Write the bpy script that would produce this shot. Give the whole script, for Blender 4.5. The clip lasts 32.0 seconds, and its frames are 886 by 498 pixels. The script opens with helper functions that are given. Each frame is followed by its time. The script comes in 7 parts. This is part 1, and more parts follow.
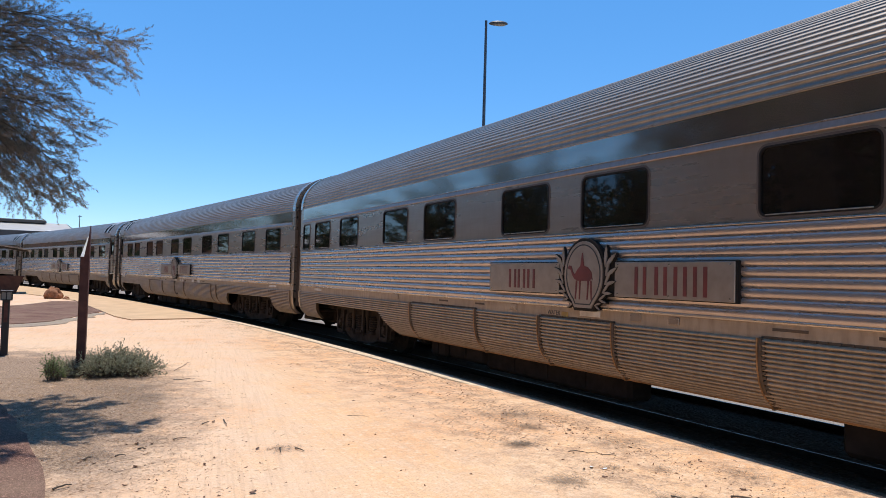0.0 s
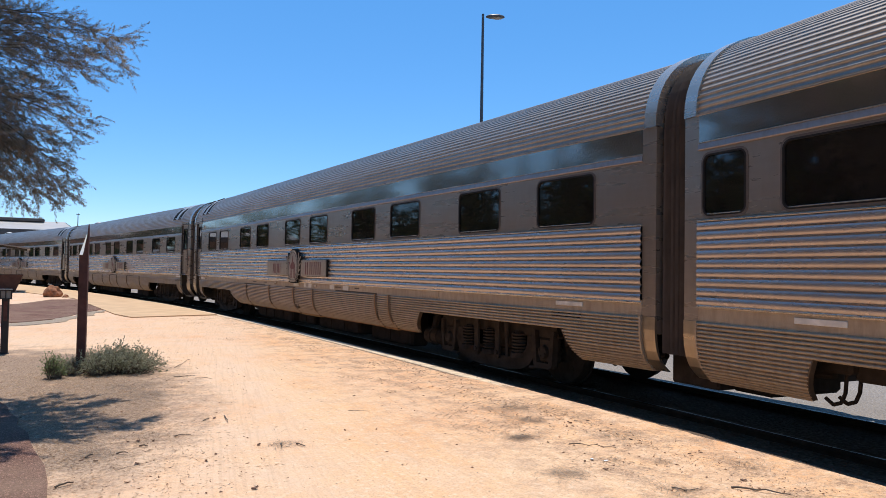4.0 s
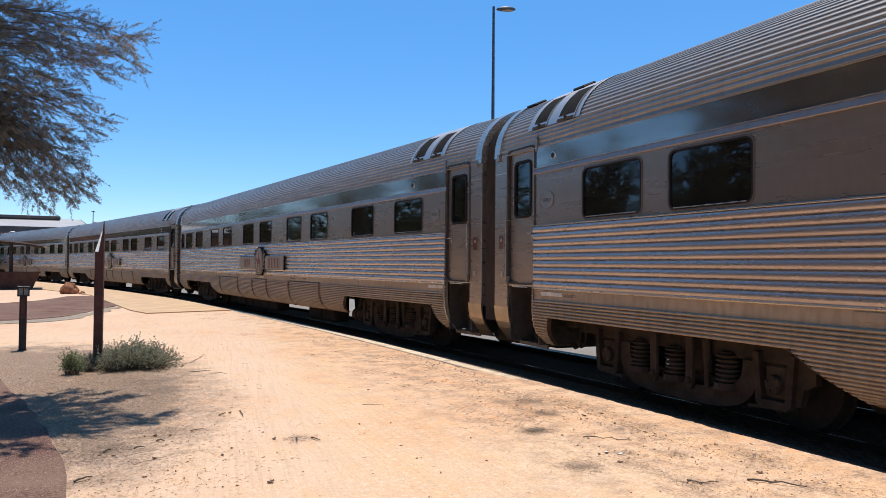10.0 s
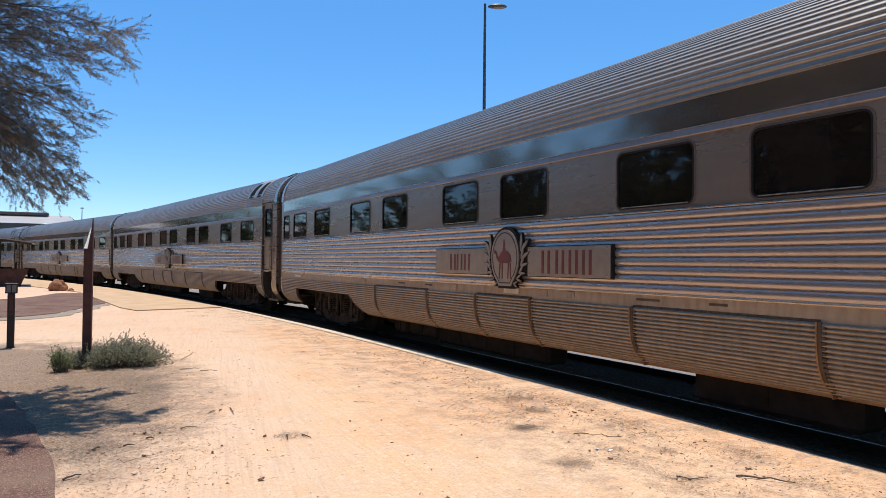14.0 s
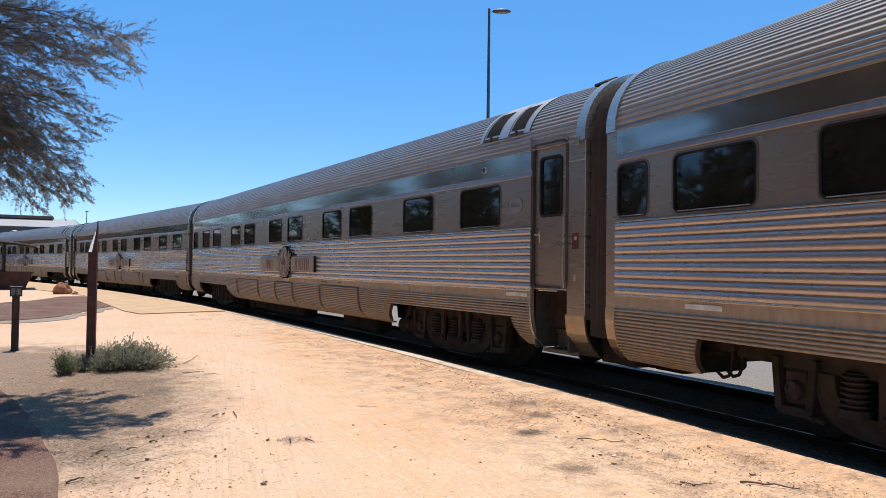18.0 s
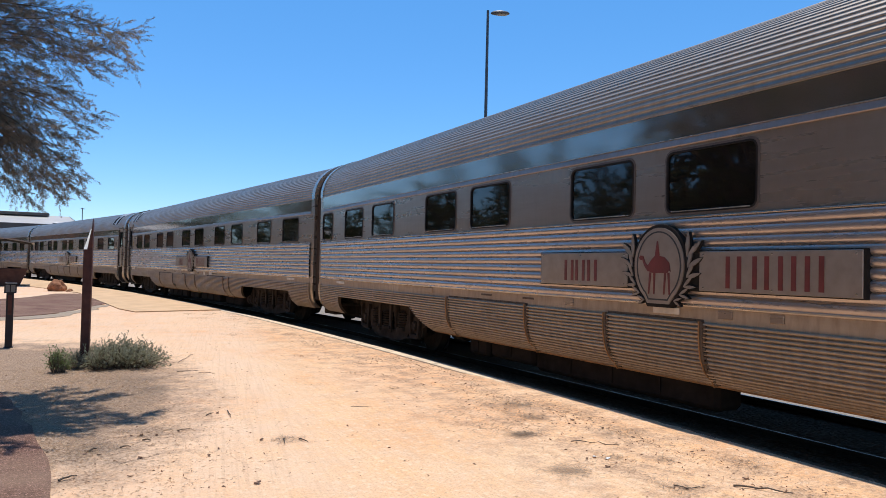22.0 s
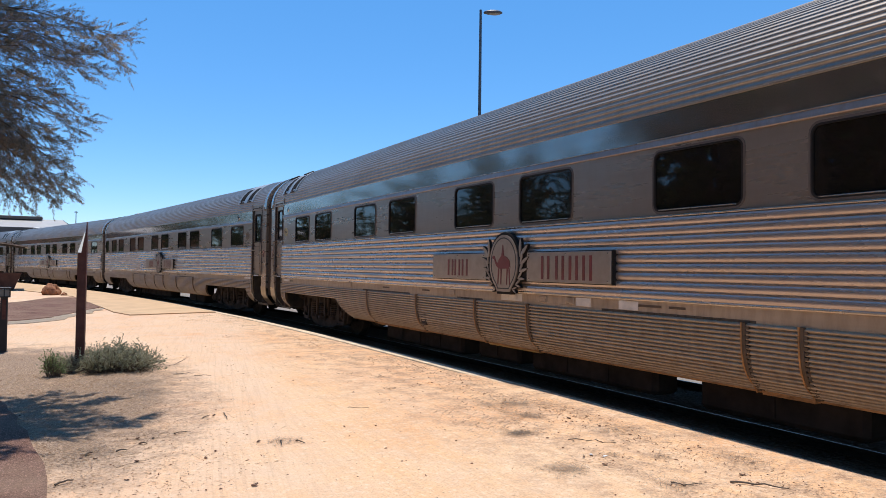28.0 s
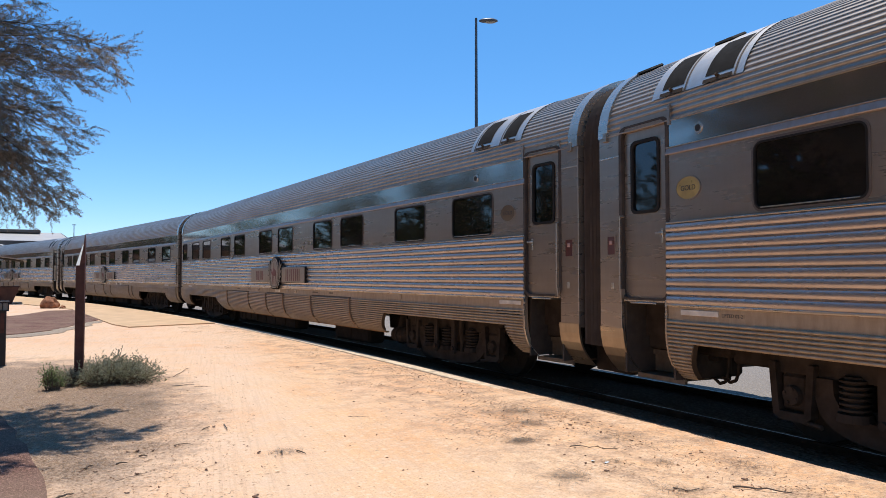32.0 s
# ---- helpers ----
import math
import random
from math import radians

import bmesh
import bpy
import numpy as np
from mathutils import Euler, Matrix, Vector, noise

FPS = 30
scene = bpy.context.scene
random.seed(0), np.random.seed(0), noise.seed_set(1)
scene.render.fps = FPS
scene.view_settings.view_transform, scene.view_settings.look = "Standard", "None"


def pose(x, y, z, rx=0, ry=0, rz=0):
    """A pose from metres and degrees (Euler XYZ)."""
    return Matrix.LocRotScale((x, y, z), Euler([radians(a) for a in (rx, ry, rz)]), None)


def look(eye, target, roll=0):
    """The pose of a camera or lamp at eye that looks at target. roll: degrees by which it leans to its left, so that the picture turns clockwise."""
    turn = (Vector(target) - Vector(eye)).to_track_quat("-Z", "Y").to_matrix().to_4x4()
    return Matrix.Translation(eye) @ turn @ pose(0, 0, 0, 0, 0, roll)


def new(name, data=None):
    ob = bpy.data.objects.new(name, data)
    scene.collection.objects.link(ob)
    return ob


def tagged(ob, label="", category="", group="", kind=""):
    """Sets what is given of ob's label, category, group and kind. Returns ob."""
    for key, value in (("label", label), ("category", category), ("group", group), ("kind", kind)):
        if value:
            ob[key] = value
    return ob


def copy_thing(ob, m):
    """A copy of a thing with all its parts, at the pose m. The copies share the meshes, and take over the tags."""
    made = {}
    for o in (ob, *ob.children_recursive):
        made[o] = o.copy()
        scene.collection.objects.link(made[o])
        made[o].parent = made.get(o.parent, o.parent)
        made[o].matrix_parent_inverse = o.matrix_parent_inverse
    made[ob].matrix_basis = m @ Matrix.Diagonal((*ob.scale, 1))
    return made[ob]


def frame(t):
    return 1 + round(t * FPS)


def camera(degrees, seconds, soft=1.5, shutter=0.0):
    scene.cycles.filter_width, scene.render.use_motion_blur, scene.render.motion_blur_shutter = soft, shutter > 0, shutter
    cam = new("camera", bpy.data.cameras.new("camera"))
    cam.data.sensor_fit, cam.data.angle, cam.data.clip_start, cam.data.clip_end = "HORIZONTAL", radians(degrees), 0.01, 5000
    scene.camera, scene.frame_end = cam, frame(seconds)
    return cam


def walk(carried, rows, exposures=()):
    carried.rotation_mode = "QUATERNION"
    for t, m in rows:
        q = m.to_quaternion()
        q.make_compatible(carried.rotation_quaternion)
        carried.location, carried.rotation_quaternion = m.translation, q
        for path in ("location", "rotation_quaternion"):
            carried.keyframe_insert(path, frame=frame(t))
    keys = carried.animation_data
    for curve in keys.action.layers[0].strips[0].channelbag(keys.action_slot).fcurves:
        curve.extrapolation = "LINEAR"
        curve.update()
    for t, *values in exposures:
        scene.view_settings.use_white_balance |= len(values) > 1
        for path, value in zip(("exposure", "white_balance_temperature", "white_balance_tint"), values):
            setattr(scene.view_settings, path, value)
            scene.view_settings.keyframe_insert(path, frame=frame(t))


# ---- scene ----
EYE_Z = 1.5                      # camera height over the platform
RAIL_Z = -0.1                    # datum of the coaches' heights
HEAD_Z = -0.05                   # rail head below the platform
cam = camera(62.98, 32.0, soft=0.75)

# seconds, heading east of the track's axis, tilt up, lean to the left (degrees)
LOOKS = [
    (0, 25.78, 2.23, 1.55), (0.5, 25.69, 2.22, 1.37), (1, 25.63, 2.21, 1.27), (1.5, 25.56, 2.14, 1.06),
    (2, 25.56, 2.1, 0.96), (2.5, 25.64, 2.03, 0.95), (3, 25.79, 1.96, 0.93), (3.5, 25.86, 1.88, 0.94),
    (5.5, 25.85, 1.45, 1.08), (6, 25.77, 1.3, 1.02), (6.5, 25.66, 1.11, 0.97), (7, 25.68, 0.89, 1.08),
    (7.5, 25.76, 0.75, 1.27), (8, 25.74, 0.68, 1.39), (8.5, 25.48, 0.84, 1.32), (9, 25.27, 1.05, 1.06),
    (9.5, 25.05, 1.22, 0.82), (10, 24.88, 1.29, 0.5), (10.5, 24.89, 1.33, 0.23), (11, 25, 1.31, -0.01),
    (11.5, 25.14, 1.17, -0.02), (12, 25.24, 0.99, 0.34), (12.5, 25.27, 0.89, 0.46), (13, 25.31, 0.91, 0.54),
    (13.5, 25.41, 1, 0.58), (14, 25.59, 1.08, 0.56), (14.5, 25.79, 1.19, 0.69), (16.5, 25.72, 1.61, 0.45),
    (17, 25.52, 1.6, 0.47), (17.5, 25.39, 1.48, 0.45), (18, 25.3, 1.42, 0.72), (18.5, 25.21, 1.49, 0.79),
    (19, 25.15, 1.67, 0.73), (19.5, 25.19, 1.89, 0.59), (20, 25.46, 2.05, 0.78), (20.5, 25.72, 2.09, 0.87),
    (21, 25.9, 1.93, 0.9), (21.5, 25.84, 1.71, 1.21), (22, 25.6, 1.51, 1.32), (22.5, 25.43, 1.39, 1.17),
    (23, 25.3, 1.3, 1.08), (23.5, 25.21, 1.3, 0.96), (24, 25.2, 1.35, 0.86), (24.5, 25.23, 1.38, 0.61),
    (25, 25.28, 1.4, 0.43), (25.5, 25.36, 1.33, 0.4), (27.5, 25.98, 1.33, 0.66), (28, 25.98, 1.5, 0.73),
    (28.5, 25.92, 1.66, 0.67), (29, 25.91, 1.86, 0.58), (29.5, 25.97, 2.01, 0.41), (30, 26, 2.13, 0.25),
    (30.5, 26.03, 2.25, 0.3), (31, 26.07, 2.28, 0.24), (31.5, 26.09, 2.27, 0.08), (32, 26.09, 2.13, -0.02),
]

def aim(yaw, tilt, lean):
    y, p = radians(yaw), radians(tilt)
    d = Vector((math.sin(y) * math.cos(p), math.cos(y) * math.cos(p), math.sin(p)))
    eye = Vector((0, 0, EYE_Z))
    return look(eye, eye + d * 10, lean)


walk(cam, [(t, aim(a, b, c)) for t, a, b, c in LOOKS])

# ---- light ----
SUN_AZ, SUN_EL = 17.0, 79.0       # degrees from +y towards +x, and up
world = bpy.data.worlds.new("sky")
scene.world = world
world.use_nodes = True
wn = world.node_tree
bg = wn.nodes["Background"]
sky = wn.nodes.new("ShaderNodeTexSky")
sky.sky_type, sky.sun_disc = "NISHITA", False
sky.sun_elevation, sky.sun_rotation = radians(SUN_EL), radians(SUN_AZ)
sky.altitude, sky.air_density, sky.dust_density, sky.ozone_density = 1500, 1.0, 0.0, 3.0
tone = wn.nodes.new("ShaderNodeHueSaturation")
tone.inputs["Saturation"].default_value = 1.26
wn.links.new(sky.outputs[0], tone.inputs["Color"])
even = wn.nodes.new("ShaderNodeMix")
even.data_type = "RGBA"
even.inputs[0].default_value = 0.35
even.inputs[7].default_value = (0.70, 2.4, 5.4, 1)
wn.links.new(tone.outputs[0], even.inputs[6])
wn.links.new(even.outputs[2], bg.inputs[0])
bg.inputs[1].default_value = 0.182
sun = new("sun", bpy.data.lights.new("sun", "SUN"))
sun.data.energy, sun.data.angle, sun.data.color = 4.8, radians(0.55), (1.0, 0.955, 0.88)
sd = Vector((math.sin(radians(SUN_AZ)) * math.cos(radians(SUN_EL)), math.cos(radians(SUN_AZ)) * math.cos(radians(SUN_EL)), math.sin(radians(SUN_EL))))
sun.matrix_world = look(sd * 200, (0, 0, 0))
scene.view_settings.exposure = 0.0


# ---- materials ----
class Mat:
    """A principled material with a few helpers for its node graph."""

    def __init__(self, name, color=(0.5, 0.5, 0.5), rough=0.5, metal=0.0, spec=0.5):
        self.m = bpy.data.materials.new(name)
        self.m.use_nodes = True
        self.t = self.m.node_tree
        self.b = self.t.nodes["Principled BSDF"]
        self.b.inputs["Base Color"].default_value = (*color, 1)
        self.b.inputs["Roughness"].default_value = rough
        self.b.inputs["Metallic"].default_value = metal
        self.b.inputs["Specular IOR Level"].default_value = spec
        self.co = None

    def node(self, kind, **ins):
        n = self.t.nodes.new(kind)
        for k, v in ins.items():
            n.inputs[k.replace("_", " ")].default_value = v
        return n

    def link(self, a, b):
        self.t.links.new(a, b)

    def coords(self, scale=(1, 1, 1)):
        if self.co is None:
            self.co = self.t.nodes.new("ShaderNodeTexCoord")
        mp = self.t.nodes.new("ShaderNodeMapping")
        mp.inputs["Scale"].default_value = scale
        self.link(self.co.outputs["Object"], mp.inputs[0])
        return mp.outputs[0]

    def noise(self, scale, detail=4, rough=0.55, stretch=(1, 1, 1)):
        n = self.node("ShaderNodeTexNoise", Scale=scale, Detail=detail, Roughness=rough)
        self.link(self.coords(stretch), n.inputs["Vector"])
        return n.outputs["Fac"]

    def ramp(self, fac, stops):
        r = self.t.nodes.new("ShaderNodeValToRGB")
        e = r.color_ramp.elements
        while len(e) < len(stops):
            e.new(0.5)
        for el, (p, c) in zip(e, stops):
            el.position = p
            el.color = (*c, 1) if len(c) == 3 else c
        self.link(fac, r.inputs[0])
        return r.outputs[0]

    def mix(self, fac, a, b, mode="MIX"):
        n = self.t.nodes.new("ShaderNodeMix")
        n.data_type, n.blend_type = "RGBA", mode
        for src, i in ((fac, 0), (a, 6), (b, 7)):
            if hasattr(src, "is_linked"):
                self.link(src, n.inputs[i])
            elif i == 0:
                n.inputs[0].default_value = src
            else:
                n.inputs[i].default_value = (*src, 1)
        return n.outputs[2]

    def to(self, socket, out):
        self.link(out, self.b.inputs[socket])
        return self

    def span(self, fac, lo, hi):
        n = self.t.nodes.new("ShaderNodeMapRange")
        n.inputs["To Min"].default_value, n.inputs["To Max"].default_value = lo, hi
        n.inputs["From Min"].default_value, n.inputs["From Max"].default_value = 0.3, 0.7
        self.link(fac, n.inputs[0])
        return n.outputs[0]

    def bump(self, fac, strength=0.3, dist=0.01):
        n = self.node("ShaderNodeBump", Strength=strength, Distance=dist)
        self.link(fac, n.inputs["Height"])
        old = self.b.inputs["Normal"].links
        if old:
            self.link(old[0].from_socket, n.inputs["Normal"])
        self.link(n.outputs[0], self.b.inputs["Normal"])
        return self


def steel(name, base, lo, hi, dirt=(0.16, 0.115, 0.075), amount=0.35, metal=1.0, spec=0.5):
    """Stainless steel with faint streaks and a film of red dust."""
    k = Mat(name, base, 0.3, 1.0, spec)
    streak = k.noise(2.2, 5, 0.6, (0.35, 1, 3.5))
    spots = k.noise(14, 4, 0.6, (1, 1, 0.25))
    k.to("Roughness", k.span(streak, lo, hi))
    dusty = k.ramp(spots, [(0.42, (0, 0, 0)), (0.75, (amount, amount, amount))])
    k.to("Base Color", k.mix(dusty, k.mix(k.span(streak, 0, 1), base, tuple(c * 0.82 for c in base)), dirt))
    k.to("Metallic", k.ramp(spots, [(0.42, (metal,) * 3), (0.8, (metal * (1 - amount),) * 3)]))
    return k.m


M_STEEL = steel("stainless_steel", (0.50, 0.425, 0.38), 0.22, 0.33, (0.19, 0.13, 0.09), amount=0.22, metal=0.68)
M_PANEL = steel("brushed_steel_panel", (0.36, 0.285, 0.225), 0.24, 0.34, amount=0.2, metal=0.66)
M_ROOF = steel("fluted_roof_steel", (0.375, 0.32, 0.275), 0.38, 0.5, metal=0.78)
M_BAND = steel("polished_band_steel", (0.38, 0.335, 0.295), 0.06, 0.11, amount=0.1, metal=0.85)
M_SKIRT = steel("dusty_skirt_steel", (0.43, 0.325, 0.225), 0.44, 0.58, (0.15, 0.092, 0.05), 0.5, metal=0.3, spec=0.2)
M_BRIGHT = steel("bright_trim_steel", (0.60, 0.53, 0.45), 0.22, 0.32, amount=0.1, metal=0.8)


def simple(name, color, rough, metal=0.0, var=0.25, scale=6.0, bump=0.0, spec=0.5):
    k = Mat(name, color, rough, metal, spec)
    n = k.noise(scale, 5)
    lo, hi = tuple(c * (1 - var) for c in color), tuple(min(1, c * (1 + var)) for c in color)
    k.to("Base Color", k.ramp(n, [(0.3, lo), (0.7, hi)]))
    k.to("Roughness", k.span(k.noise(scale * 3), max(0.02, rough - 0.08), min(1, rough + 0.08)))
    if bump:
        k.bump(k.noise(scale * 5, 4), bump, 0.01)
    return k.m


M_RUBBER = simple("black_rubber", (0.016, 0.014, 0.012), 0.75, 0, 0.25, 6, 0, 0.2)
M_BELLOWS = simple("dusty_rubber_bellows", (0.07, 0.047, 0.033), 0.85, 0, 0.35, 3)
M_IRON = simple("grimy_cast_iron", (0.044, 0.031, 0.023), 0.85, 0.0, 0.4, 5, 0.3, 0.15)
# near-black, about half as bright as the cast iron
M_BOX = simple("near_black_box_steel", (0.024, 0.018, 0.0145), 0.88, 0.0, 0.4, 4, 0, 0.1)
M_WHEEL = simple("worn_wheel_steel", (0.036, 0.026, 0.02), 0.7, 0.1, 0.3, 8, 0, 0.2)
# near-black: the shade of closed hollows put into the colour
M_DARK = simple("unlit_hollow_black", (0.02, 0.019, 0.018), 0.8)
M_RAIL = simple("polished_rail", (0.26, 0.24, 0.23), 0.35, 1.0, 0.15, 4)
M_RAILSIDE = simple("rusty_rail_web", (0.05, 0.03, 0.02), 0.95, 0.0, 0.3, 8, 0, 0.02)


def glass(name, tint, rough=0.03):
    k = Mat(name, tint, rough)
    k.b.inputs["IOR"].default_value = 1.52
    k.b.inputs["Specular IOR Level"].default_value = 0.75
    k.b.inputs["Transmission Weight"].default_value = 0.5
    k.to("Roughness", k.span(k.noise(3, 4), 0.02, 0.05))
    return k.m


M_GLASS = glass("tinted_window_glass", (0.022, 0.017, 0.014))


# ---- mesh helpers ----
def mesh_of(name, verts, faces, smooth=False, mats=()):
    me = bpy.data.meshes.new(name)
    me.from_pydata([tuple(v) for v in verts], [], faces)
    for m in mats:
        me.materials.append(m)
    if smooth:
        me.polygons.foreach_set("use_smooth", [True] * len(me.polygons))
    me.update()
    return me


def part(name, bm, material, parent, label="", smooth=False):
    """Links a bmesh, or a mesh, as one object under a thing or a part."""
    if isinstance(bm, bmesh.types.BMesh):
        me = bpy.data.meshes.new(name)
        bmesh.ops.recalc_face_normals(bm, faces=bm.faces)
        bm.to_mesh(me)
        bm.free()
        if smooth:
            me.polygons.foreach_set("use_smooth", [True] * len(me.polygons))
    else:
        me = bm
    if material is not None and not me.materials:
        me.materials.append(material)
    ob = new(name, me)
    if parent is not None:
        ob.parent = parent
    return tagged(ob, label=label)


def box(bm, x0, x1, y0, y1, z0, z1, bevel=0.0, m=None):
    r = bmesh.ops.create_cube(bm, size=1)
    vs = r["verts"]
    for v in vs:
        v.co = Vector(((x0 + x1) / 2 + v.co.x * (x1 - x0), (y0 + y1) / 2 + v.co.y * (y1 - y0), (z0 + z1) / 2 + v.co.z * (z1 - z0)))
    if bevel:
        es = list({e for v in vs for e in v.link_edges})
        r2 = bmesh.ops.bevel(bm, geom=es, offset=bevel, segments=1, affect="EDGES")
        vs = list({v for f in r2["faces"] for v in f.verts} | {v for v in vs if v.is_valid})
    if m is not None:
        bmesh.ops.transform(bm, matrix=m, verts=vs)
    return vs


def rod(bm, a, b, r0, r1=None, seg=10, caps=True):
    a, b = Vector(a), Vector(b)
    d = b - a
    q = d.to_track_quat("Z", "Y").to_matrix().to_4x4()
    bmesh.ops.create_cone(bm, cap_ends=caps, segments=seg, radius1=r0, radius2=r0 if r1 is None else r1, depth=d.length,
                          matrix=Matrix.Translation((a + b) / 2) @ q)


def lathe(bm, x, y, profile, seg=14):
    """A turned shape about the upright line at (x, y), from (radius, z) points."""
    rings = [[bm.verts.new((x + r * math.cos(2 * math.pi * k / seg), y + r * math.sin(2 * math.pi * k / seg), z)) for k in range(seg)] for r, z in profile]
    for a, b in zip(rings[:-1], rings[1:]):
        for k in range(seg):
            j = (k + 1) % seg
            bm.faces.new((a[k], a[j], b[j], b[k]))
    bm.faces.new(rings[0][::-1])
    bm.faces.new(rings[-1])


def rounded(w, h, r, n=4):
    """The outline of a rounded rectangle about the origin, counter-clockwise."""
    out = []
    for cx, cz, a0 in ((w / 2 - r, h / 2 - r, 0), (-w / 2 + r, h / 2 - r, 90), (-w / 2 + r, -h / 2 + r, 180), (w / 2 - r, -h / 2 + r, 270)):
        for i in range(n + 1):
            a = radians(a0 + 90 * i / n)
            out.append((cx + r * math.cos(a), cz + r * math.sin(a)))
    return out


def ring_frame(bm, outer, inner, y0, y1):
    """A flat frame in the xz plane between two outlines of equal length, from y0 (back) to y1 (front)."""
    n = len(outer)
    a = [bm.verts.new((x, y1, z)) for x, z in outer]
    b = [bm.verts.new((x, y1, z)) for x, z in inner]
    c = [bm.verts.new((x, y0, z)) for x, z in outer]
    d = [bm.verts.new((x, y0, z)) for x, z in inner]
    for i in range(n):
        j = (i + 1) % n
        bm.faces.new((a[i], a[j], b[j], b[i]))
        bm.faces.new((c[i], c[j], a[j], a[i]))
        bm.faces.new((b[i], b[j], d[j], d[i]))


def slab(bm, outline, y0, y1):
    """A filled outline in the xz plane with thickness."""
    n = len(outline)
    a = [bm.verts.new((x, y1, z)) for x, z in outline]
    c = [bm.verts.new((x, y0, z)) for x, z in outline]
    bm.faces.new(a)
    bm.faces.new(c[::-1])
    for i in range(n):
        j = (i + 1) % n
        bm.faces.new((a[i], c[i], c[j], a[j]))


def moved(points, x, z):
    return [(px + x, pz + z) for px, pz in points]


# ---- the track's line ----
KNOTS = (-30, 20, 60, 100)
BENDS = (0.003554, 0.005465, 0.003751, 0.00322)
TRACK_X = 6.971
STEP = 1.0
S_MIN, S_MAX = -160, 300
stations = np.arange(S_MIN, S_MAX + 1, STEP)
bend = np.interp(stations, KNOTS, BENDS)
turn = np.concatenate([[0], np.cumsum((bend[1:] + bend[:-1]) / 2 * STEP)])
turn -= turn[-S_MIN]
px = np.concatenate([[0], np.cumsum(-(np.sin(turn[1:]) + np.sin(turn[:-1])) / 2 * STEP)])
py = np.concatenate([[0], np.cumsum((np.cos(turn[1:]) + np.cos(turn[:-1])) / 2 * STEP)])
px += TRACK_X - px[-S_MIN]
py -= py[-S_MIN]


def on_track(s, w=0.0, z=0.0):
    """The place s metres along the track and w metres to its camera side."""
    th = float(np.interp(s, stations, turn))
    return Vector((float(np.interp(s, stations, px)) - math.cos(th) * w, float(np.interp(s, stations, py)) - math.sin(th) * w, z))


# where the leading coach's front stands along the track, each half second
RUN = (
       -4.79, -6.40, -8.01, -9.63, -11.23, -12.84, -14.45, -16.05, -17.65, -19.26, -20.87, -22.48, -24.10,
       -25.72, -27.34, -28.96, -30.59, -32.22, -33.85, -35.49, -37.14, -38.78, -40.43, -42.07, -43.72, -45.36,
       -47.01, -48.65, -50.30, -51.93, -53.57, -55.21, -56.85, -58.50, -60.15, -61.81, -63.47, -65.14, -66.81,
       -68.48, -70.14, -71.81, -73.48, -75.15, -76.82, -78.50, -80.19, -81.88, -83.57, -85.26, -86.96, -88.64,
       -90.33, -92.01, -93.68, -95.36, -97.05, -98.73, -100.42, -102.11, -103.82, -105.53, -107.27, -109.01, -110.75,
)


def front_of_train(t):
    return float(np.interp(t, [i * 0.5 for i in range(65)], RUN))


COACH = 23.6
PIVOT = 8.3


def coach_pose(k, t):
    c = front_of_train(t) + (k - 0.5) * COACH
    a, b = on_track(c - PIVOT), on_track(c + PIVOT)
    m, d = (a + b) / 2, b - a
    return Matrix.Translation((m.x, m.y, RAIL_Z)) @ Matrix.Rotation(math.atan2(d.y, d.x), 4, "Z")


def ribbon(name, w0, w1, z0, z1, s0, s1, step=2.0):
    """A strip along the track from (w0, z0) to (w1, z1)."""
    ss = np.arange(s0, s1 + 0.01, step)
    vs, fs = [], []
    for s in ss:
        vs += [on_track(s, w0, z0), on_track(s, w1, z1)]
    for i in range(len(ss) - 1):
        fs.append((2 * i, 2 * i + 1, 2 * i + 3, 2 * i + 2))
    return vs, fs


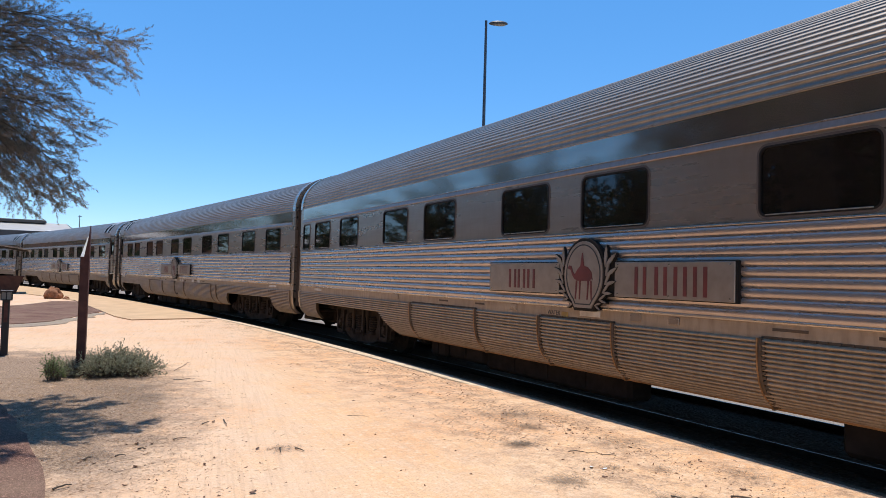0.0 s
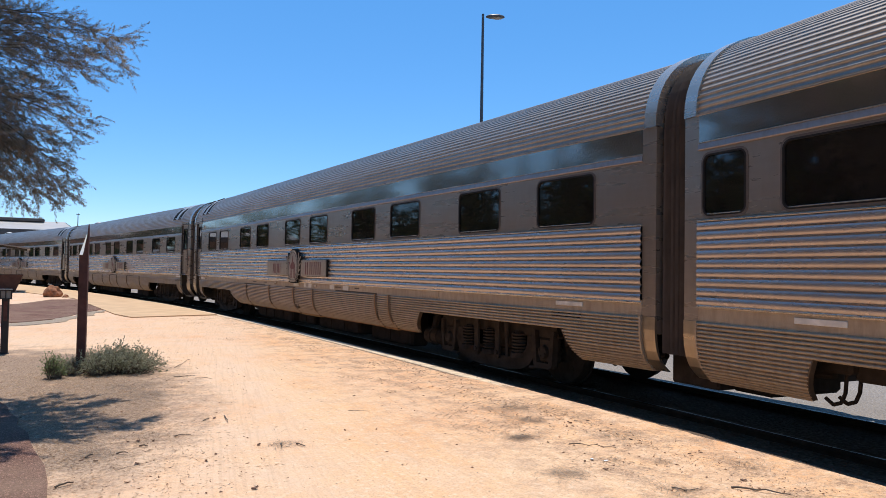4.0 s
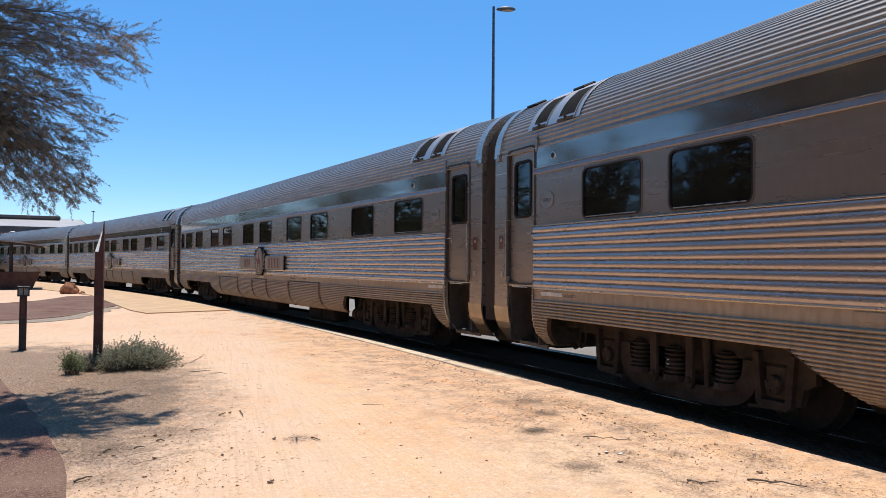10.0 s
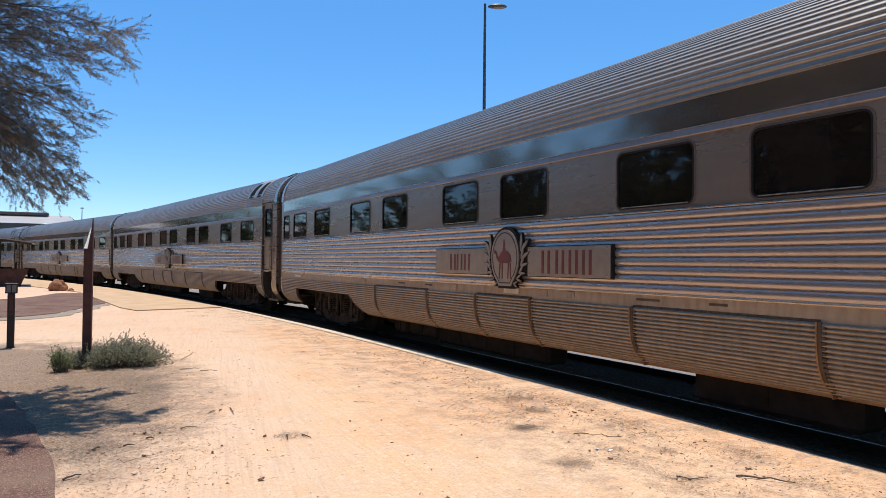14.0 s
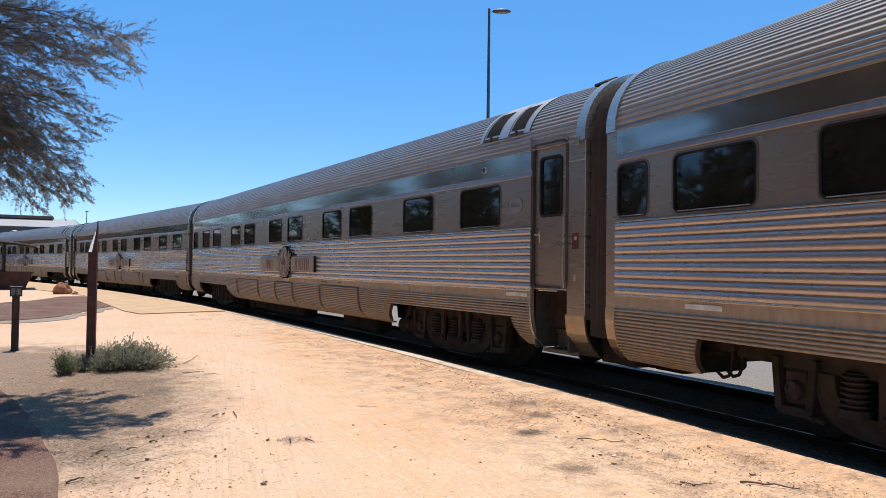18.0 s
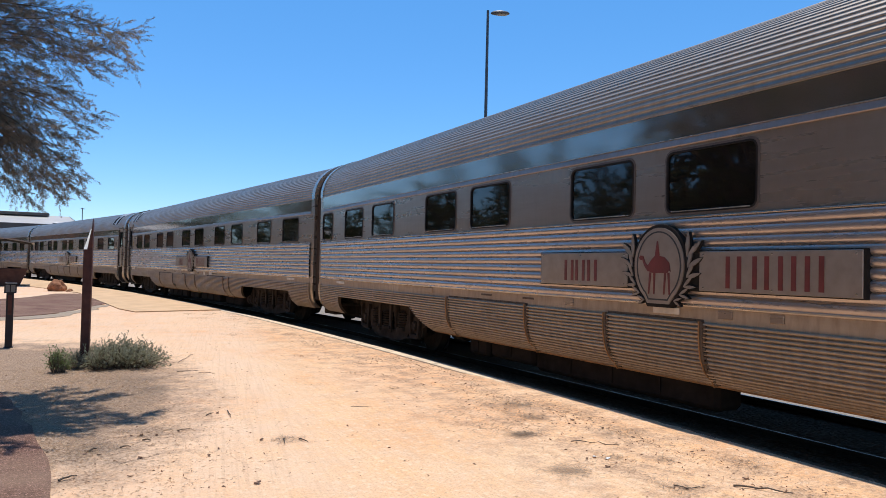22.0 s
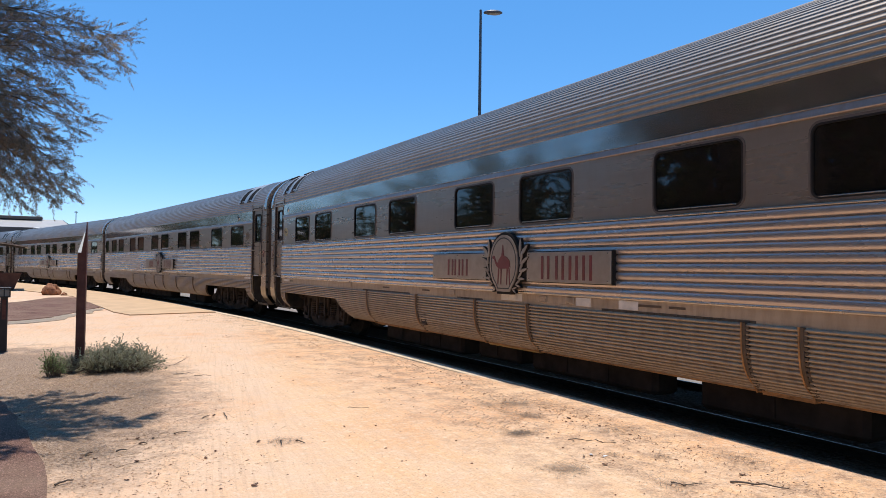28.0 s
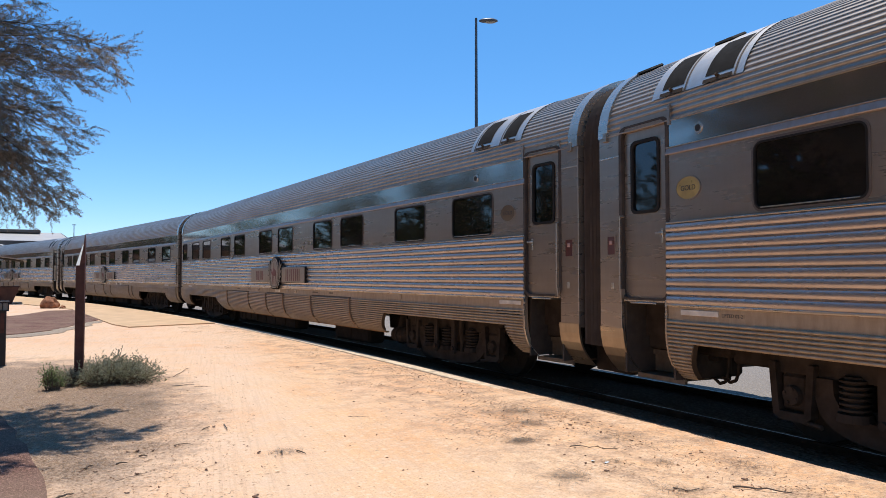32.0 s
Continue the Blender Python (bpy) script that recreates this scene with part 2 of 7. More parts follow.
# ---- ground and track ----
def earth():
    k = Mat("sandy_earth", (0.55, 0.38, 0.24), 0.95, 0, 0.2)
    big = k.noise(0.35, 5, 0.6)
    mid = k.noise(2.3, 6, 0.65)
    fine = k.noise(55, 4, 0.7)
    track = k.noise(1.1, 4, 0.6, (2.6, 0.16, 1))
    c = k.ramp(big, [(0.34, (0.77, 0.505, 0.31)), (0.48, (0.76, 0.445, 0.24)), (0.62, (0.71, 0.36, 0.168))])
    c = k.mix(k.ramp(mid, [(0.45, (0, 0, 0)), (0.72, (0.55, 0.55, 0.55))]), c, (0.63, 0.46, 0.335))
    c = k.mix(k.ramp(track, [(0.45, (0, 0, 0)), (0.6, (0.35, 0.35, 0.35))]), c, (0.75, 0.51, 0.345))
    grit = k.node("ShaderNodeTexVoronoi", Scale=38.0, Randomness=1.0)
    k.link(k.coords(), grit.inputs["Vector"])
    pebble = k.ramp(grit.outputs["Distance"], [(0.05, (1, 1, 1)), (0.16, (0, 0, 0))])
    patch = k.ramp(k.noise(0.9, 4, 0.6), [(0.5, (0, 0, 0)), (0.66, (1, 1, 1))])
    c = k.mix(k.mix(1.0, pebble, patch, "MULTIPLY"), c, (0.25, 0.18, 0.13))
    c = k.mix(k.ramp(fine, [(0.34, (0.75, 0.75, 0.75)), (0.54, (0, 0, 0))]), c, (0.42, 0.27, 0.17))
    c = k.mix(k.ramp(k.noise(17, 5, 0.7), [(0.5, (0, 0, 0)), (0.68, (0.6, 0.6, 0.6))]), c, (0.80, 0.62, 0.45))
    stain = k.ramp(k.noise(6.5, 7, 0.75), [(0.56, (0, 0, 0)), (0.68, (0.55, 0.55, 0.55))])
    c = k.mix(stain, c, (0.50, 0.33, 0.205))
    # rake and tyre streaks, and brown trodden litter along the kerb
    rake = k.noise(1.0, 3, 0.6, (23, 0.8, 1))
    c = k.mix(k.ramp(rake, [(0.38, (0.3, 0.3, 0.3)), (0.5, (0, 0, 0))]), c, (0.52, 0.335, 0.205))
    sx = k.t.nodes.new("ShaderNodeSeparateXYZ")
    k.link(k.coords(), sx.inputs[0])
    near_kerb = k.node("ShaderNodeMapRange", From_Min=2.1, From_Max=3.7, To_Min=0.0, To_Max=1.0)
    k.link(sx.outputs[0], near_kerb.inputs[0])
    trodden = k.ramp(k.noise(3.1, 9, 0.78), [(0.46, (0, 0, 0)), (0.60, (0.85, 0.85, 0.85))])
    c = k.mix(k.mix(1.0, trodden, near_kerb.outputs[0], "MULTIPLY"), c, k.mix(k.ramp(k.noise(48, 3, 0.7), [(0.42, (0, 0, 0)), (0.6, (1, 1, 1))]), (0.25, 0.155, 0.10), (0.55, 0.36, 0.235)))
    # greyer trodden lane with rake lines beside the orange sand
    lane = k.t.nodes.new("ShaderNodeVectorMath")
    lane.operation = "DOT_PRODUCT"
    k.link(k.coords(), lane.inputs[0])
    lane.inputs[1].default_value = (1, -0.148, 0)
    side = k.node("ShaderNodeMapRange", From_Min=0.55, From_Max=1.15, To_Min=1.0, To_Max=0.0)
    k.link(lane.outputs["Value"], side.inputs[0])
    grey = k.mix(1.0, side.outputs[0], k.ramp(k.noise(1.3, 6, 0.7), [(0.35, (0.15, 0.15, 0.15)), (0.6, (0.6, 0.6, 0.6))]), "MULTIPLY")
    c = k.mix(grey, c, (0.66, 0.475, 0.345))
    along, along_y = k.t.nodes.new("ShaderNodeCombineXYZ"), k.t.nodes.new("ShaderNodeSeparateXYZ")
    k.link(lane.outputs["Value"], along.inputs[0])
    apart = k.node("ShaderNodeTexNoise", Scale=31.0, Detail=3.0, Roughness=0.6)
    stretch = k.t.nodes.new("ShaderNodeMapping")
    stretch.inputs["Scale"].default_value = (1, 0.02, 1)
    k.link(k.coords(), along_y.inputs[0])
    k.link(along_y.outputs[1], along.inputs[1])
    k.link(along.outputs[0], stretch.inputs[0])
    k.link(stretch.outputs[0], apart.inputs["Vector"])
    comb = k.ramp(apart.outputs["Fac"], [(0.38, (0.26, 0.26, 0.26)), (0.5, (0, 0, 0))])
    c = k.mix(k.mix(1.0, comb, side.outputs[0], "MULTIPLY"), c, (0.45, 0.30, 0.20))
    # grey leaf mould under the tree, its colour darkened to deepen the tree's shadow too
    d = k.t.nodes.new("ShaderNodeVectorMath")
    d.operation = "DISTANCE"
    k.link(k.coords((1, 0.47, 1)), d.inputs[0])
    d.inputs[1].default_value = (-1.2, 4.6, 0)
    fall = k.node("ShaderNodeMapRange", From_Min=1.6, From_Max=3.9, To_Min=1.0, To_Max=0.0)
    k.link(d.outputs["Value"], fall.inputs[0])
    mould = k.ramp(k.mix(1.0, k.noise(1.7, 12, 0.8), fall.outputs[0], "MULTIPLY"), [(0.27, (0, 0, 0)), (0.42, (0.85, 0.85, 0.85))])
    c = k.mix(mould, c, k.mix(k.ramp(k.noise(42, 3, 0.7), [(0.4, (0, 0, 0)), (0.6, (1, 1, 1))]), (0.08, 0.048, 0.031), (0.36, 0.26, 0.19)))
    k.to("Base Color", c)
    k.bump(mid, 0.35, 0.05)
    k.bump(fine, 0.5, 0.012)
    k.bump(pebble, 0.4, 0.01)
    return k.m


def gravel(name, a, b, scale=22.0):
    k = Mat(name, a, 0.95, 0, 0.02)
    v = k.node("ShaderNodeTexVoronoi", Scale=scale, Randomness=1.0)
    k.link(k.coords(), v.inputs["Vector"])
    c = k.mix(k.span(k.noise(0.5, 4), 0, 1), a, b)
    dark = k.ramp(v.outputs["Distance"], [(0.1, (0, 0, 0)), (0.6, (0.6, 0.6, 0.6))])
    c = k.mix(dark, c, tuple(x * 0.45 for x in a))
    k.to("Base Color", c)
    k.bump(v.outputs["Distance"], 0.8, 0.04)
    return k.m


M_EARTH = earth()
# red-brown, darker than the gravel beyond the track
M_BALLAST = gravel("red_brown_ballast", (0.19, 0.115, 0.075), (0.22, 0.14, 0.095))
M_SHOULDER = gravel("crumbled_grey_gravel", (0.25, 0.175, 0.125), (0.19, 0.13, 0.095), 45)
M_GRAVEL = gravel("pale_grey_gravel", (0.42, 0.365, 0.32), (0.35, 0.30, 0.26), 30)
M_KERB = simple("worn_concrete_kerb", (0.62, 0.47, 0.32), 0.9, 0, 0.25, 6, 0.3)

EDGE = 1.74        # the kerb's outer face, from the track's middle
KERB = 0.20        # the kerb's width
BED_Z = -0.16

ground = part("ground", mesh_of("ground", [(-3000, -3000, BED_Z), (3000, -3000, BED_Z), (3000, 3000, BED_Z), (-3000, 3000, BED_Z)], [(0, 1, 2, 3)]), M_GRAVEL, None)
tagged(ground, "pale grey gravel ground reaching to the horizon", "ground", kind="structure")


def build_platform():
    """Sand up to the kerb; where the kerb is buried the sand runs on and crumbles down to the track bed."""
    outer = [2.6, 4, 6, 9, 14, 22, 40, 80, 150]
    ss = list(np.arange(-110, -6, 2.0)) + list(np.arange(-6, 16, 0.06)) + list(np.arange(16, 230, 2.0))
    vs, fs = [], []
    for s in ss:
        drift = min(1.0, max(0.0, (9.4 - s) / 1.4)) if s > -60 else 0.0
        ragged = noise.noise(Vector((s * 2.3, 0, 0))) * 0.05 + noise.noise(Vector((s * 7.1, 5, 0))) * 0.03 + noise.noise(Vector((s * 19.0, 2, 0))) * 0.02
        lip = (EDGE + KERB + 0.012) * (1 - drift) + (1.73 + ragged * 0.7) * drift + 0.012 * noise.noise(Vector((s * 5.0, 9, 0)))
        vs += [on_track(s, lip - 0.05 * drift, -0.15), on_track(s, lip - 0.02 * drift, -0.05), on_track(s, lip, -0.012), on_track(s, lip + 0.04, 0.012 * drift)]
        vs += [on_track(s, lip + 0.3, 0.008 * drift)] + [on_track(s, w, 0.0) for w in outer]
    n = len(outer) + 5
    for i in range(len(ss) - 1):
        for j in range(n - 1):
            a = i * n + j
            fs.append((a, a + 1, a + 1 + n, a + n))
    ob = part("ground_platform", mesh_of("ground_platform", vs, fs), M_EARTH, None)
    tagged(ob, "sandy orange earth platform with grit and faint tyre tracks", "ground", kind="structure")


build_platform()


def build_kerb():
    """The worn concrete edge of the platform, in cast lengths."""
    root = tagged(new("platform_kerb"), "worn pale concrete kerb along the platform edge", "kerb", kind="structure")
    s = 8.0
    rng = random.Random(5)
    while s < 150:
        ln = 2.4
        n = 5
        vs, fs = [], []
        dz = rng.uniform(-0.003, 0.003)
        prof = ((EDGE, BED_Z - 0.02), (EDGE, -0.012 + dz), (EDGE + 0.015, 0.004 + dz), (EDGE + KERB - 0.03, 0.008 + dz), (EDGE + KERB - 0.01, -0.004 + dz), (EDGE + KERB, -0.06))
        for k in range(n):
            ssx = s + (ln - 0.012) * k / (n - 1)
            for w, z in prof:
                vs.append(on_track(ssx, w, z))
        m = len(prof)
        for k in range(n - 1):
            for j in range(m - 1):
                a = k * m + j
                fs.append((a, a + m, a + m + 1, a + 1))
        fs.append(tuple(range(m)))
        fs.append(tuple(range((n - 1) * m, n * m))[::-1])
        part("kerb_block", mesh_of("kerb_block", vs, fs), M_KERB, root)
        s += ln


build_kerb()


def build_track():
    root = tagged(new("railway_track"), "curved single railway track with polished rail heads on dark ballast", "railway track", kind="structure")
    vs, fs = ribbon("bed", 1.72, -1.02, HEAD_Z - 0.085, HEAD_Z - 0.085, -100, 220)
    part("ballast_bed", mesh_of("ballast_bed", vs, fs), M_BALLAST, root)
    ss = np.arange(-20, 60.1, 0.25)
    vs, fs = [], []
    for s in ss:
        for j, (w, z) in enumerate(((1.9, -0.03), (1.72, -0.025), (1.58, -0.035), (1.44, -0.06), (1.3, -0.1), (1.1, -0.15))):
            vs.append(on_track(s, w + 0.03 * noise.noise(Vector((s * 4, j, 0))), z + 0.014 * noise.noise(Vector((s * 6, j * 3.0, 4)))))
    for i in range(len(ss) - 1):
        fs += [(i * 6 + j, i * 6 + j + 1, i * 6 + j + 7, i * 6 + j + 6) for j in range(5)]
    part("ballast_shoulder", mesh_of("ballast_shoulder", vs, fs), M_SHOULDER, root, "crumbled grey gravel beside the platform edge")
    for side in (1, -1):
        c = side * 0.7525
        prof = [(c + 0.065, -0.16), (c + 0.065, -0.145), (c + 0.012, -0.12), (c + 0.012, -0.045), (c + 0.036, -0.035), (c + 0.036, -0.006),
                (c + 0.012, 0), (c - 0.008, 0), (c - 0.036, -0.006), (c - 0.036, -0.035), (c - 0.012, -0.045), (c - 0.012, -0.12), (c - 0.065, -0.145), (c - 0.065, -0.16)]
        ss = np.arange(-100, 220.1, 2)
        vs, fs, ms = [], [], []
        for s in ss:
            vs += [on_track(s, w, HEAD_Z + z) for w, z in prof]
        m = len(prof)
        for i in range(len(ss) - 1):
            for j in range(m - 1):
                a = i * m + j
                fs.append((a, a + 1, a + 1 + m, a + m))
                ms.append(0 if j == 6 else 1)
        me = mesh_of("rail", vs, fs, mats=(M_RAIL, M_RAILSIDE))
        me.polygons.foreach_set("material_index", ms)
        part("rail", me, None, root)


build_track()


# ---- the coaches ----
# local axes: x towards the train's rear, y to the camera's side, z up from the rail head
HALF = 1.48
END = 11.5
WIN_LO, WIN_HI = 2.205, 2.825


def flutes(path, pitch, depth, sub=6, crease=0.75):
    """Half-round ribs laid along a path of (y, z) points; returns the ribbed outline. Ribs stand out to the path's left."""
    p = np.array(path, float)
    d = np.hypot(*np.diff(p, axis=0).T)
    run = np.concatenate([[0], np.cumsum(d)])
    n = max(1, round(run[-1] / pitch))
    out = []
    for i in range(n * sub + 1):
        s = run[-1] * i / (n * sub)
        y, z = np.interp(s, run, p[:, 0]), np.interp(s, run, p[:, 1])
        e = run[-1] * 1e-3
        ty, tz = np.interp(s + e, run, p[:, 0]) - np.interp(s - e, run, p[:, 0]), np.interp(s + e, run, p[:, 1]) - np.interp(s - e, run, p[:, 1])
        l = math.hypot(ty, tz)
        h = depth * abs(math.sin(math.pi * i / sub)) ** crease
        out.append((y + tz / l * h, z - ty / l * h))
    return out


def slats(path, pitch, depth, gap=0.011, n=7, boxy=0.7):
    """Separate half-round ribs with deep narrow gaps between them, along a path of (y, z) points."""
    p = np.array(path, float)
    run = np.concatenate([[0], np.cumsum(np.hypot(*np.diff(p, axis=0).T))])
    count = max(1, round(run[-1] / pitch))
    step = run[-1] / count
    out = [tuple(path[0])]
    for i in range(count):
        for j in range(n + 1):
            a = math.pi * j / n
            s = step * i + gap / 2 + (step - gap) * (1 - math.cos(a)) / 2
            h = depth * math.sin(a) ** boxy if 0 < j < n else 0.0
            y, z = np.interp(s, run, p[:, 0]), np.interp(s, run, p[:, 1])
            e = 1e-3
            ty, tz = np.interp(s + e, run, p[:, 0]) - np.interp(s - e, run, p[:, 0]), np.interp(s + e, run, p[:, 1]) - np.interp(s - e, run, p[:, 1])
            l = math.hypot(ty, tz)
            out.append((y - tz / l * h, z + ty / l * h))
    return out + [tuple(path[-1])]


def extrude(profile, x0, x1, name, both=True, cols=1, smooth=True):
    """Sweeps a (y, z) profile along x. x0 and x1 may be functions of z. both: mirror to the far side too."""
    vs, fs = [], []
    for sgn in ((1, -1) if both else (1,)):
        base = len(vs)
        for y, z in profile:
            a, b = (x0(z) if callable(x0) else x0), (x1(z) if callable(x1) else x1)
            for c in range(cols + 1):
                vs.append((a + (b - a) * c / cols, sgn * y, z))
        n = cols + 1
        for i in range(len(profile) - 1):
            for c in range(cols):
                q = base + i * n + c
                f = (q, q + 1, q + 1 + n, q + n)
                fs.append(f if sgn > 0 else f[::-1])
    return mesh_of(name, vs, fs, smooth)


def roof_path(n=40, y_side=1.47, z0=3.24, top=4.25):
    e = 2 / 2.25
    out = []
    for i in range(n + 1):
        a = math.pi * i / n
        c, s = math.cos(a), math.sin(a)
        out.append((math.copysign(abs(c) ** e, c) * y_side, z0 + (top - z0) * max(s, 0) ** e))
    return out


SKIRT = [(1.485, 1.14), (1.485, 1.0), (1.475, 0.88), (1.45, 0.76), (1.40, 0.66), (1.335, 0.59), (1.26, 0.53)]


def skirt_y(z):
    zs = [q[1] for q in SKIRT][::-1]
    ys = [q[0] for q in SKIRT][::-1]
    return float(np.interp(z, zs, ys))


def arch(grow=0.0, low=1.2, n=26):
    """The coach's outline from low on the camera side over the roof to low on the far side."""
    out = [(1.48 + grow, low), (1.48 + grow, 3.2)]
    out += [(y * (1.47 + grow) / 1.47, z + grow * max(0, (z - 3.24) / 1.0)) for y, z in roof_path(n)]
    return out + [(-1.48 - grow, 3.2), (-1.48 - grow, low)]


def band_wall(spans, z0, z1, y):
    """Flat wall between x spans at y."""
    vs, fs = [], []
    for a, b in spans:
        i = len(vs)
        vs += [(a, y, z0), (b, y, z0), (b, y, z1), (a, y, z1)]
        fs.append((i, i + 1, i + 2, i + 3)[::-1])
    return vs, fs


def build_bogie(coach, cx):
    """A four-wheel bogie: boat-shaped cast side frames, pedestals, springs, links and two turning wheelsets."""
    bm = bmesh.new()
    box(bm, cx - 0.3, cx + 0.3, -1.0, 1.04, 0.46, 0.8, 0.04)
    bogie = part("bogie", bm, M_IRON, coach, "grimy cast iron bogie with coil springs")
    outer = [(1.04 * math.copysign(abs(math.cos(a)) ** 0.55, -math.cos(a)), 0.70 - 0.53 * math.sin(a) ** 0.6) for a in (math.pi * i / 18 for i in range(19))]
    inner = [(0.86 * math.copysign(abs(math.cos(a)) ** 0.6, math.cos(a)), 0.70 - 0.34 * math.sin(a) ** 0.6) for a in (math.pi * i / 18 for i in range(19))]
    for s in (1, -1):
        y = s * 1.1
        bm = bmesh.new()
        slab(bm, [(cx + q, z) for q, z in outer + inner], y - 0.06, y + 0.06)
        slab(bm, [(cx + q, z) for q, z in ((-1.52, 0.74), (-1.46, 0.70), (1.46, 0.70), (1.52, 0.74), (1.46, 0.86), (-1.46, 0.86))], y - 0.1, y + 0.03)
        part("side_frame", bm, M_IRON, bogie)
    for e in (1, -1):
        bm = bmesh.new()
        box(bm, cx + e * 1.5 - 0.04, cx + e * 1.5 + 0.04, -1.0, 1.0, 0.6, 0.74, 0.02)
        part("end_beam", bm, M_IRON, bogie)
    sets = []
    for e in (1, -1):
        ax = cx + e * 1.25
        bm = bmesh.new()
        rod(bm, (0, -1.0, 0), (0, 1.0, 0), 0.075)
        for s in (1, -1):
            rod(bm, (0, s * 0.69, 0), (0, s * 0.82, 0), 0.46, 0.45, 28)
            rod(bm, (0, s * 0.665, 0), (0, s * 0.69, 0), 0.485, 0.485, 28)
            rod(bm, (0, s * 0.82, 0), (0, s * 0.86, 0), 0.17, 0.13, 14)
            for q in range(5):
                a = q * 2 * math.pi / 5
                rod(bm, (0.29 * math.cos(a), s * 0.815, 0.29 * math.sin(a)), (0.29 * math.cos(a), s * 0.828, 0.29 * math.sin(a)), 0.05, 0.05, 8)
        ws = part("wheelset", bm, M_WHEEL, bogie)
        ws.matrix_basis = pose(ax, 0, 0.51)
        sets.append(ws)
        # pedestal: two legs with a tie bar round the axle box
        bm = bmesh.new()
        slab(bm, [(ax - 0.24, 0.80), (ax - 0.17, 0.80), (ax - 0.13, 0.36), (ax + 0.13, 0.36), (ax + 0.17, 0.80), (ax + 0.24, 0.80), (ax + 0.2, 0.33), (ax + 0.14, 0.28), (ax - 0.14, 0.28), (ax - 0.2, 0.33)], 1.1, 1.2)
        part("pedestal", bm, M_IRON, bogie)
        bm = bmesh.new()
        box(bm, ax - 0.15, ax + 0.15, 0.95, 1.16, 0.35, 0.72, 0.045)
        rod(bm, (ax, 1.14, 0.51), (ax, 1.21, 0.51), 0.1, 0.085, 14)
        for q in (0.4, 1.97, 3.54, 5.11):
            rod(bm, (ax + 0.065 * math.cos(q), 1.2, 0.51 + 0.065 * math.sin(q)), (ax + 0.065 * math.cos(q), 1.222, 0.51 + 0.065 * math.sin(q)), 0.016, 0.016, 6)
        part("axle_box", bm, M_IRON, bogie)
    for q, r, z0 in ((0.68, 0.125, 0.44), (0.1, 0.125, 0.42), (-0.64, 0.125, 0.44)):
        bm = bmesh.new()
        prof = [(r - 0.045, z0)]
        for k in range(6):
            z = z0 + 0.01 + k * 0.048
            prof += [(r - 0.04, z), (r, z + 0.013), (r, z + 0.03), (r - 0.04, z + 0.041)]
        lathe(bm, cx + q, 1.12, prof + [(r - 0.045, z0 + 0.31)])
        part("coil_spring", bm, M_IRON, bogie)
        bm = bmesh.new()
        rod(bm, (cx + q, 1.12, z0 - 0.07), (cx + q, 1.12, z0), 0.15, 0.14, 14)
        part("spring_seat", bm, M_IRON, bogie)
    for q in (0.36, -0.2):
        bm = bmesh.new()
        slab(bm, [(cx + q - 0.05, 0.88), (cx + q + 0.05, 0.88), (cx + q + 0.05, 0.36), (cx + q + 0.02, 0.31), (cx + q - 0.02, 0.31), (cx + q - 0.05, 0.36)], 1.19, 1.23)
        rod(bm, (cx + q, 1.18, 0.4), (cx + q, 1.26, 0.4), 0.036, 0.036, 8)
        part("swing_link", bm, M_IRON, bogie)
    bm = bmesh.new()
    rod(bm, (cx - 0.42, 1.19, 0.64), (cx - 0.42, 1.2, 0.86), 0.045, 0.045, 10)
    rod(bm, (cx - 0.42, 1.19, 0.36), (cx - 0.42, 1.2, 0.66), 0.028, 0.028, 8)
    part("damper", bm, M_IRON, bogie)
    bm = bmesh.new()
    box(bm, cx - 0.5, cx + 0.85, 0.86, 1.03, 0.34, 0.46, 0.02)
    part("spring_plank", bm, M_IRON, bogie)
    bm = bmesh.new()
    rod(bm, (cx - 1.44, 1.16, 0.32), (cx - 0.95, 1.18, 0.27), 0.022, 0.022, 8)
    rod(bm, (cx + 0.95, 1.18, 0.27), (cx + 1.44, 1.16, 0.32), 0.022, 0.022, 8)
    part("brake_rod", bm, M_IRON, bogie)
    for e in (-1, 1):
        if e * cx < 0:
            ux = cx + e * (1.93 if cx < 0 else 2.1)
            yb = 1.04 if cx < 0 else 0.64
            bm = bmesh.new()
            for x0, x1, r0, r1 in ((-0.30, -0.22, 0.07, 0.13), (-0.22, -0.05, 0.145, 0.15), (-0.05, 0.0, 0.17, 0.17), (0.0, 0.18, 0.15, 0.145), (0.18, 0.28, 0.145, 0.08)):
                rod(bm, (ux + x0, yb, 0.47), (ux + x1, yb, 0.47), r0, r1, 16)
            rod(bm, (ux + 0.03, yb, 0.6), (ux + 0.06 * e, yb - 0.14, 0.98), 0.07, 0.09, 8)
            part("brake_unit", bm, M_IRON, bogie, "round brake cylinder hung before the bogie")
            # flat dark plate added to hide the sunlit ground behind the brakes
            bm = bmesh.new()
            slab(bm, [(ux + e * q, z) for q, z in ((1.7, 1.0), (-0.7, 1.0), (-0.7, 0.3), (-0.1, 0.32), (0.02, 0.38), (0.12, 0.5), (0.26, 0.6), (0.42, 0.6), (0.5, 0.5), (1.6, 0.49))][::e], 0.34, 0.46)
            part("rigging_blank", bm, M_IRON, bogie)
            bm = bmesh.new()
            slab(bm, [(ux + e * q, z) for q, z in ((-0.42, 0.9), (-0.72, 0.9), (-0.76, 0.36), (-0.7, 0.3), (-0.6, 0.34), (-0.56, 0.5), (-0.44, 0.56))][::e], 1.06, 1.14)
            part("brake_hanger", bm, M_IRON, bogie)
        bm = bmesh.new()
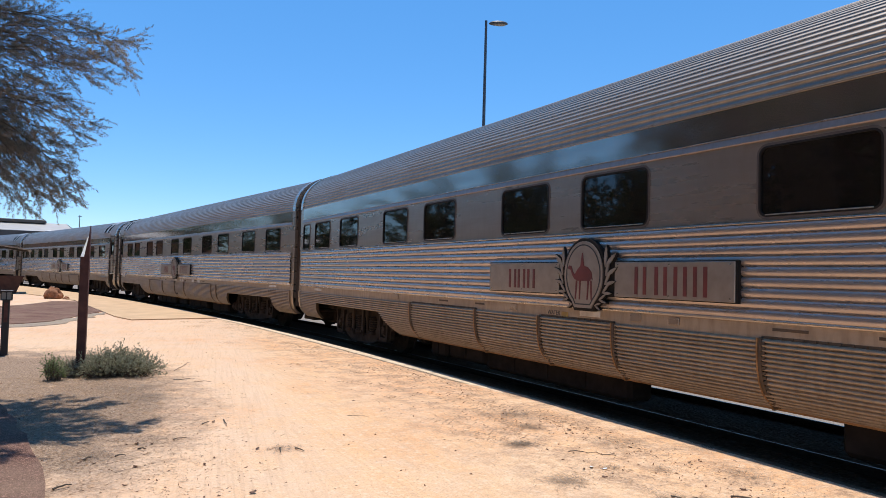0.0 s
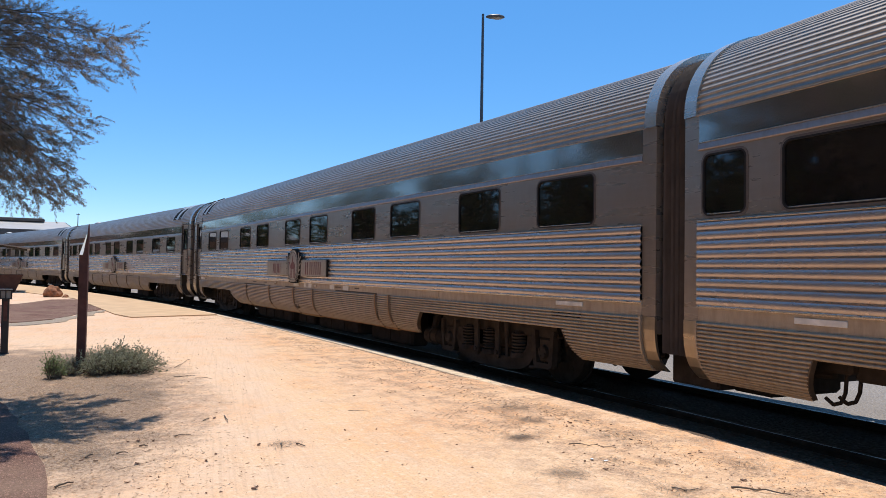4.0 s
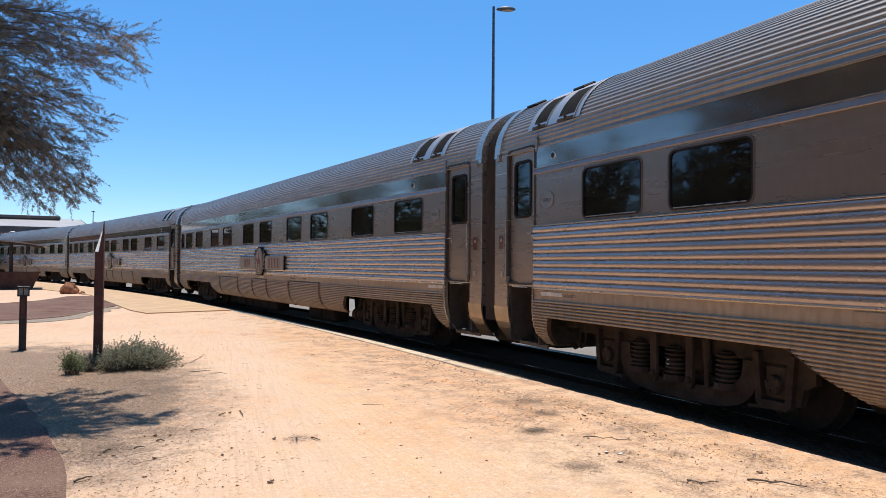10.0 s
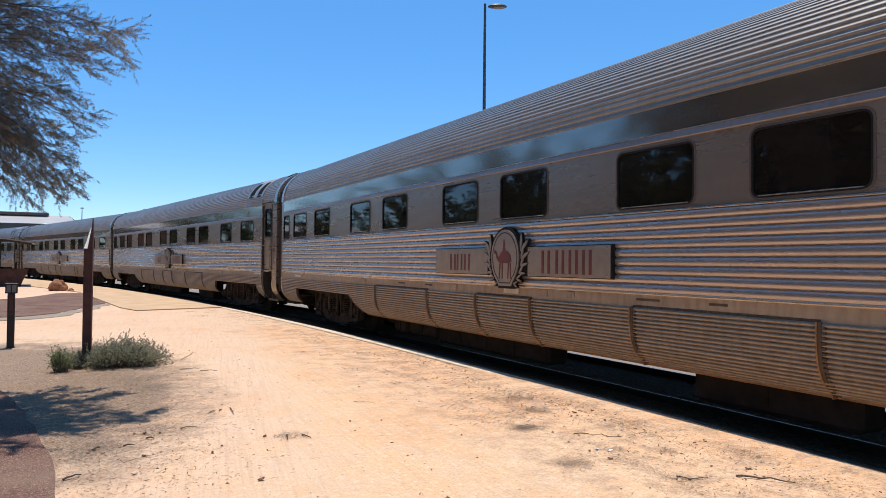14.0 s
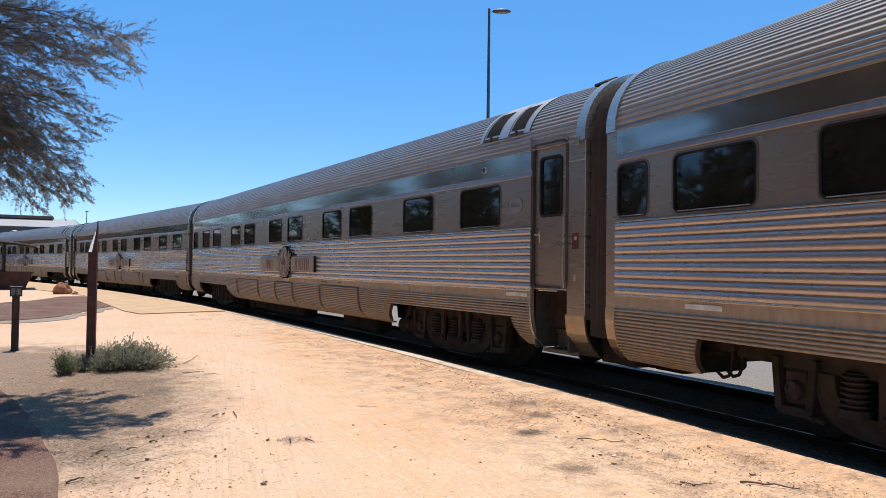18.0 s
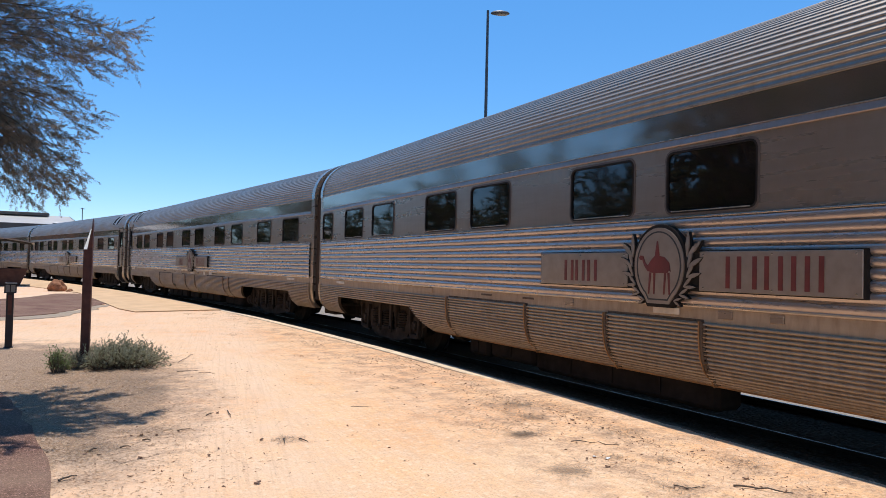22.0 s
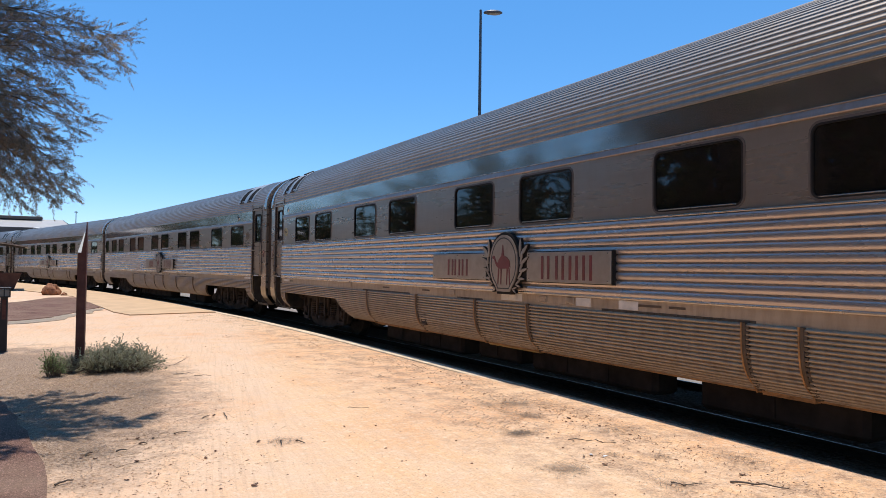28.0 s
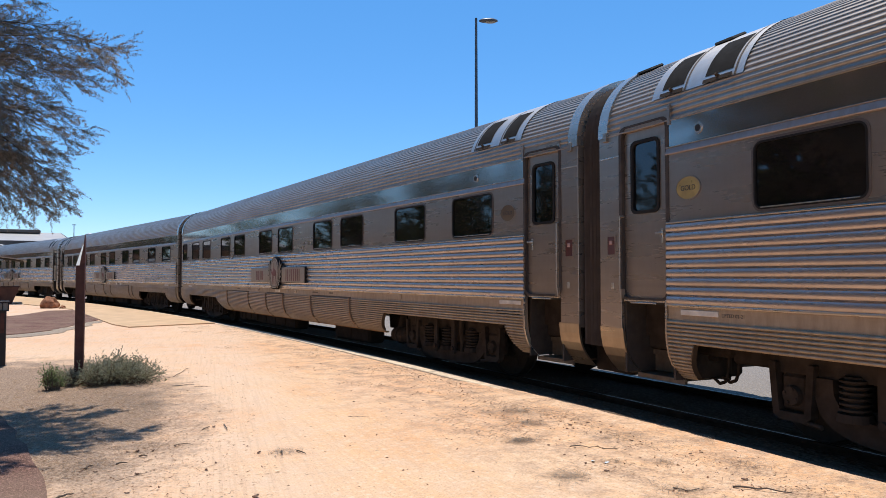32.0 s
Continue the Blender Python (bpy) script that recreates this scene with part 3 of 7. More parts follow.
        slab(bm, [(cx + e * 0.78, 0.22), (cx + e * 0.86, 0.22), (cx + e * 0.84, 0.62), (cx + e * 0.78, 0.62)][::e], 0.7, 0.84)
        part("brake_shoe", bm, M_IRON, bogie)
    return sets


WHEELSETS = []


def build_window(coach, x0, x1):
    w, h = x1 - x0, WIN_HI - WIN_LO
    cx, cz = (x0 + x1) / 2, (WIN_LO + WIN_HI) / 2
    bm = bmesh.new()
    outer, inner = rounded(w + 0.006, h + 0.006, 0.085), rounded(w - 0.03, h - 0.03, 0.07)
    ring_frame(bm, moved(outer, cx, cz), moved(inner, cx, cz), HALF - 0.03, HALF + 0.01)
    fr = part("window", bm, M_RUBBER, coach, "dark tinted window in a black rubber frame")
    bm = bmesh.new()
    slab(bm, moved(rounded(w - 0.028, h - 0.028, 0.07), cx, cz), HALF - 0.02, HALF - 0.008)
    part("pane", bm, M_GLASS, fr)
    bm = bmesh.new()
    ring_frame(bm, moved(rounded(w + 0.006, h + 0.006, 0.001), cx, cz), moved(rounded(w - 0.004, h - 0.004, 0.085), cx, cz), HALF - 0.03, HALF + 0.0012)
    part("window_surround", bm, M_PANEL, fr)
    bm = bmesh.new()
    ring_frame(bm, moved(rounded(w + 0.05, h + 0.05, 0.105), cx, cz), moved(rounded(w + 0.006, h + 0.006, 0.085), cx, cz), HALF - 0.002, HALF + 0.007)
    part("window_frame", bm, M_WINFRAME, fr, "dull brown steel window frame")
    bm = bmesh.new()
    box(bm, x0 + 0.07, x1 - 0.07, HALF + 0.004, HALF + 0.016, WIN_LO + 0.012, WIN_LO + 0.022, 0.002)
    part("window_bead", bm, M_BRIGHT, fr, "thin bright bead at the foot of the pane")


def build_coach(name, windows, door, sign, straps, badge, label):
    """windows: x spans; door: +1 at the rear, -1 at the front; sign: the x of its middle; straps: the skirt's joints."""
    coach = new(name)
    d0, d1 = (10.36, 11.08) if door > 0 else (10.44, 11.13)                       # the door leaf, from the middle
    plain = END - 0.2
    side_lo = -plain if door > 0 else -d0 + 0.02  # where fluted sides begin and end
    side_hi = d0 - 0.02 if door > 0 else plain
    # roof
    part("roof", extrude(slats(roof_path()[::-1], 0.062, 0.0085, 0.036, 6, 0.9), -END + 0.16, END - 0.16, "roof", False), M_ROOF, coach, "fluted stainless steel roof")
    # letterboard band under the roof
    vs, fs = band_wall([(side_lo, side_hi)], 2.945, 3.25, HALF)
    part("letterboard", mesh_of("letterboard", vs, fs), M_BAND, coach, "smooth polished band below the roof")
    bm = bmesh.new()
    slope = [(HALF - 0.01, 2.955), (HALF + 0.006, 2.95), (HALF + 0.009, 2.94), (HALF + 0.023, 2.886), (HALF + 0.018, 2.878), (HALF - 0.01, 2.876)]
    ends = [[bm.verts.new((x, y, z)) for y, z in slope] for x in (side_lo, side_hi)]
    for i in range(5):
        bm.faces.new((ends[0][i], ends[0][i + 1], ends[1][i + 1], ends[1][i]))
    bm.faces.new(ends[0])
    bm.faces.new(ends[1])
    gut = part("gutter", bm, M_GUTTER, coach, "sloping steel drip moulding")
    bm = bmesh.new()
    rod(bm, (side_lo, HALF + 0.01, 2.957), (side_hi, HALF + 0.01, 2.957), 0.006, 0.006, 6)
    part("gutter_bead", bm, M_BRIGHT, gut)
    bm = bmesh.new()
    box(bm, -END + 0.16, END - 0.16, 1.44, 1.488, 3.238, 3.258, 0.004)
    part("eave", bm, M_PANEL, coach)
    # window band
    spans, x = [], side_lo
    for a, b in sorted(windows):
        spans.append((x, a))
        x = b
    spans.append((x, side_hi))
    vs, fs = [], []
    for a, b in spans:
        i = len(vs)
        vs += [(a, HALF, 2.15), (a, HALF, 2.945), (b, HALF, 2.945), (b, HALF, 2.15)]
        fs.append((i, i + 1, i + 2, i + 3))
    for a, b in windows:
        for z0, z1 in ((2.15, WIN_LO), (WIN_HI, 2.945)):
            i = len(vs)
            vs += [(a, HALF, z0), (a, HALF, z1), (b, HALF, z1), (b, HALF, z0)]
            fs.append((i, i + 1, i + 2, i + 3))
    part("window_band", mesh_of("window_band", vs, fs), M_PANEL, coach, "plain brushed steel panel between the windows")
    # far side, in one plain piece, and the floor and box painted as unlit interior
    ribs = flutes([(1.48, 2.15), (1.48, 1.3)], 0.105, -0.03, 4)
    far_parts = [extrude([(1.48, 3.25), (1.48, 2.15)] + ribs + [(1.48, 1.3), (1.48, 1.14), (1.478, 0.9)], -END, END, "far_side", False)]
    far_parts.append(extrude(SKIRT[2:], -END, END, "far_skirt", False))
    for me in far_parts:
        for v in me.vertices:
            v.co.y = -v.co.y
        part(me.name.split(".")[0], me, M_STEEL, coach)
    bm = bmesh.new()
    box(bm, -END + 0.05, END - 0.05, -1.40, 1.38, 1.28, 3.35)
    part("inner_shell", bm, M_DARK, coach, "near-black box behind the windows, painted as an unlit interior")
    # fluted belt under the windows
    belt = slats([(HALF, 2.15), (HALF, 1.30)], 0.0945, 0.032, 0.007, 10)
    part("fluted_belt", extrude(belt, side_lo, side_hi, "fluted_belt", False), M_STEEL, coach, "deeply fluted stainless steel belt")
    bm = bmesh.new()
    box(bm, side_lo, side_hi, HALF - 0.03, HALF + 0.03, 2.148, 2.166, 0.006)
    part("belt_moulding", bm, M_BRIGHT, coach)
    x_end = side_lo if door < 0 else side_hi
    if abs(x_end) < END - 0.1:
        bm = bmesh.new()
        pts = [(y + 0.002, z) for y, z in belt]
        n = len(pts)
        a = [bm.verts.new((x_end, y, z)) for y, z in pts]
        b = [bm.verts.new((x_end, HALF - 0.05, z)) for y, z in pts]
        for i in range(n - 1):
            bm.faces.new((a[i], a[i + 1], b[i + 1], b[i]))
        part("belt_end_cap", bm, M_PANEL, coach)
    # plain sill under the belt
    bm = bmesh.new()
    box(bm, side_lo, side_hi, HALF - 0.04, HALF + 0.002, 1.14, 1.30)
    part("sill_panel", bm, M_SKIRT, coach, "dusty plain steel sill panel")
    bm = bmesh.new()
    rod(bm, (side_lo, HALF + 0.006, 1.295), (side_hi, HALF + 0.006, 1.295), 0.019, 0.019, 10)
    part("sill_bead", bm, M_BRIGHT, coach)
    # skirt: strip over the bogies, middle, and the two ends
    top = slats(SKIRT[:2] + [(1.478, 0.9)], 0.041, 0.03, 0.011, 7, 0.5)
    part("upper_skirt", extrude([(y, z) for y, z in top], side_lo, side_hi, "upper_skirt", False), M_SKIRT, coach, "finely fluted dusty skirt")
    low_path = [(1.478, 0.9), (1.475, 0.88), (1.45, 0.76), (1.40, 0.66), (1.335, 0.59), (1.26, 0.53)]
    low = slats(low_path, 0.041, 0.03, 0.011, 7, 0.5)
    cut = lambda x, lean: (lambda z: x + lean * max(0.0, (0.9 - z)))
    front_cut = -6.27 if door > 0 else -6.16
    part("middle_skirt", extrude(low, cut(front_cut, 0.95), cut(6.15, -1.5), "middle_skirt", False), M_SKIRT, coach, "finely fluted dusty skirt between the bogies")
    for x, lean, inward in ((front_cut, 0.95, 0.12), (6.15, -1.5, 0.12), (-9.95, -0.45, 0.0), (9.95, 0.45, 0.0)):
        vs, fs = [], []
        rows = 11
        for i in range(rows):
            z = 0.905 - 0.38 * i / (rows - 1)
            xe = x + lean * (0.9 - z) - math.copysign(inward, x) * (1 - math.sqrt(1 - max(0.0, min(1.0, (i - rows + 5) / 4)) ** 2))
            y = skirt_y(z)
            vs += [(xe, y + 0.032, z), (xe, y - 0.03, z), (xe + math.copysign(0.014, x), y - 0.03, z), (xe + math.copysign(0.014, x), y + 0.032, z)]
        for i in range(rows - 1):
            a = 4 * i
            fs += [(a + p, a + (p + 1) % 4, a + 4 + (p + 1) % 4, a + 4 + p) for p in range(4)]
        part("skirt_flange", mesh_of("skirt_flange", vs, fs), M_STRAP, coach)
    # plain corner post and bent skirt end at the end without a door
    e = -1 if door > 0 else 1
    bm = bmesh.new()
    box(bm, min(e * plain, e * END), max(e * plain, e * END), HALF - 0.05, HALF, 1.14, 3.25)
    part("corner_panel", bm, M_PANEL, coach, "plain brushed steel corner panel")
    vs, fs = [], []
    for y, z in SKIRT:
        vs += [(e * plain, y + 0.004, z), (e * END, y + 0.004, z), (e * plain, y - 0.03, z), (e * END, y - 0.03, z)]
    for i in range(len(SKIRT) - 1):
        a = 4 * i
        fs += [(a, a + 1, a + 5, a + 4), (a, a + 4, a + 6, a + 2), (a + 1, a + 3, a + 7, a + 5)]
    part("skirt_end", mesh_of("skirt_end", vs, fs), M_GROUNDLIT, coach, "smooth bent steel at the end of the skirt")
    bm = bmesh.new()
    for k in range(3):
        rod(bm, (e * (END + 0.1), 0.3 - k * 0.25, 0.95), (e * (END + 0.2), 0.35 - k * 0.3, 0.45), 0.025, 0.025, 8)
        rod(bm, (e * (END + 0.2), 0.35 - k * 0.3, 0.45), (e * (END + 0.3), 0.35 - k * 0.3, 0.5), 0.025, 0.025, 8)
    part("air_hose", bm, M_RUBBER, coach)
    part("end_skirt", extrude(low, side_lo, cut(-9.95, -0.45), "end_skirt", False), M_SKIRT, coach)
    part("end_skirt", extrude(low, cut(9.95, 0.45), side_hi, "end_skirt", False), M_SKIRT, coach)
    bm = bmesh.new()
    box(bm, -5.85, 5.5, 1.215, 1.3, 0.508, 0.535, 0.008)
    part("skirt_edge", bm, M_RUST_EDGE, coach, "rust-stained lower edge of the skirt")
    # bent strip that closes the ribs beside the door and at the corner
    for x in (side_lo, side_hi):
        vs, fs = [], []
        for i in range(14):
            z = 1.14 - 0.62 * i / 13
            y = skirt_y(z)
            vs += [(x - 0.012, y + 0.034, z), (x + 0.012, y + 0.034, z), (x + 0.012, y - 0.04, z), (x - 0.012, y - 0.04, z)]
        for i in range(13):
            a = 4 * i
            fs += [(a + p, a + (p + 1) % 4, a + 4 + (p + 1) % 4, a + 4 + p) for p in range(4)]
        part("skirt_strip", mesh_of("skirt_strip", vs, fs), M_SKIRT, coach)
    # curved straps over the skirt's joints
    for sx in straps:
        vs, fs = [], []
        for i in range(13):
            z = 1.145 - (1.145 - 0.515) * i / 12
            y = skirt_y(z) + 0.038
            vs += [(sx - 0.017, y, z), (sx + 0.017, y, z), (sx - 0.017, y - 0.03, z), (sx + 0.017, y - 0.03, z)]
        for i in range(12):
            a = 4 * i
            fs += [(a, a + 4, a + 5, a + 1), (a, a + 2, a + 6, a + 4), (a + 1, a + 5, a + 7, a + 3)]
        strap = part("skirt_strap", mesh_of("skirt_strap", vs, fs), M_STRAP, coach)
        vs, fs = [], []
        for i in range(13):
            z = 1.145 - (1.145 - 0.50) * i / 12
            y = skirt_y(z) + 0.044
            vs += [(sx + 0.018, y, z), (sx + 0.034, y, z), (sx + 0.018, y - 0.05, z), (sx + 0.034, y - 0.05, z)]
        for i in range(12):
            a = 4 * i
            fs += [(a, a + 4, a + 5, a + 1), (a, a + 2, a + 6, a + 4), (a + 1, a + 5, a + 7, a + 3)]
        part("strap_flange", mesh_of("strap_flange", vs, fs), M_RUST_EDGE, strap)
        bm = bmesh.new()
        for i in range(14):
            z = 1.10 - i * 0.043
            if z > 0.53:
                y = skirt_y(z) + 0.03
                box(bm, sx - 0.05, sx - 0.016, y - 0.02, y + 0.006, z - 0.012, z + 0.012)
        tagged(part("clip_strip", bm, M_STRAP, strap), kind="stuff")
    # underframe
    bm = bmesh.new()
    box(bm, -END + 0.3, END - 0.3, -1.25, 1.15, 0.92, 1.28)
    part("underframe", bm, M_IRON, coach, "dark underframe")
    boxes = ((-5.3, -3.55, 0.2), (-2.95, -0.62, 0.22), (-0.32, 0.8, 0.24), (1.28, 4.25, 0.2)) if door > 0 else ((-4.75, -2.95, 0.2), (-0.42, 2.75, 0.22), (2.8, 3.95, 0.26), (4.03, 4.62, 0.24))
    for a, b, z in boxes:
        bm = bmesh.new()
        box(bm, a, b, 0.74, 1.12, z, 0.93, 0.05)
        crate = part("equipment_box", bm, M_BOX, coach)
        n = max(2, int((b - a) / 0.7))
        for q in range(1, n):
            xq = a + (b - a) * q / n
            bm = bmesh.new()
            box(bm, xq - 0.02, xq + 0.02, 1.118, 1.135, z + 0.06, 0.9)
            part("box_rib", bm, M_BOX, crate)
    for x, y, z in ((-2.9, 0.6, 0.72), (-1.9, 0.2, 0.7)):
        bm = bmesh.new()
        rod(bm, (x - 0.45, y, z), (x + 0.45, y, z), 0.17, 0.17, 14)
        part("air_tank", bm, M_IRON, coach)
    bm = bmesh.new()
    runs = ((-4.5, -2.5), (2.5, 4.6), (0.1, 0.8)) if door > 0 else ((-4.62, -2.48), (2.45, 4.65), (-0.55, 0.8))
    for a, b in runs:
        box(bm, a - 0.02, b + 0.02, HALF, HALF + 0.004, 1.139, 1.165)
    for x in np.arange(-5.6, 5.4, 0.105):
        if any(a < x < b for a, b in runs):
            box(bm, x - 0.010, x + 0.010, HALF, HALF + 0.012, 1.142, 1.162)
    tagged(part("rivet_strip", bm, M_STRAP, coach), kind="stuff")
    for s_ in (-1, 1):
        bm = bmesh.new()
        box(bm, s_ * (END + 0.02) - 0.06, s_ * (END + 0.02) + 0.3 * (s_ > 0) + 0.06, 0.95, 1.15, 1.02, 1.1, 0.01)
        part("coupling_bracket", bm, M_YELLOW, coach, "dull yellow coupling bracket")
    # hoops at the ends and rubber bellows
    for e in (-1, 1):
        pts, outer = arch(0.0, 1.2), arch(0.028, 1.2)
        n = len(pts)
        x0, x1 = e * (END - 0.17), e * END
        a = [(x0, y, z) for y, z in pts]
        b = [(x0, y, z) for y, z in outer]
        c = [(x1, y, z) for y, z in outer]
        d = [(x1, y * 0.93, z if z < 3.2 else 3.2 + (z - 3.2) * 0.93) for y, z in pts]
        vs, fs = [], []
        for ra, rb in ((a, b), (b, c), (c, d)):
            base = len(vs)
            vs += ra[2:n - 2] + rb[2:n - 2]
            q = n - 4
            fs += [(base + i, base + i + 1, base + q + i + 1, base + q + i) for i in range(q - 1)]
        part("end_hoop", mesh_of("end_hoop", vs, fs, True), M_BRIGHT, coach, "bright smooth hoop at the roof's end")
        # end wall
        bm = bmesh.new()
        outline = [(y * 0.995, z) for y, z in arch(0.0, 0.95)]
        f = bm.faces.new([bm.verts.new((x1 - e * 0.01, y, z)) for y, z in outline])
        part("end_wall", bm, M_PANEL, coach)
        # corner panel on the camera's side where the fluting stops
        vs, fs = [], []
        bl = []
        nb = 9
        for k in range(nb):
            x = e * (END + 0.02 + (COACH / 2 - END - 0.02) * k / (nb - 1))
            sc = 0.92 if k % 2 == 0 else 0.965
            bl.append([(x, y * sc, z if z < 3.2 else 3.2 + (z - 3.2) * sc) for y, z in arch(0.0, 0.75)])
        m = len(bl[0])
        vs = [v for r in bl for v in r]
        for k in range(nb - 1):
            for i in range(m - 1):
                q = k * m + i
                fs.append((q, q + 1, q + 1 + m, q + m))
        part("bellows", mesh_of("bellows", vs, fs), M_BELLOWS, coach, "dusty dark rubber gangway bellows")
    # door end
    if door:
        build_doorway(coach, door, d0, d1, badge)
    for a, b in windows:
        build_window(coach, a, b)
    build_sign(coach, sign)
    # pale plates and small hatches on the sill
    for px0, w, h, m, nm in ((-e * 10.08, 0.5, 0.055, M_WHITE_PLATE, "pale_plate"), (e * 9.9, 0.5, 0.055, M_WHITE_PLATE, "pale_plate"), (sign + 0.0, 0.36, 0.07, M_WHITE_PLATE, "pale_plate"), (sign - 0.75, 0.16, 0.075, M_PANEL, "sill_hatch"),
                             (sign + 1.6, 0.16, 0.075, M_PANEL, "sill_hatch"), (-6.7, 0.28, 0.09, M_SKIRT, "sill_hatch"), (sign - 1.3, 0.14, 0.075, M_PANEL, "sill_hatch"), (5.4, 0.3, 0.08, M_SKIRT, "sill_hatch")):
        bm = bmesh.new()
        box(bm, px0 - w / 2, px0 + w / 2, HALF, HALF + 0.014, 1.225 - h / 2, 1.225 + h / 2, 0.003)
        part(nm, bm, m, coach)
    for px0, w in ((sign + 2.5, 0.26), (sign - 2.6, 0.34), (3.5, 0.3), (-3.6, 0.22)):
        bm = bmesh.new()
        box(bm, px0 - w / 2, px0 + w / 2, HALF, HALF + 0.005, 1.215, 1.24)
        part("writing_bar", bm, M_STRAP, coach)
    bm = bmesh.new()
    box(bm, min(-e * 10.3, -e * 9.75), max(-e * 10.3, -e * 9.75), HALF + 0.002, HALF + 0.014, 1.05, 1.12)
    notice = part("notice_plate", bm, M_RUBBER, coach, "dark notice plate on the skirt")
    for k in range(5):
        bm = bmesh.new()
        box(bm, -e * 10.25 + e * 0.1 * k - 0.03, -e * 10.25 + e * 0.1 * k + 0.03, HALF + 0.012, HALF + 0.017, 1.065, 1.105)
        part("writing_bar", bm, M_STRAP, notice)
    for f in (-1, 1):
        bm = bmesh.new()
        box(bm, min(f * 9.9, f * 11.3), max(f * 9.9, f * 11.3), -1.1, 1.1, 0.76, 0.95, 0.03)
        rod(bm, (f * 10.2, 0.9, 0.72), (f * 11.2, 0.95, 0.66), 0.04, 0.04, 8)
        part("drawgear", bm, M_IRON, coach)
    for f in (-1, 1):
        bm = bmesh.new()
        box(bm, min(f * (END - 0.3), f * (COACH / 2 - 0.01)), max(f * (END - 0.3), f * (COACH / 2 - 0.01)), -0.55, 0.55, 0.32, 0.98, 0.05)
        box(bm, min(f * (END - 0.1), f * (COACH / 2 - 0.01)), max(f * (END - 0.1), f * (COACH / 2 - 0.01)), -1.2, 1.1, 0.4, 1.22, 0.02)
        part("coupler", bm, M_IRON, coach, "grimy coupler and buffer plate")
    # roof fittings
    bm = bmesh.new()
    bmesh.ops.create_uvsphere(bm, u_segments=18, v_segments=9, radius=1)
    for v in bm.verts:
        v.co = Vector((v.co.x * 0.36 + e * 11.2, v.co.y * 0.36 - 0.2, 4.2 + max(0, v.co.z) * 0.24))
    part("roof_dome", bm, M_DOME, coach, "low pale roof dome", smooth=True)
    bm = bmesh.new()
    box(bm, e * 10.0 - 0.2, e * 10.0 + 0.2, -0.1, 0.3, 4.2, 4.32, 0.04)
    part("roof_cowl", bm, M_RUBBER, coach)
    for f in (-1, 1):
        bm = bmesh.new()
        box(bm, min(f * 9.2, f * 9.95), max(f * 9.2, f * 9.95), -1.1, 1.0, 0.70, 0.95, 0.03)
        part("end_sill", bm, M_IRON, coach)
        for hx, drop in ((9.98, 0.47), (10.12, 0.44)):
            bm = bmesh.new()
            bend = [(hx, 0.8), (hx + 0.02, drop + 0.12), (hx + 0.06, drop + 0.03), (hx + 0.14, drop), (hx + 0.22, drop + 0.05)]
            for (xa, za), (xb, zb) in zip(bend[:-1], bend[1:]):
                rod(bm, (f * xa, 0.85, za), (f * xb, 0.85, zb), 0.018, 0.018, 8)
            part("hanging_hose", bm, M_IRON, coach)
    for cx in (-7.96, 7.83):
        WHEELSETS.append((coach, build_bogie(coach, cx)))
    return tagged(coach, label, "railway coach", "coaches of the train")


def lettering(words, x, y, z, size, parent):
    """Raised words that face the camera's side, centred on x, with their foot at z."""
    cu = bpy.data.curves.new("lettering", "FONT")
    cu.body, cu.size, cu.extrude, cu.align_x = words, size, 0.001, "CENTER"
    cu.materials.append(M_INK)
    ob = new("lettering", cu)
    ob.parent = parent
    ob.matrix_basis = pose(x, y, z, 90, 0, 180)
    return ob


def build_roof_vent(coach, x):
    bm = bmesh.new()
    lean = Matrix.Translation((x, 0.88, 4.075)) @ Matrix.Rotation(radians(-24), 4, "X")
    box(bm, -0.13, 0.13, -0.12, 0.12, 0.02, 0.06, 0.018, lean)
    box(bm, -0.09, 0.09, -0.08, 0.08, -0.05, 0.025, 0.0, lean)
    part("roof_vent", bm, M_RUBBER, coach, "low dark vent cover on the roof")


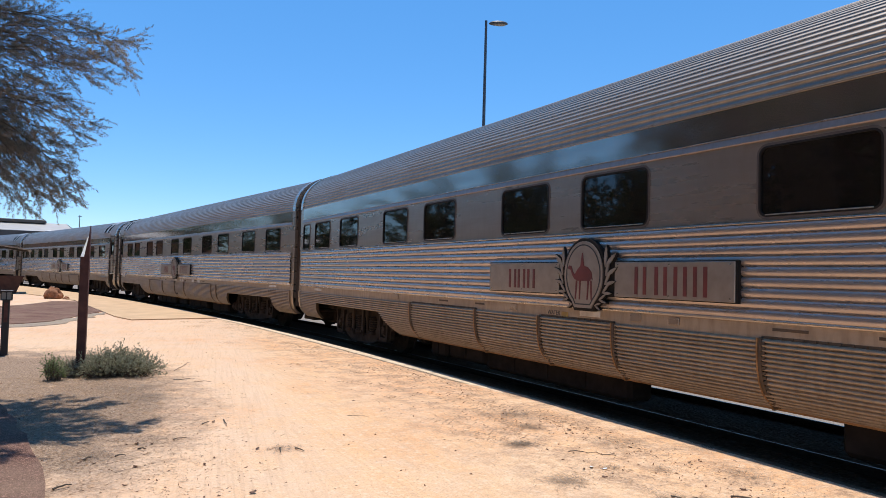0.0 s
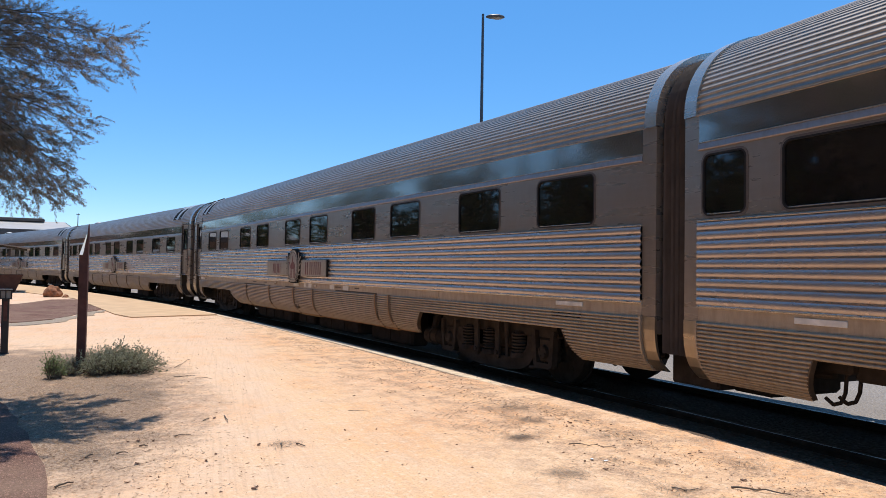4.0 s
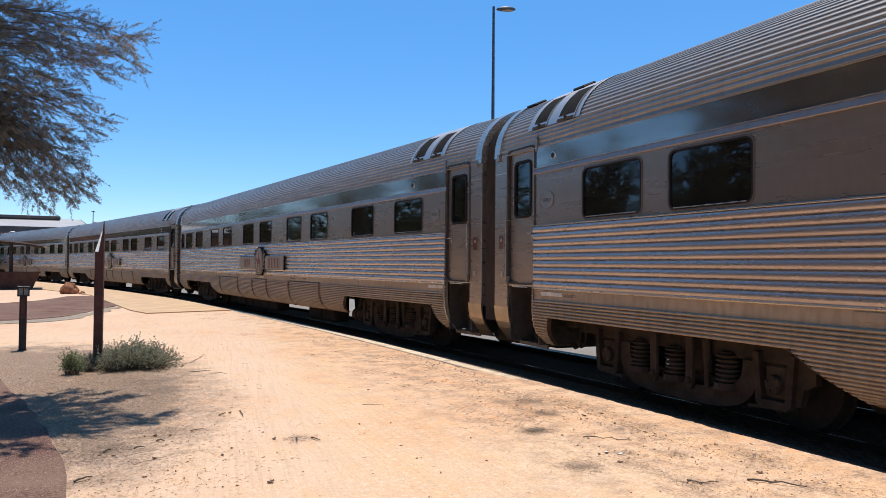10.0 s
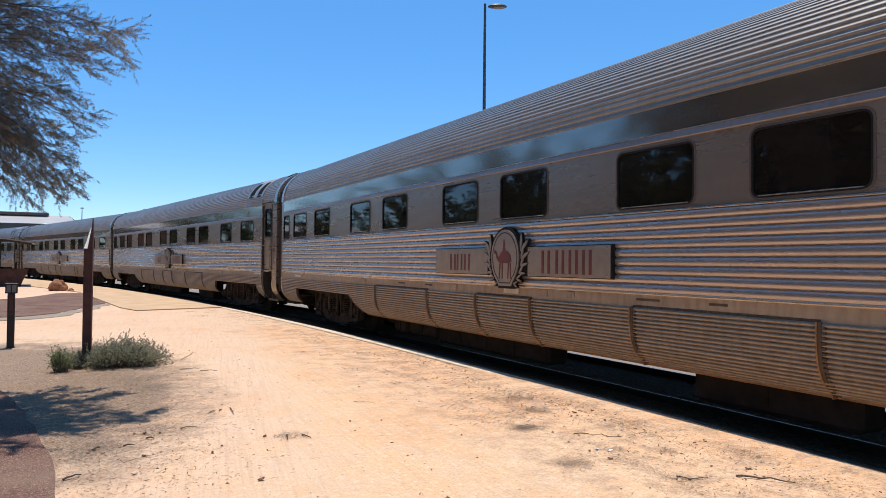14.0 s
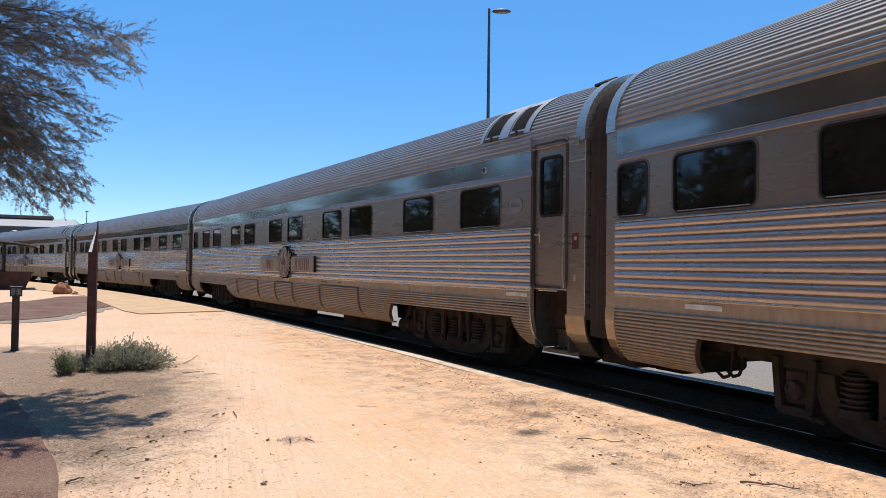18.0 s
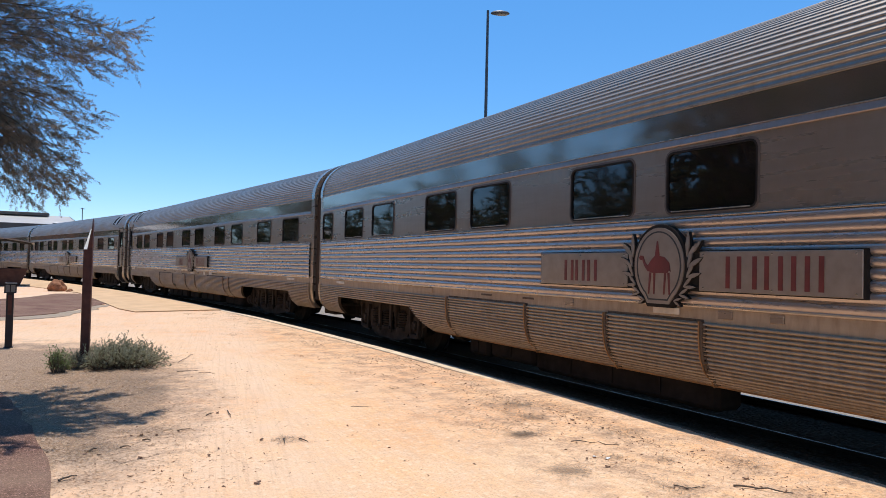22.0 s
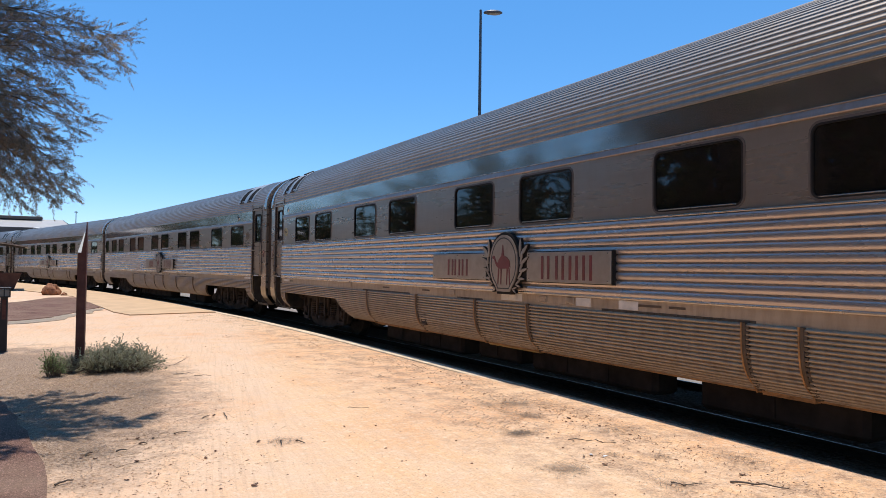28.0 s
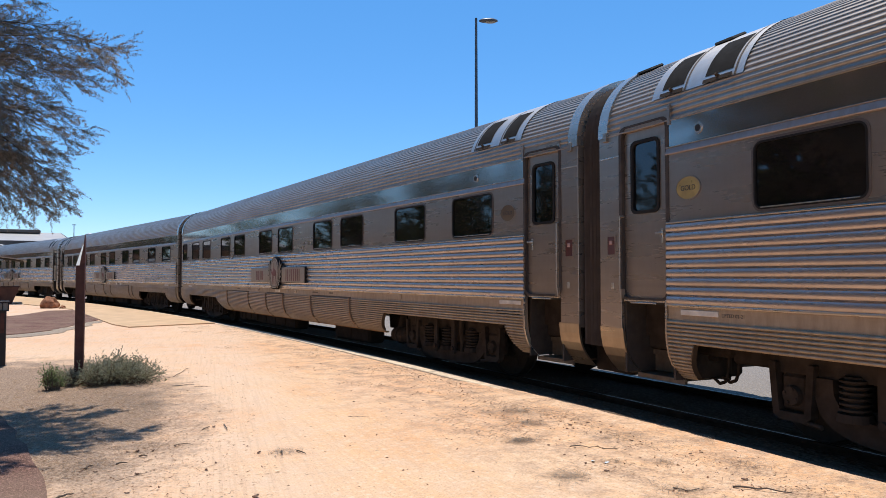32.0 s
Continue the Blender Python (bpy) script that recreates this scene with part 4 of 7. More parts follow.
def build_doorway(coach, e, d0, d1, badge):
    """The entrance at one end: post, leaf with its window, handrail, open step well, kick panel, badge and roof grilles."""
    X = lambda u: e * u
    def bx(bm, a, b, *r):
        box(bm, min(X(a), X(b)), max(X(a), X(b)), *r)
    bm = bmesh.new()
    bx(bm, d1 + 0.03, END, HALF - 0.05, HALF, 0.98, 3.25, 0.006)
    bx(bm, d0 - 0.03, d1 + 0.03, HALF - 0.05, HALF, 3.27, 3.36)
    post = part("vestibule_panel", bm, M_PANEL, coach, "plain brushed steel panel beside the door")
    bm = bmesh.new()
    bx(bm, d1 + 0.05, END - 0.01, HALF - 0.01, HALF + 0.005, 2.985, 3.0, 0.002)
    part("panel_seam", bm, M_BRIGHT, post)
    bm = bmesh.new()
    bx(bm, END - 0.17, END - 0.1, HALF - 0.01, HALF + 0.03, 3.19, 3.3, 0.006)
    part("hoop_latch", bm, M_PANEL, post, "small steel latch box under the hoop")
    bm = bmesh.new()
    bx(bm, d1 + 0.16, d1 + 0.2, HALF - 0.005, HALF + 0.012, 1.44, 1.52, 0.004)
    part("door_release", bm, M_BRIGHT, post)
    bm = bmesh.new()
    outer = rounded(d1 - d0 + 0.1, 1.98, 0.1)
    inner = rounded(d1 - d0, 1.93, 0.09)
    cx = X((d0 + d1) / 2)
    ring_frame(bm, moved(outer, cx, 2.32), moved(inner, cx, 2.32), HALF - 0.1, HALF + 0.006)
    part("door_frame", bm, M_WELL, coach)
    bm = bmesh.new()
    w, h, zc = 0.44, 0.80, 2.71
    full = rounded(d1 - d0 - 0.02, 1.91, 0.085)
    hole = moved(rounded(w, h, 0.07), 0, zc - 2.3)
    ring_frame(bm, moved(full, cx, 2.3), moved(hole, cx, 2.3), HALF - 0.07, HALF - 0.035)
    door = part("door", bm, M_PANEL, coach, "brushed steel entrance door with a tall window")
    bm = bmesh.new()
    ring_frame(bm, moved(rounded(w + 0.03, h + 0.03, 0.08), cx, zc), moved(rounded(w - 0.04, h - 0.04, 0.06), cx, zc), HALF - 0.05, HALF - 0.02)
    part("window_seal", bm, M_RUBBER, door)
    bm = bmesh.new()
    slab(bm, moved(rounded(w - 0.02, h - 0.02, 0.06), cx, zc), HALF - 0.06, HALF - 0.045)
    part("pane", bm, M_GLASS, door)
    bm = bmesh.new()
    hx = X(d0 + 0.1)
    rod(bm, (hx, HALF - 0.03, 2.06), (hx, HALF + 0.02, 2.06), 0.014)
    box(bm, hx - 0.06, hx + 0.05, HALF + 0.012, HALF + 0.03, 2.048, 2.072, 0.005)
    box(bm, hx - 0.018, hx + 0.018, HALF - 0.036, HALF - 0.026, 1.95, 2.11, 0.004)
    part("door_handle", bm, M_BRIGHT, door, "small bright lever handle")
    bm = bmesh.new()
    rx = X(d1 + 0.0)
    rod(bm, (rx, HALF + 0.045, 1.42), (rx, HALF + 0.045, 2.28), 0.014)
    for z in (1.42, 2.28):
        rod(bm, (rx, HALF - 0.02, z), (rx, HALF + 0.045, z), 0.014)
    box(bm, rx - 0.025, rx + 0.025, HALF - 0.01, HALF + 0.05, 1.34, 1.45, 0.006)
    part("handrail", bm, M_PANEL, coach, "vertical steel handrail")
    # marker lamp in its recess
    lx = X(d1 + 0.2)
    bm = bmesh.new()
    ring_frame(bm, moved(rounded(0.17, 0.25, 0.01), lx, 1.955), moved(rounded(0.13, 0.21, 0.008), lx, 1.955), HALF - 0.005, HALF + 0.008)
    lamp = part("marker_lamp", bm, M_PANEL, coach, "recessed side marker lamp")
    bm = bmesh.new()
    box(bm, lx - 0.065, lx + 0.065, HALF - 0.004, HALF + 0.003, 1.85, 2.06)
    part("recess", bm, M_LAMPBACK, lamp)
    bm = bmesh.new()
    box(bm, lx - 0.024, lx + 0.024, HALF, HALF + 0.02, 1.965, 2.015, 0.006)
    part("lens", bm, M_LENS, lamp, "pale cream lens")
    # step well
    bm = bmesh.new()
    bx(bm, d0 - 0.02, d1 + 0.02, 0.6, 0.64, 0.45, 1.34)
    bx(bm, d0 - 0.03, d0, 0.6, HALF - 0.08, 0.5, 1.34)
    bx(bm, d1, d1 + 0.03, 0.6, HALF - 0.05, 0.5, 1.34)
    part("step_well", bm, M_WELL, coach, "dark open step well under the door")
    for k, z in enumerate((0.47, 0.72, 1.0)):
        bm = bmesh.new()
        bx(bm, d0, d1, 0.62, 1.24 - k * 0.2, z, z + 0.022, 0.005)
        if k:
            bx(bm, d0, d1, 1.22 - k * 0.2, 1.245 - k * 0.2, z - 0.03, z + 0.026)
            bx(bm, d0, d1, 1.2 - k * 0.2, 1.215 - k * 0.2, z - 0.22, z - 0.03)
        else:
            bx(bm, d0 - 0.02, d1 + 0.02, 1.23, 1.262, z - 0.03, z + 0.02)
        part("step", bm, M_TREAD, coach, "worn steel step")
    bm = bmesh.new()
    for z0, z1 in ((1.34, 1.0), (1.0, 0.88), (0.88, 0.76), (0.76, 0.66), (0.66, 0.59), (0.59, 0.48)):
        y0, y1 = skirt_y(z0) + 0.02, skirt_y(z1) + 0.02 - (0.03 if z1 < 0.5 else 0)
        rod(bm, (X(d0 - 0.012), y0, z0), (X(d0 - 0.012), y1, z1), 0.014, 0.014, 6)
    part("well_edge", bm, M_BRIGHT, coach, "bright curved edge of the step well")
    bm = bmesh.new()
    bx(bm, d0, d1, HALF - 0.06, HALF - 0.02, 1.31, 1.345)
    rod(bm, (X(d0 + 0.15), HALF + 0.01, 1.30), (X(d1 - 0.15), HALF + 0.01, 1.30), 0.009)
    part("door_sill", bm, M_BRIGHT, coach)
    # kick panel, curving in towards the track
    vs, fs = [], []
    pr = [(1.485, 1.0), (1.475, 0.88), (1.45, 0.76), (1.40, 0.66), (1.33, 0.57), (1.22, 0.46)]
    for y, z in pr:
        vs += [(X(d1 + 0.0), y, z), (X(END), y, z), (X(d1 + 0.0), y - 0.03, z), (X(END), y - 0.03, z)]
    for i in range(len(pr) - 1):
        a = 4 * i
        fs += [(a, a + 1, a + 5, a + 4), (a, a + 4, a + 6, a + 2), (a + 1, a + 3, a + 7, a + 5), (a + 2, a + 6, a + 7, a + 3)]
    part("kick_panel", mesh_of("kick_panel", vs, fs), M_GROUNDLIT, coach, "worn steel kick panel beside the steps, ground reflection in its golden colour")
    # oval badge
    bxc = X(10.03)
    bm = bmesh.new()
    el = [(0.165 * math.cos(a * math.pi / 14), 0.115 * math.sin(a * math.pi / 14)) for a in range(28)]
    slab(bm, moved(el, bxc, 2.5), HALF - 0.002, HALF + 0.006)
    bd = part("class_badge", bm, badge, coach, "small oval class badge")
    bm = bmesh.new()
    ring_frame(bm, moved([(x * 1.07, z * 1.08) for x, z in el], bxc, 2.5), moved(el, bxc, 2.5), HALF - 0.002, HALF + 0.009)
    part("rim", bm, M_PANEL, bd)
    lettering("GOLD", bxc, HALF + 0.007, 2.475, 0.075, bd)
    # round vent and the pale destination plate
    bm = bmesh.new()
    vx = X(9.88 if e > 0 else 9.22)
    rod(bm, (vx, HALF - 0.005, 3.09), (vx, HALF + 0.012, 3.09), 0.062, 0.055, 20)
    vent = part("round_vent", bm, M_BRIGHT, coach)
    # black disc painted as the shade in the vent's mouth
    bm = bmesh.new()
    rod(bm, (vx, HALF + 0.01, 3.09), (vx, HALF + 0.016, 3.09), 0.038, 0.036, 16)
    part("vent_mouth", bm, M_DARK, vent)
    # two dark grilles in the shoulder of the roof, on smooth bright metal
    path = [p for p in roof_path(80) if p[0] > 0.35 and p[1] > 3.5]
    def patch(a, b, grow, lo=0.0, hi=1.0):
        n = len(path)
        sel = path[int(n * lo):max(int(n * lo) + 2, int(n * hi))]
        vs, fs = [], []
        for y, z in sel:
            dy, dz = y / 1.47, (z - 3.0) / 1.25
            l = math.hypot(dy, dz)
            vs += [(X(a), y + dy / l * grow, z + dz / l * grow), (X(b), y + dy / l * grow, z + dz / l * grow)]
        for i in range(len(sel) - 1):
            fs.append((2 * i, 2 * i + 1, 2 * i + 3, 2 * i + 2) if e > 0 else (2 * i, 2 * i + 2, 2 * i + 3, 2 * i + 1))
        return vs, fs
    g0 = 9.34 if e > 0 else 9.03
    vs, fs = patch(g0, g0 + 1.26, 0.0145, 0.0, 1.0)
    pad = part("roof_hatch", mesh_of("roof_hatch", vs, fs), M_HATCH, coach, "smooth bright roof panel with two dark grilles")
    for a, b in ((g0 + 0.14, g0 + 0.5), (g0 + 0.8, g0 + 1.12)):
        vs, fs = patch(a, b, 0.018, 0.07, 0.52)
        part("grille", mesh_of("grille", vs, fs), M_GRILLE, pad, "dark mesh grille")
        vs, fs = patch(a - 0.01, b + 0.01, 0.024, 0.02, 0.07)
        part("grille_sill", mesh_of("grille_sill", vs, fs), M_IRON, pad)
        vs, fs = patch(a - 0.05, a - 0.03, 0.019, 0.02, 0.9)
        part("hatch_seam", mesh_of("hatch_seam", vs, fs), M_STRAP, pad)
        bm = bmesh.new()
        y, z = path[max(1, int(len(path) * 0.05))]
        rod(bm, (X((a + b) / 2), y + 0.01, z + 0.01), (X((a + b) / 2), y + 0.05, z + 0.03), 0.02, 0.016, 8)
        part("latch", bm, M_IRON, pad)
    for ux in (10.0, 11.25) if e > 0 else ():
        build_roof_vent(coach, X(ux))
    bm = bmesh.new()
    bx(bm, d0 - 0.08, d0 - 0.04, HALF - 0.01, HALF + 0.012, 3.2, 3.42)
    part("drip_rail", bm, M_PANEL, coach)


def build_sign(coach, cx):
    """The name board: two steel panels and an oval emblem with sprigs of leaves. Lettering as plain bars."""
    y = HALF + 0.085
    # backing painted black for the shade at the board's rim and edges
    bm = bmesh.new()
    box(bm, cx - 2.12, cx + 2.12, HALF + 0.0, y - 0.012, 1.43, 1.825)
    board = part("name_board", bm, M_RUBBER, coach, "steel name board with red lettering bars and a round emblem")
    for a, b, lo, hi in ((0.5, 2.1, 1.44, 1.815), (-2.1, -0.5, 1.44, 1.815)):
        bm = bmesh.new()
        box(bm, cx + a, cx + b, y - 0.014, y, lo, hi, 0.004)
        panel = part("board_panel", bm, M_SIGN, board, "dull grey steel panel")
        bolt = None
        for bx0 in (a + 0.05, (a + b) / 2, b - 0.05):
            for bz in (lo + 0.03, hi - 0.03):
                if bolt is None:
                    bm = bmesh.new()
                    rod(bm, (0, -0.002, 0), (0, 0.006, 0), 0.011, 0.009, 6)
                    first = part("bolt", bm, M_BRIGHT, panel)
                    bolt, ob = first.data, first
                else:
                    ob = part("bolt", bolt, None, panel)
                ob.matrix_basis = pose(cx + bx0, y, bz)
    # bars for the writing: three to the rear, four towards the front
    for group, zl, zh in (((1.52, 1.31, 1.09), 1.49, 1.735), ((-0.9, -1.19, -1.45, -1.7), 1.475, 1.765)):
        for x0 in group:
            bm = bmesh.new()
            for dx in (-0.062, 0.062):
                box(bm, cx + x0 + dx - 0.023, cx + x0 + dx + 0.023, y, y + 0.004, zl, zh)
            part("letter_bar", bm, M_RED, board)
    # the emblem: a round plate with a straight foot, a dark backing round it, and sprigs at both sides
    def oval(g):
        pts = [((0.345 + g) * math.cos(radians(a)), (0.385 + g) * math.sin(radians(a))) for a in range(-56, 237, 8)]
        return pts + [(-0.15 - g * 0.4, -0.385 - g), (0.15 + g * 0.4, -0.385 - g)]
    ex, ez = cx + 0.02, 1.675
    bm = bmesh.new()
    slab(bm, moved(oval(0.035), ex, ez), HALF + 0.02, y + 0.006)
    em = part("emblem", bm, M_RUBBER, board, "round steel emblem with a red shape and leaf sprigs")
    bm = bmesh.new()
    slab(bm, moved(oval(0.0), ex, ez), y, y + 0.02)
    part("emblem_plate", bm, M_SIGN, em, "pale grey steel plate")
    bm = bmesh.new()
    ring_frame(bm, moved(oval(-0.035), ex, ez), moved(oval(-0.05), ex, ez), y + 0.019, y + 0.0225)
    part("emblem_line", bm, M_INK, em)
    # a plain red shape: a peaked body with a bent neck on four thin bars
    bm = bmesh.new()
    body = [(0.275, 0.085), (0.25, 0.105), (0.21, 0.095), (0.18, 0.03), (0.145, 0.0), (0.1, 0.055), (0.045, 0.1), (0.02, 0.25), (0.005, 0.25), (-0.02, 0.1), (-0.09, 0.085), (-0.155, 0.03),
            (-0.175, -0.06), (-0.15, -0.045), (-0.13, -0.075), (0.08, -0.075), (0.15, -0.055), (0.2, 0.0), (0.225, 0.055), (0.265, 0.06)]
    slab(bm, moved(body, ex, ez), y + 0.019, y + 0.024)
    for lx, fx in ((0.11, 0.13), (0.05, 0.055), (-0.1, -0.085), (-0.145, -0.16)):
        v = [bm.verts.new((ex + p, y + q, ez + r)) for q in (0.019, 0.0235) for p, r in ((lx + 0.015, -0.07), (lx - 0.015, -0.07), (fx - 0.009, -0.29), (fx + 0.009, -0.29))]
        for f in ((4, 5, 6, 7), (0, 1, 5, 4), (1, 2, 6, 5), (2, 3, 7, 6), (3, 0, 4, 7)):
            bm.faces.new([v[i] for i in f])
    part("emblem_shape", bm, M_RED, em)
    leaf_outline = ((0, 0), (0.2, 0.62), (0.5, 1.0), (0.8, 0.6), (1, 0), (0.8, -0.6), (0.5, -1.0), (0.2, -0.62))
    for e in (1, -1):
        sprig = None
        for grow, y0, y1, mat, nm in ((0.01, y - 0.03, y + 0.004, M_RUBBER, "leaf_sprig"), (0.0, y, y + 0.014, M_SIGN, "leaves")):
            bm = bmesh.new()
            for k in range(6):
                a = radians(-58 + k * 14)
                px0, pz0 = e * 0.385 * math.cos(a), 0.41 * math.sin(a)
                for tilt, ln in ((75, 0.11 + 0.026 * k), (30, 0.10 + 0.026 * k)):
                    b = a + radians(tilt)
                    dx, dz = e * math.cos(b), math.sin(b)
                    wd = 0.011 + 0.003 * k
                    pts = [(px0 + dx * ((ln + 2 * grow) * q - grow) - dz * (wd + grow) * r, pz0 + dz * ((ln + 2 * grow) * q - grow) + dx * (wd + grow) * r) for q, r in leaf_outline]
                    slab(bm, moved(pts, ex, ez), y0, y1 + 0.0004 * k + (0.0002 if tilt > 50 else 0))
            ob = part(nm, bm, mat, em if sprig is None else sprig, "sprig of cut steel leaves on a dark backing" if sprig is None else "")
            sprig = sprig or ob


M_WINFRAME = steel("stained_window_frame", (0.17, 0.13, 0.105), 0.4, 0.55, amount=0.4, metal=0.6)
# dark brown, for the step well and the door's frame
M_WELL = simple("dark_brown_well_steel", (0.05, 0.036, 0.026), 0.8, 0, 0.35, 6)
M_GUTTER = steel("drip_moulding_steel", (0.36, 0.29, 0.255), 0.32, 0.45, amount=0.45, metal=0.7)
M_STRAP = simple("rusty_strap_steel", (0.085, 0.055, 0.032), 0.7, 0.1)
M_RUST_EDGE = simple("rust_stained_edge", (0.30, 0.15, 0.055), 0.8, 0.1, 0.4, 7)
M_YELLOW = simple("dull_yellow_paint", (0.32, 0.19, 0.045), 0.6)
M_WHITE_PLATE = simple("faded_pale_plate", (0.58, 0.52, 0.44), 0.6)
M_DOME = simple("pale_painted_dome", (0.62, 0.58, 0.52), 0.5)
M_LAMPBACK = simple("dark_red_recess", (0.085, 0.02, 0.015), 0.4)
M_LENS = simple("pale_cream_lens", (0.50, 0.30, 0.24), 0.2)
M_TREAD = simple("worn_step_steel", (0.13, 0.092, 0.06), 0.6, 0.2, 0.35, 9)
# worn steel with the ground's golden reflection put into its base colour
M_GROUNDLIT = steel("ground_glow_worn_steel", (0.37, 0.29, 0.205), 0.26, 0.36, (0.17, 0.11, 0.055), 0.4, 0.8)
M_INK = simple("black_paint", (0.03, 0.03, 0.03), 0.55)
M_GRILLE = simple("dark_grille_mesh", (0.016, 0.014, 0.013), 0.9, 0, 0.2, 6, 0, 0.1)
M_SIGN = simple("dull_grey_sheet_steel", (0.34, 0.285, 0.235), 0.36, 0.6, 0.12, 7)
M_RED = simple("dark_red_paint", (0.13, 0.022, 0.018), 0.45)
M_GOLD = simple("gold_badge_enamel", (0.45, 0.30, 0.10), 0.35, 0.4)
M_HATCH = steel("smooth_hatch_steel", (0.60, 0.55, 0.50), 0.36, 0.5, amount=0.15, metal=0.85)
M_SILVER = simple("silver_badge_enamel", (0.24, 0.225, 0.20), 0.4, 0.3)


def spans(firsts, w=1.1):
    return [(a - w, a) for a in firsts]


WIN_A = spans((9.2, 7.65, 5.14, 3.41, 0.93, -0.83, -3.28, -5.05, -7.44, -9.42))
WIN_B1 = [(10.69, 11.24)] + spans((10.28, 8.5, 6.05, 4.28, 1.81, 0.05, -2.42, -4.2, -6.6, -8.52))
WIN_B3 = [(10.75, 11.28)] + spans((10.34, 8.58, 6.14, 4.40, 1.94, 0.21, -2.2, -3.97, -6.45, -8.49))
WIN_B4 = [(10.55, 11.27)] + spans((9.7, 8.08, 5.6, 4.02, 1.53, -0.06, -2.53, -4.1, -6.57, -8.55))
S_B = (4.68, 2.43, 0.83, -0.57, -2.47, -4.65)
S_A = (4.22, 2.05, 0.12, -1.2, -4.54, -5.11)

coaches = {}
LABEL = "stainless steel railway coach with fluted sides and dark windows"
coaches[1] = build_coach("railway_coach", WIN_B1, -1, -0.14, S_B, M_SILVER, LABEL)
coaches[2] = build_coach("railway_coach", WIN_A, 1, 0.0, S_A, M_SILVER, LABEL)
coaches[3] = build_coach("railway_coach", WIN_B3, -1, -0.08, S_B, M_SILVER, LABEL)
coaches[4] = build_coach("railway_coach", WIN_B4, -1, -0.08, S_B, M_SILVER, LABEL)
coaches[5] = build_coach("railway_coach", WIN_A, 1, -0.62, [q + 0.12 for q in S_A], M_GOLD, LABEL)
build_roof_vent(coaches[4], -11.25)
for k in (2, 5):
    lettering("LIFTED 02-21", 9.47, HALF + 0.003, 1.2, 0.05, coaches[k])


def build_skirt_frame(coach, x0, x1, ox):
    """A framed skirt panel with a dull yellow foot and a square opening."""
    bm = bmesh.new()
    box(bm, x0 + 0.03, x1 - 0.03, 1.21, 1.29, 0.49, 0.53, 0.006)
    fr = part("panel_foot", bm, M_YELLOW, coach, "dull yellow foot of the framed skirt panel")
    y = skirt_y(0.74) + 0.012
    bm = bmesh.new()
    ring_frame(bm, moved(rounded(0.17, 0.19, 0.01), ox, 0.74), moved(rounded(0.12, 0.14, 0.008), ox, 0.74), y - 0.05, y + 0.012)
    part("opening_frame", bm, M_STRAP, fr)
    # black block, painted as the shaded depth of the opening
    bm = bmesh.new()
    box(bm, ox - 0.065, ox + 0.065, y - 0.04, y + 0.002, 0.67, 0.81)
    part("opening", bm, M_DARK, fr, "small near-black block painted as a shaded opening")
    for px0, w in ((x1 - 0.9, 0.5), (x1 - 2.4, 0.26), (x1 - 3.15, 0.3)):
        bm = bmesh.new()
        box(bm, px0 - w / 2, px0 + w / 2, HALF, HALF + 0.008, 1.17, 1.27, 0.003)
        part("pale_plate", bm, M_WHITE_PLATE, coach)


for k in (2, 5):
    build_skirt_frame(coaches[k], -1.2 if k == 2 else -1.08, 0.12 if k == 2 else 0.24, -0.05 if k == 2 else 2.0)
    for a, b in ((-5.08, -4.56),) if k == 2 else ((2.2, 4.3), (-4.96, -4.44)):
        bm = bmesh.new()
        box(bm, a, b, 1.21, 1.295, 0.49, 0.53, 0.006)
        part("panel_foot", bm, M_RUST_EDGE, coaches[k], "rusty rail of the narrow skirt panel")
lettering("WATER", 0.56, HALF + 0.003, 1.175, 0.075, coaches[1])
bm = bmesh.new()
box(bm, 0.27, 0.40, HALF, HALF + 0.006, 1.16, 1.22, 0.002)
part("yellow_mark", bm, M_YELLOW, coaches[1], "small yellow mark beside the filler")
coaches[6] = build_coach("railway_coach", WIN_B4, -1, -0.08, S_B, simple("tarnished_bronze_badge", (0.15, 0.095, 0.045), 0.4, 0.4), LABEL)


# ---- plants ----
def leafy(name, a, b, c, rough=0.65):
    k = Mat(name, a, rough, 0, 0.3)
    g = k.t.nodes.new("ShaderNodeNewGeometry")
    k.to("Base Color", k.ramp(g.outputs["Random Per Island"], [(0.0, a), (0.55, b), (1.0, c)]))
    k.b.inputs["Subsurface Weight"].default_value = 0.0
    tr = k.t.nodes.new("ShaderNodeBsdfTranslucent")
    tr.inputs[0].default_value = (*[min(1, x * 1.6) for x in b], 1)
    mx = k.t.nodes.new("ShaderNodeMixShader")
    mx.inputs[0].default_value = 0.4
    out = k.t.nodes["Material Output"]
    k.link(k.b.outputs[0], mx.inputs[1])
    k.link(tr.outputs[0], mx.inputs[2])
    k.link(mx.outputs[0], out.inputs[0])
    return k.m


def bark():
    k = Mat("rough_grey_brown_bark", (0.12, 0.085, 0.06), 0.9)
    n = k.noise(9, 6, 0.65, (1, 1, 0.25))
    k.to("Base Color", k.ramp(n, [(0.3, (0.06, 0.042, 0.03)), (0.7, (0.19, 0.14, 0.10))]))
    k.bump(n, 0.7, 0.03)
    return k.m


M_BARK = bark()
M_NEEDLE = leafy("grey_olive_needles", (0.15, 0.122, 0.086), (0.27, 0.218, 0.152), (0.41, 0.325, 0.23))
M_LEAF = leafy("dusty_green_leaves", (0.035, 0.05, 0.02), (0.07, 0.085, 0.035), (0.12, 0.12, 0.05))
M_SALT = leafy("silvery_saltbush_leaves", (0.13, 0.13, 0.08), (0.23, 0.225, 0.15), (0.36, 0.33, 0.24))
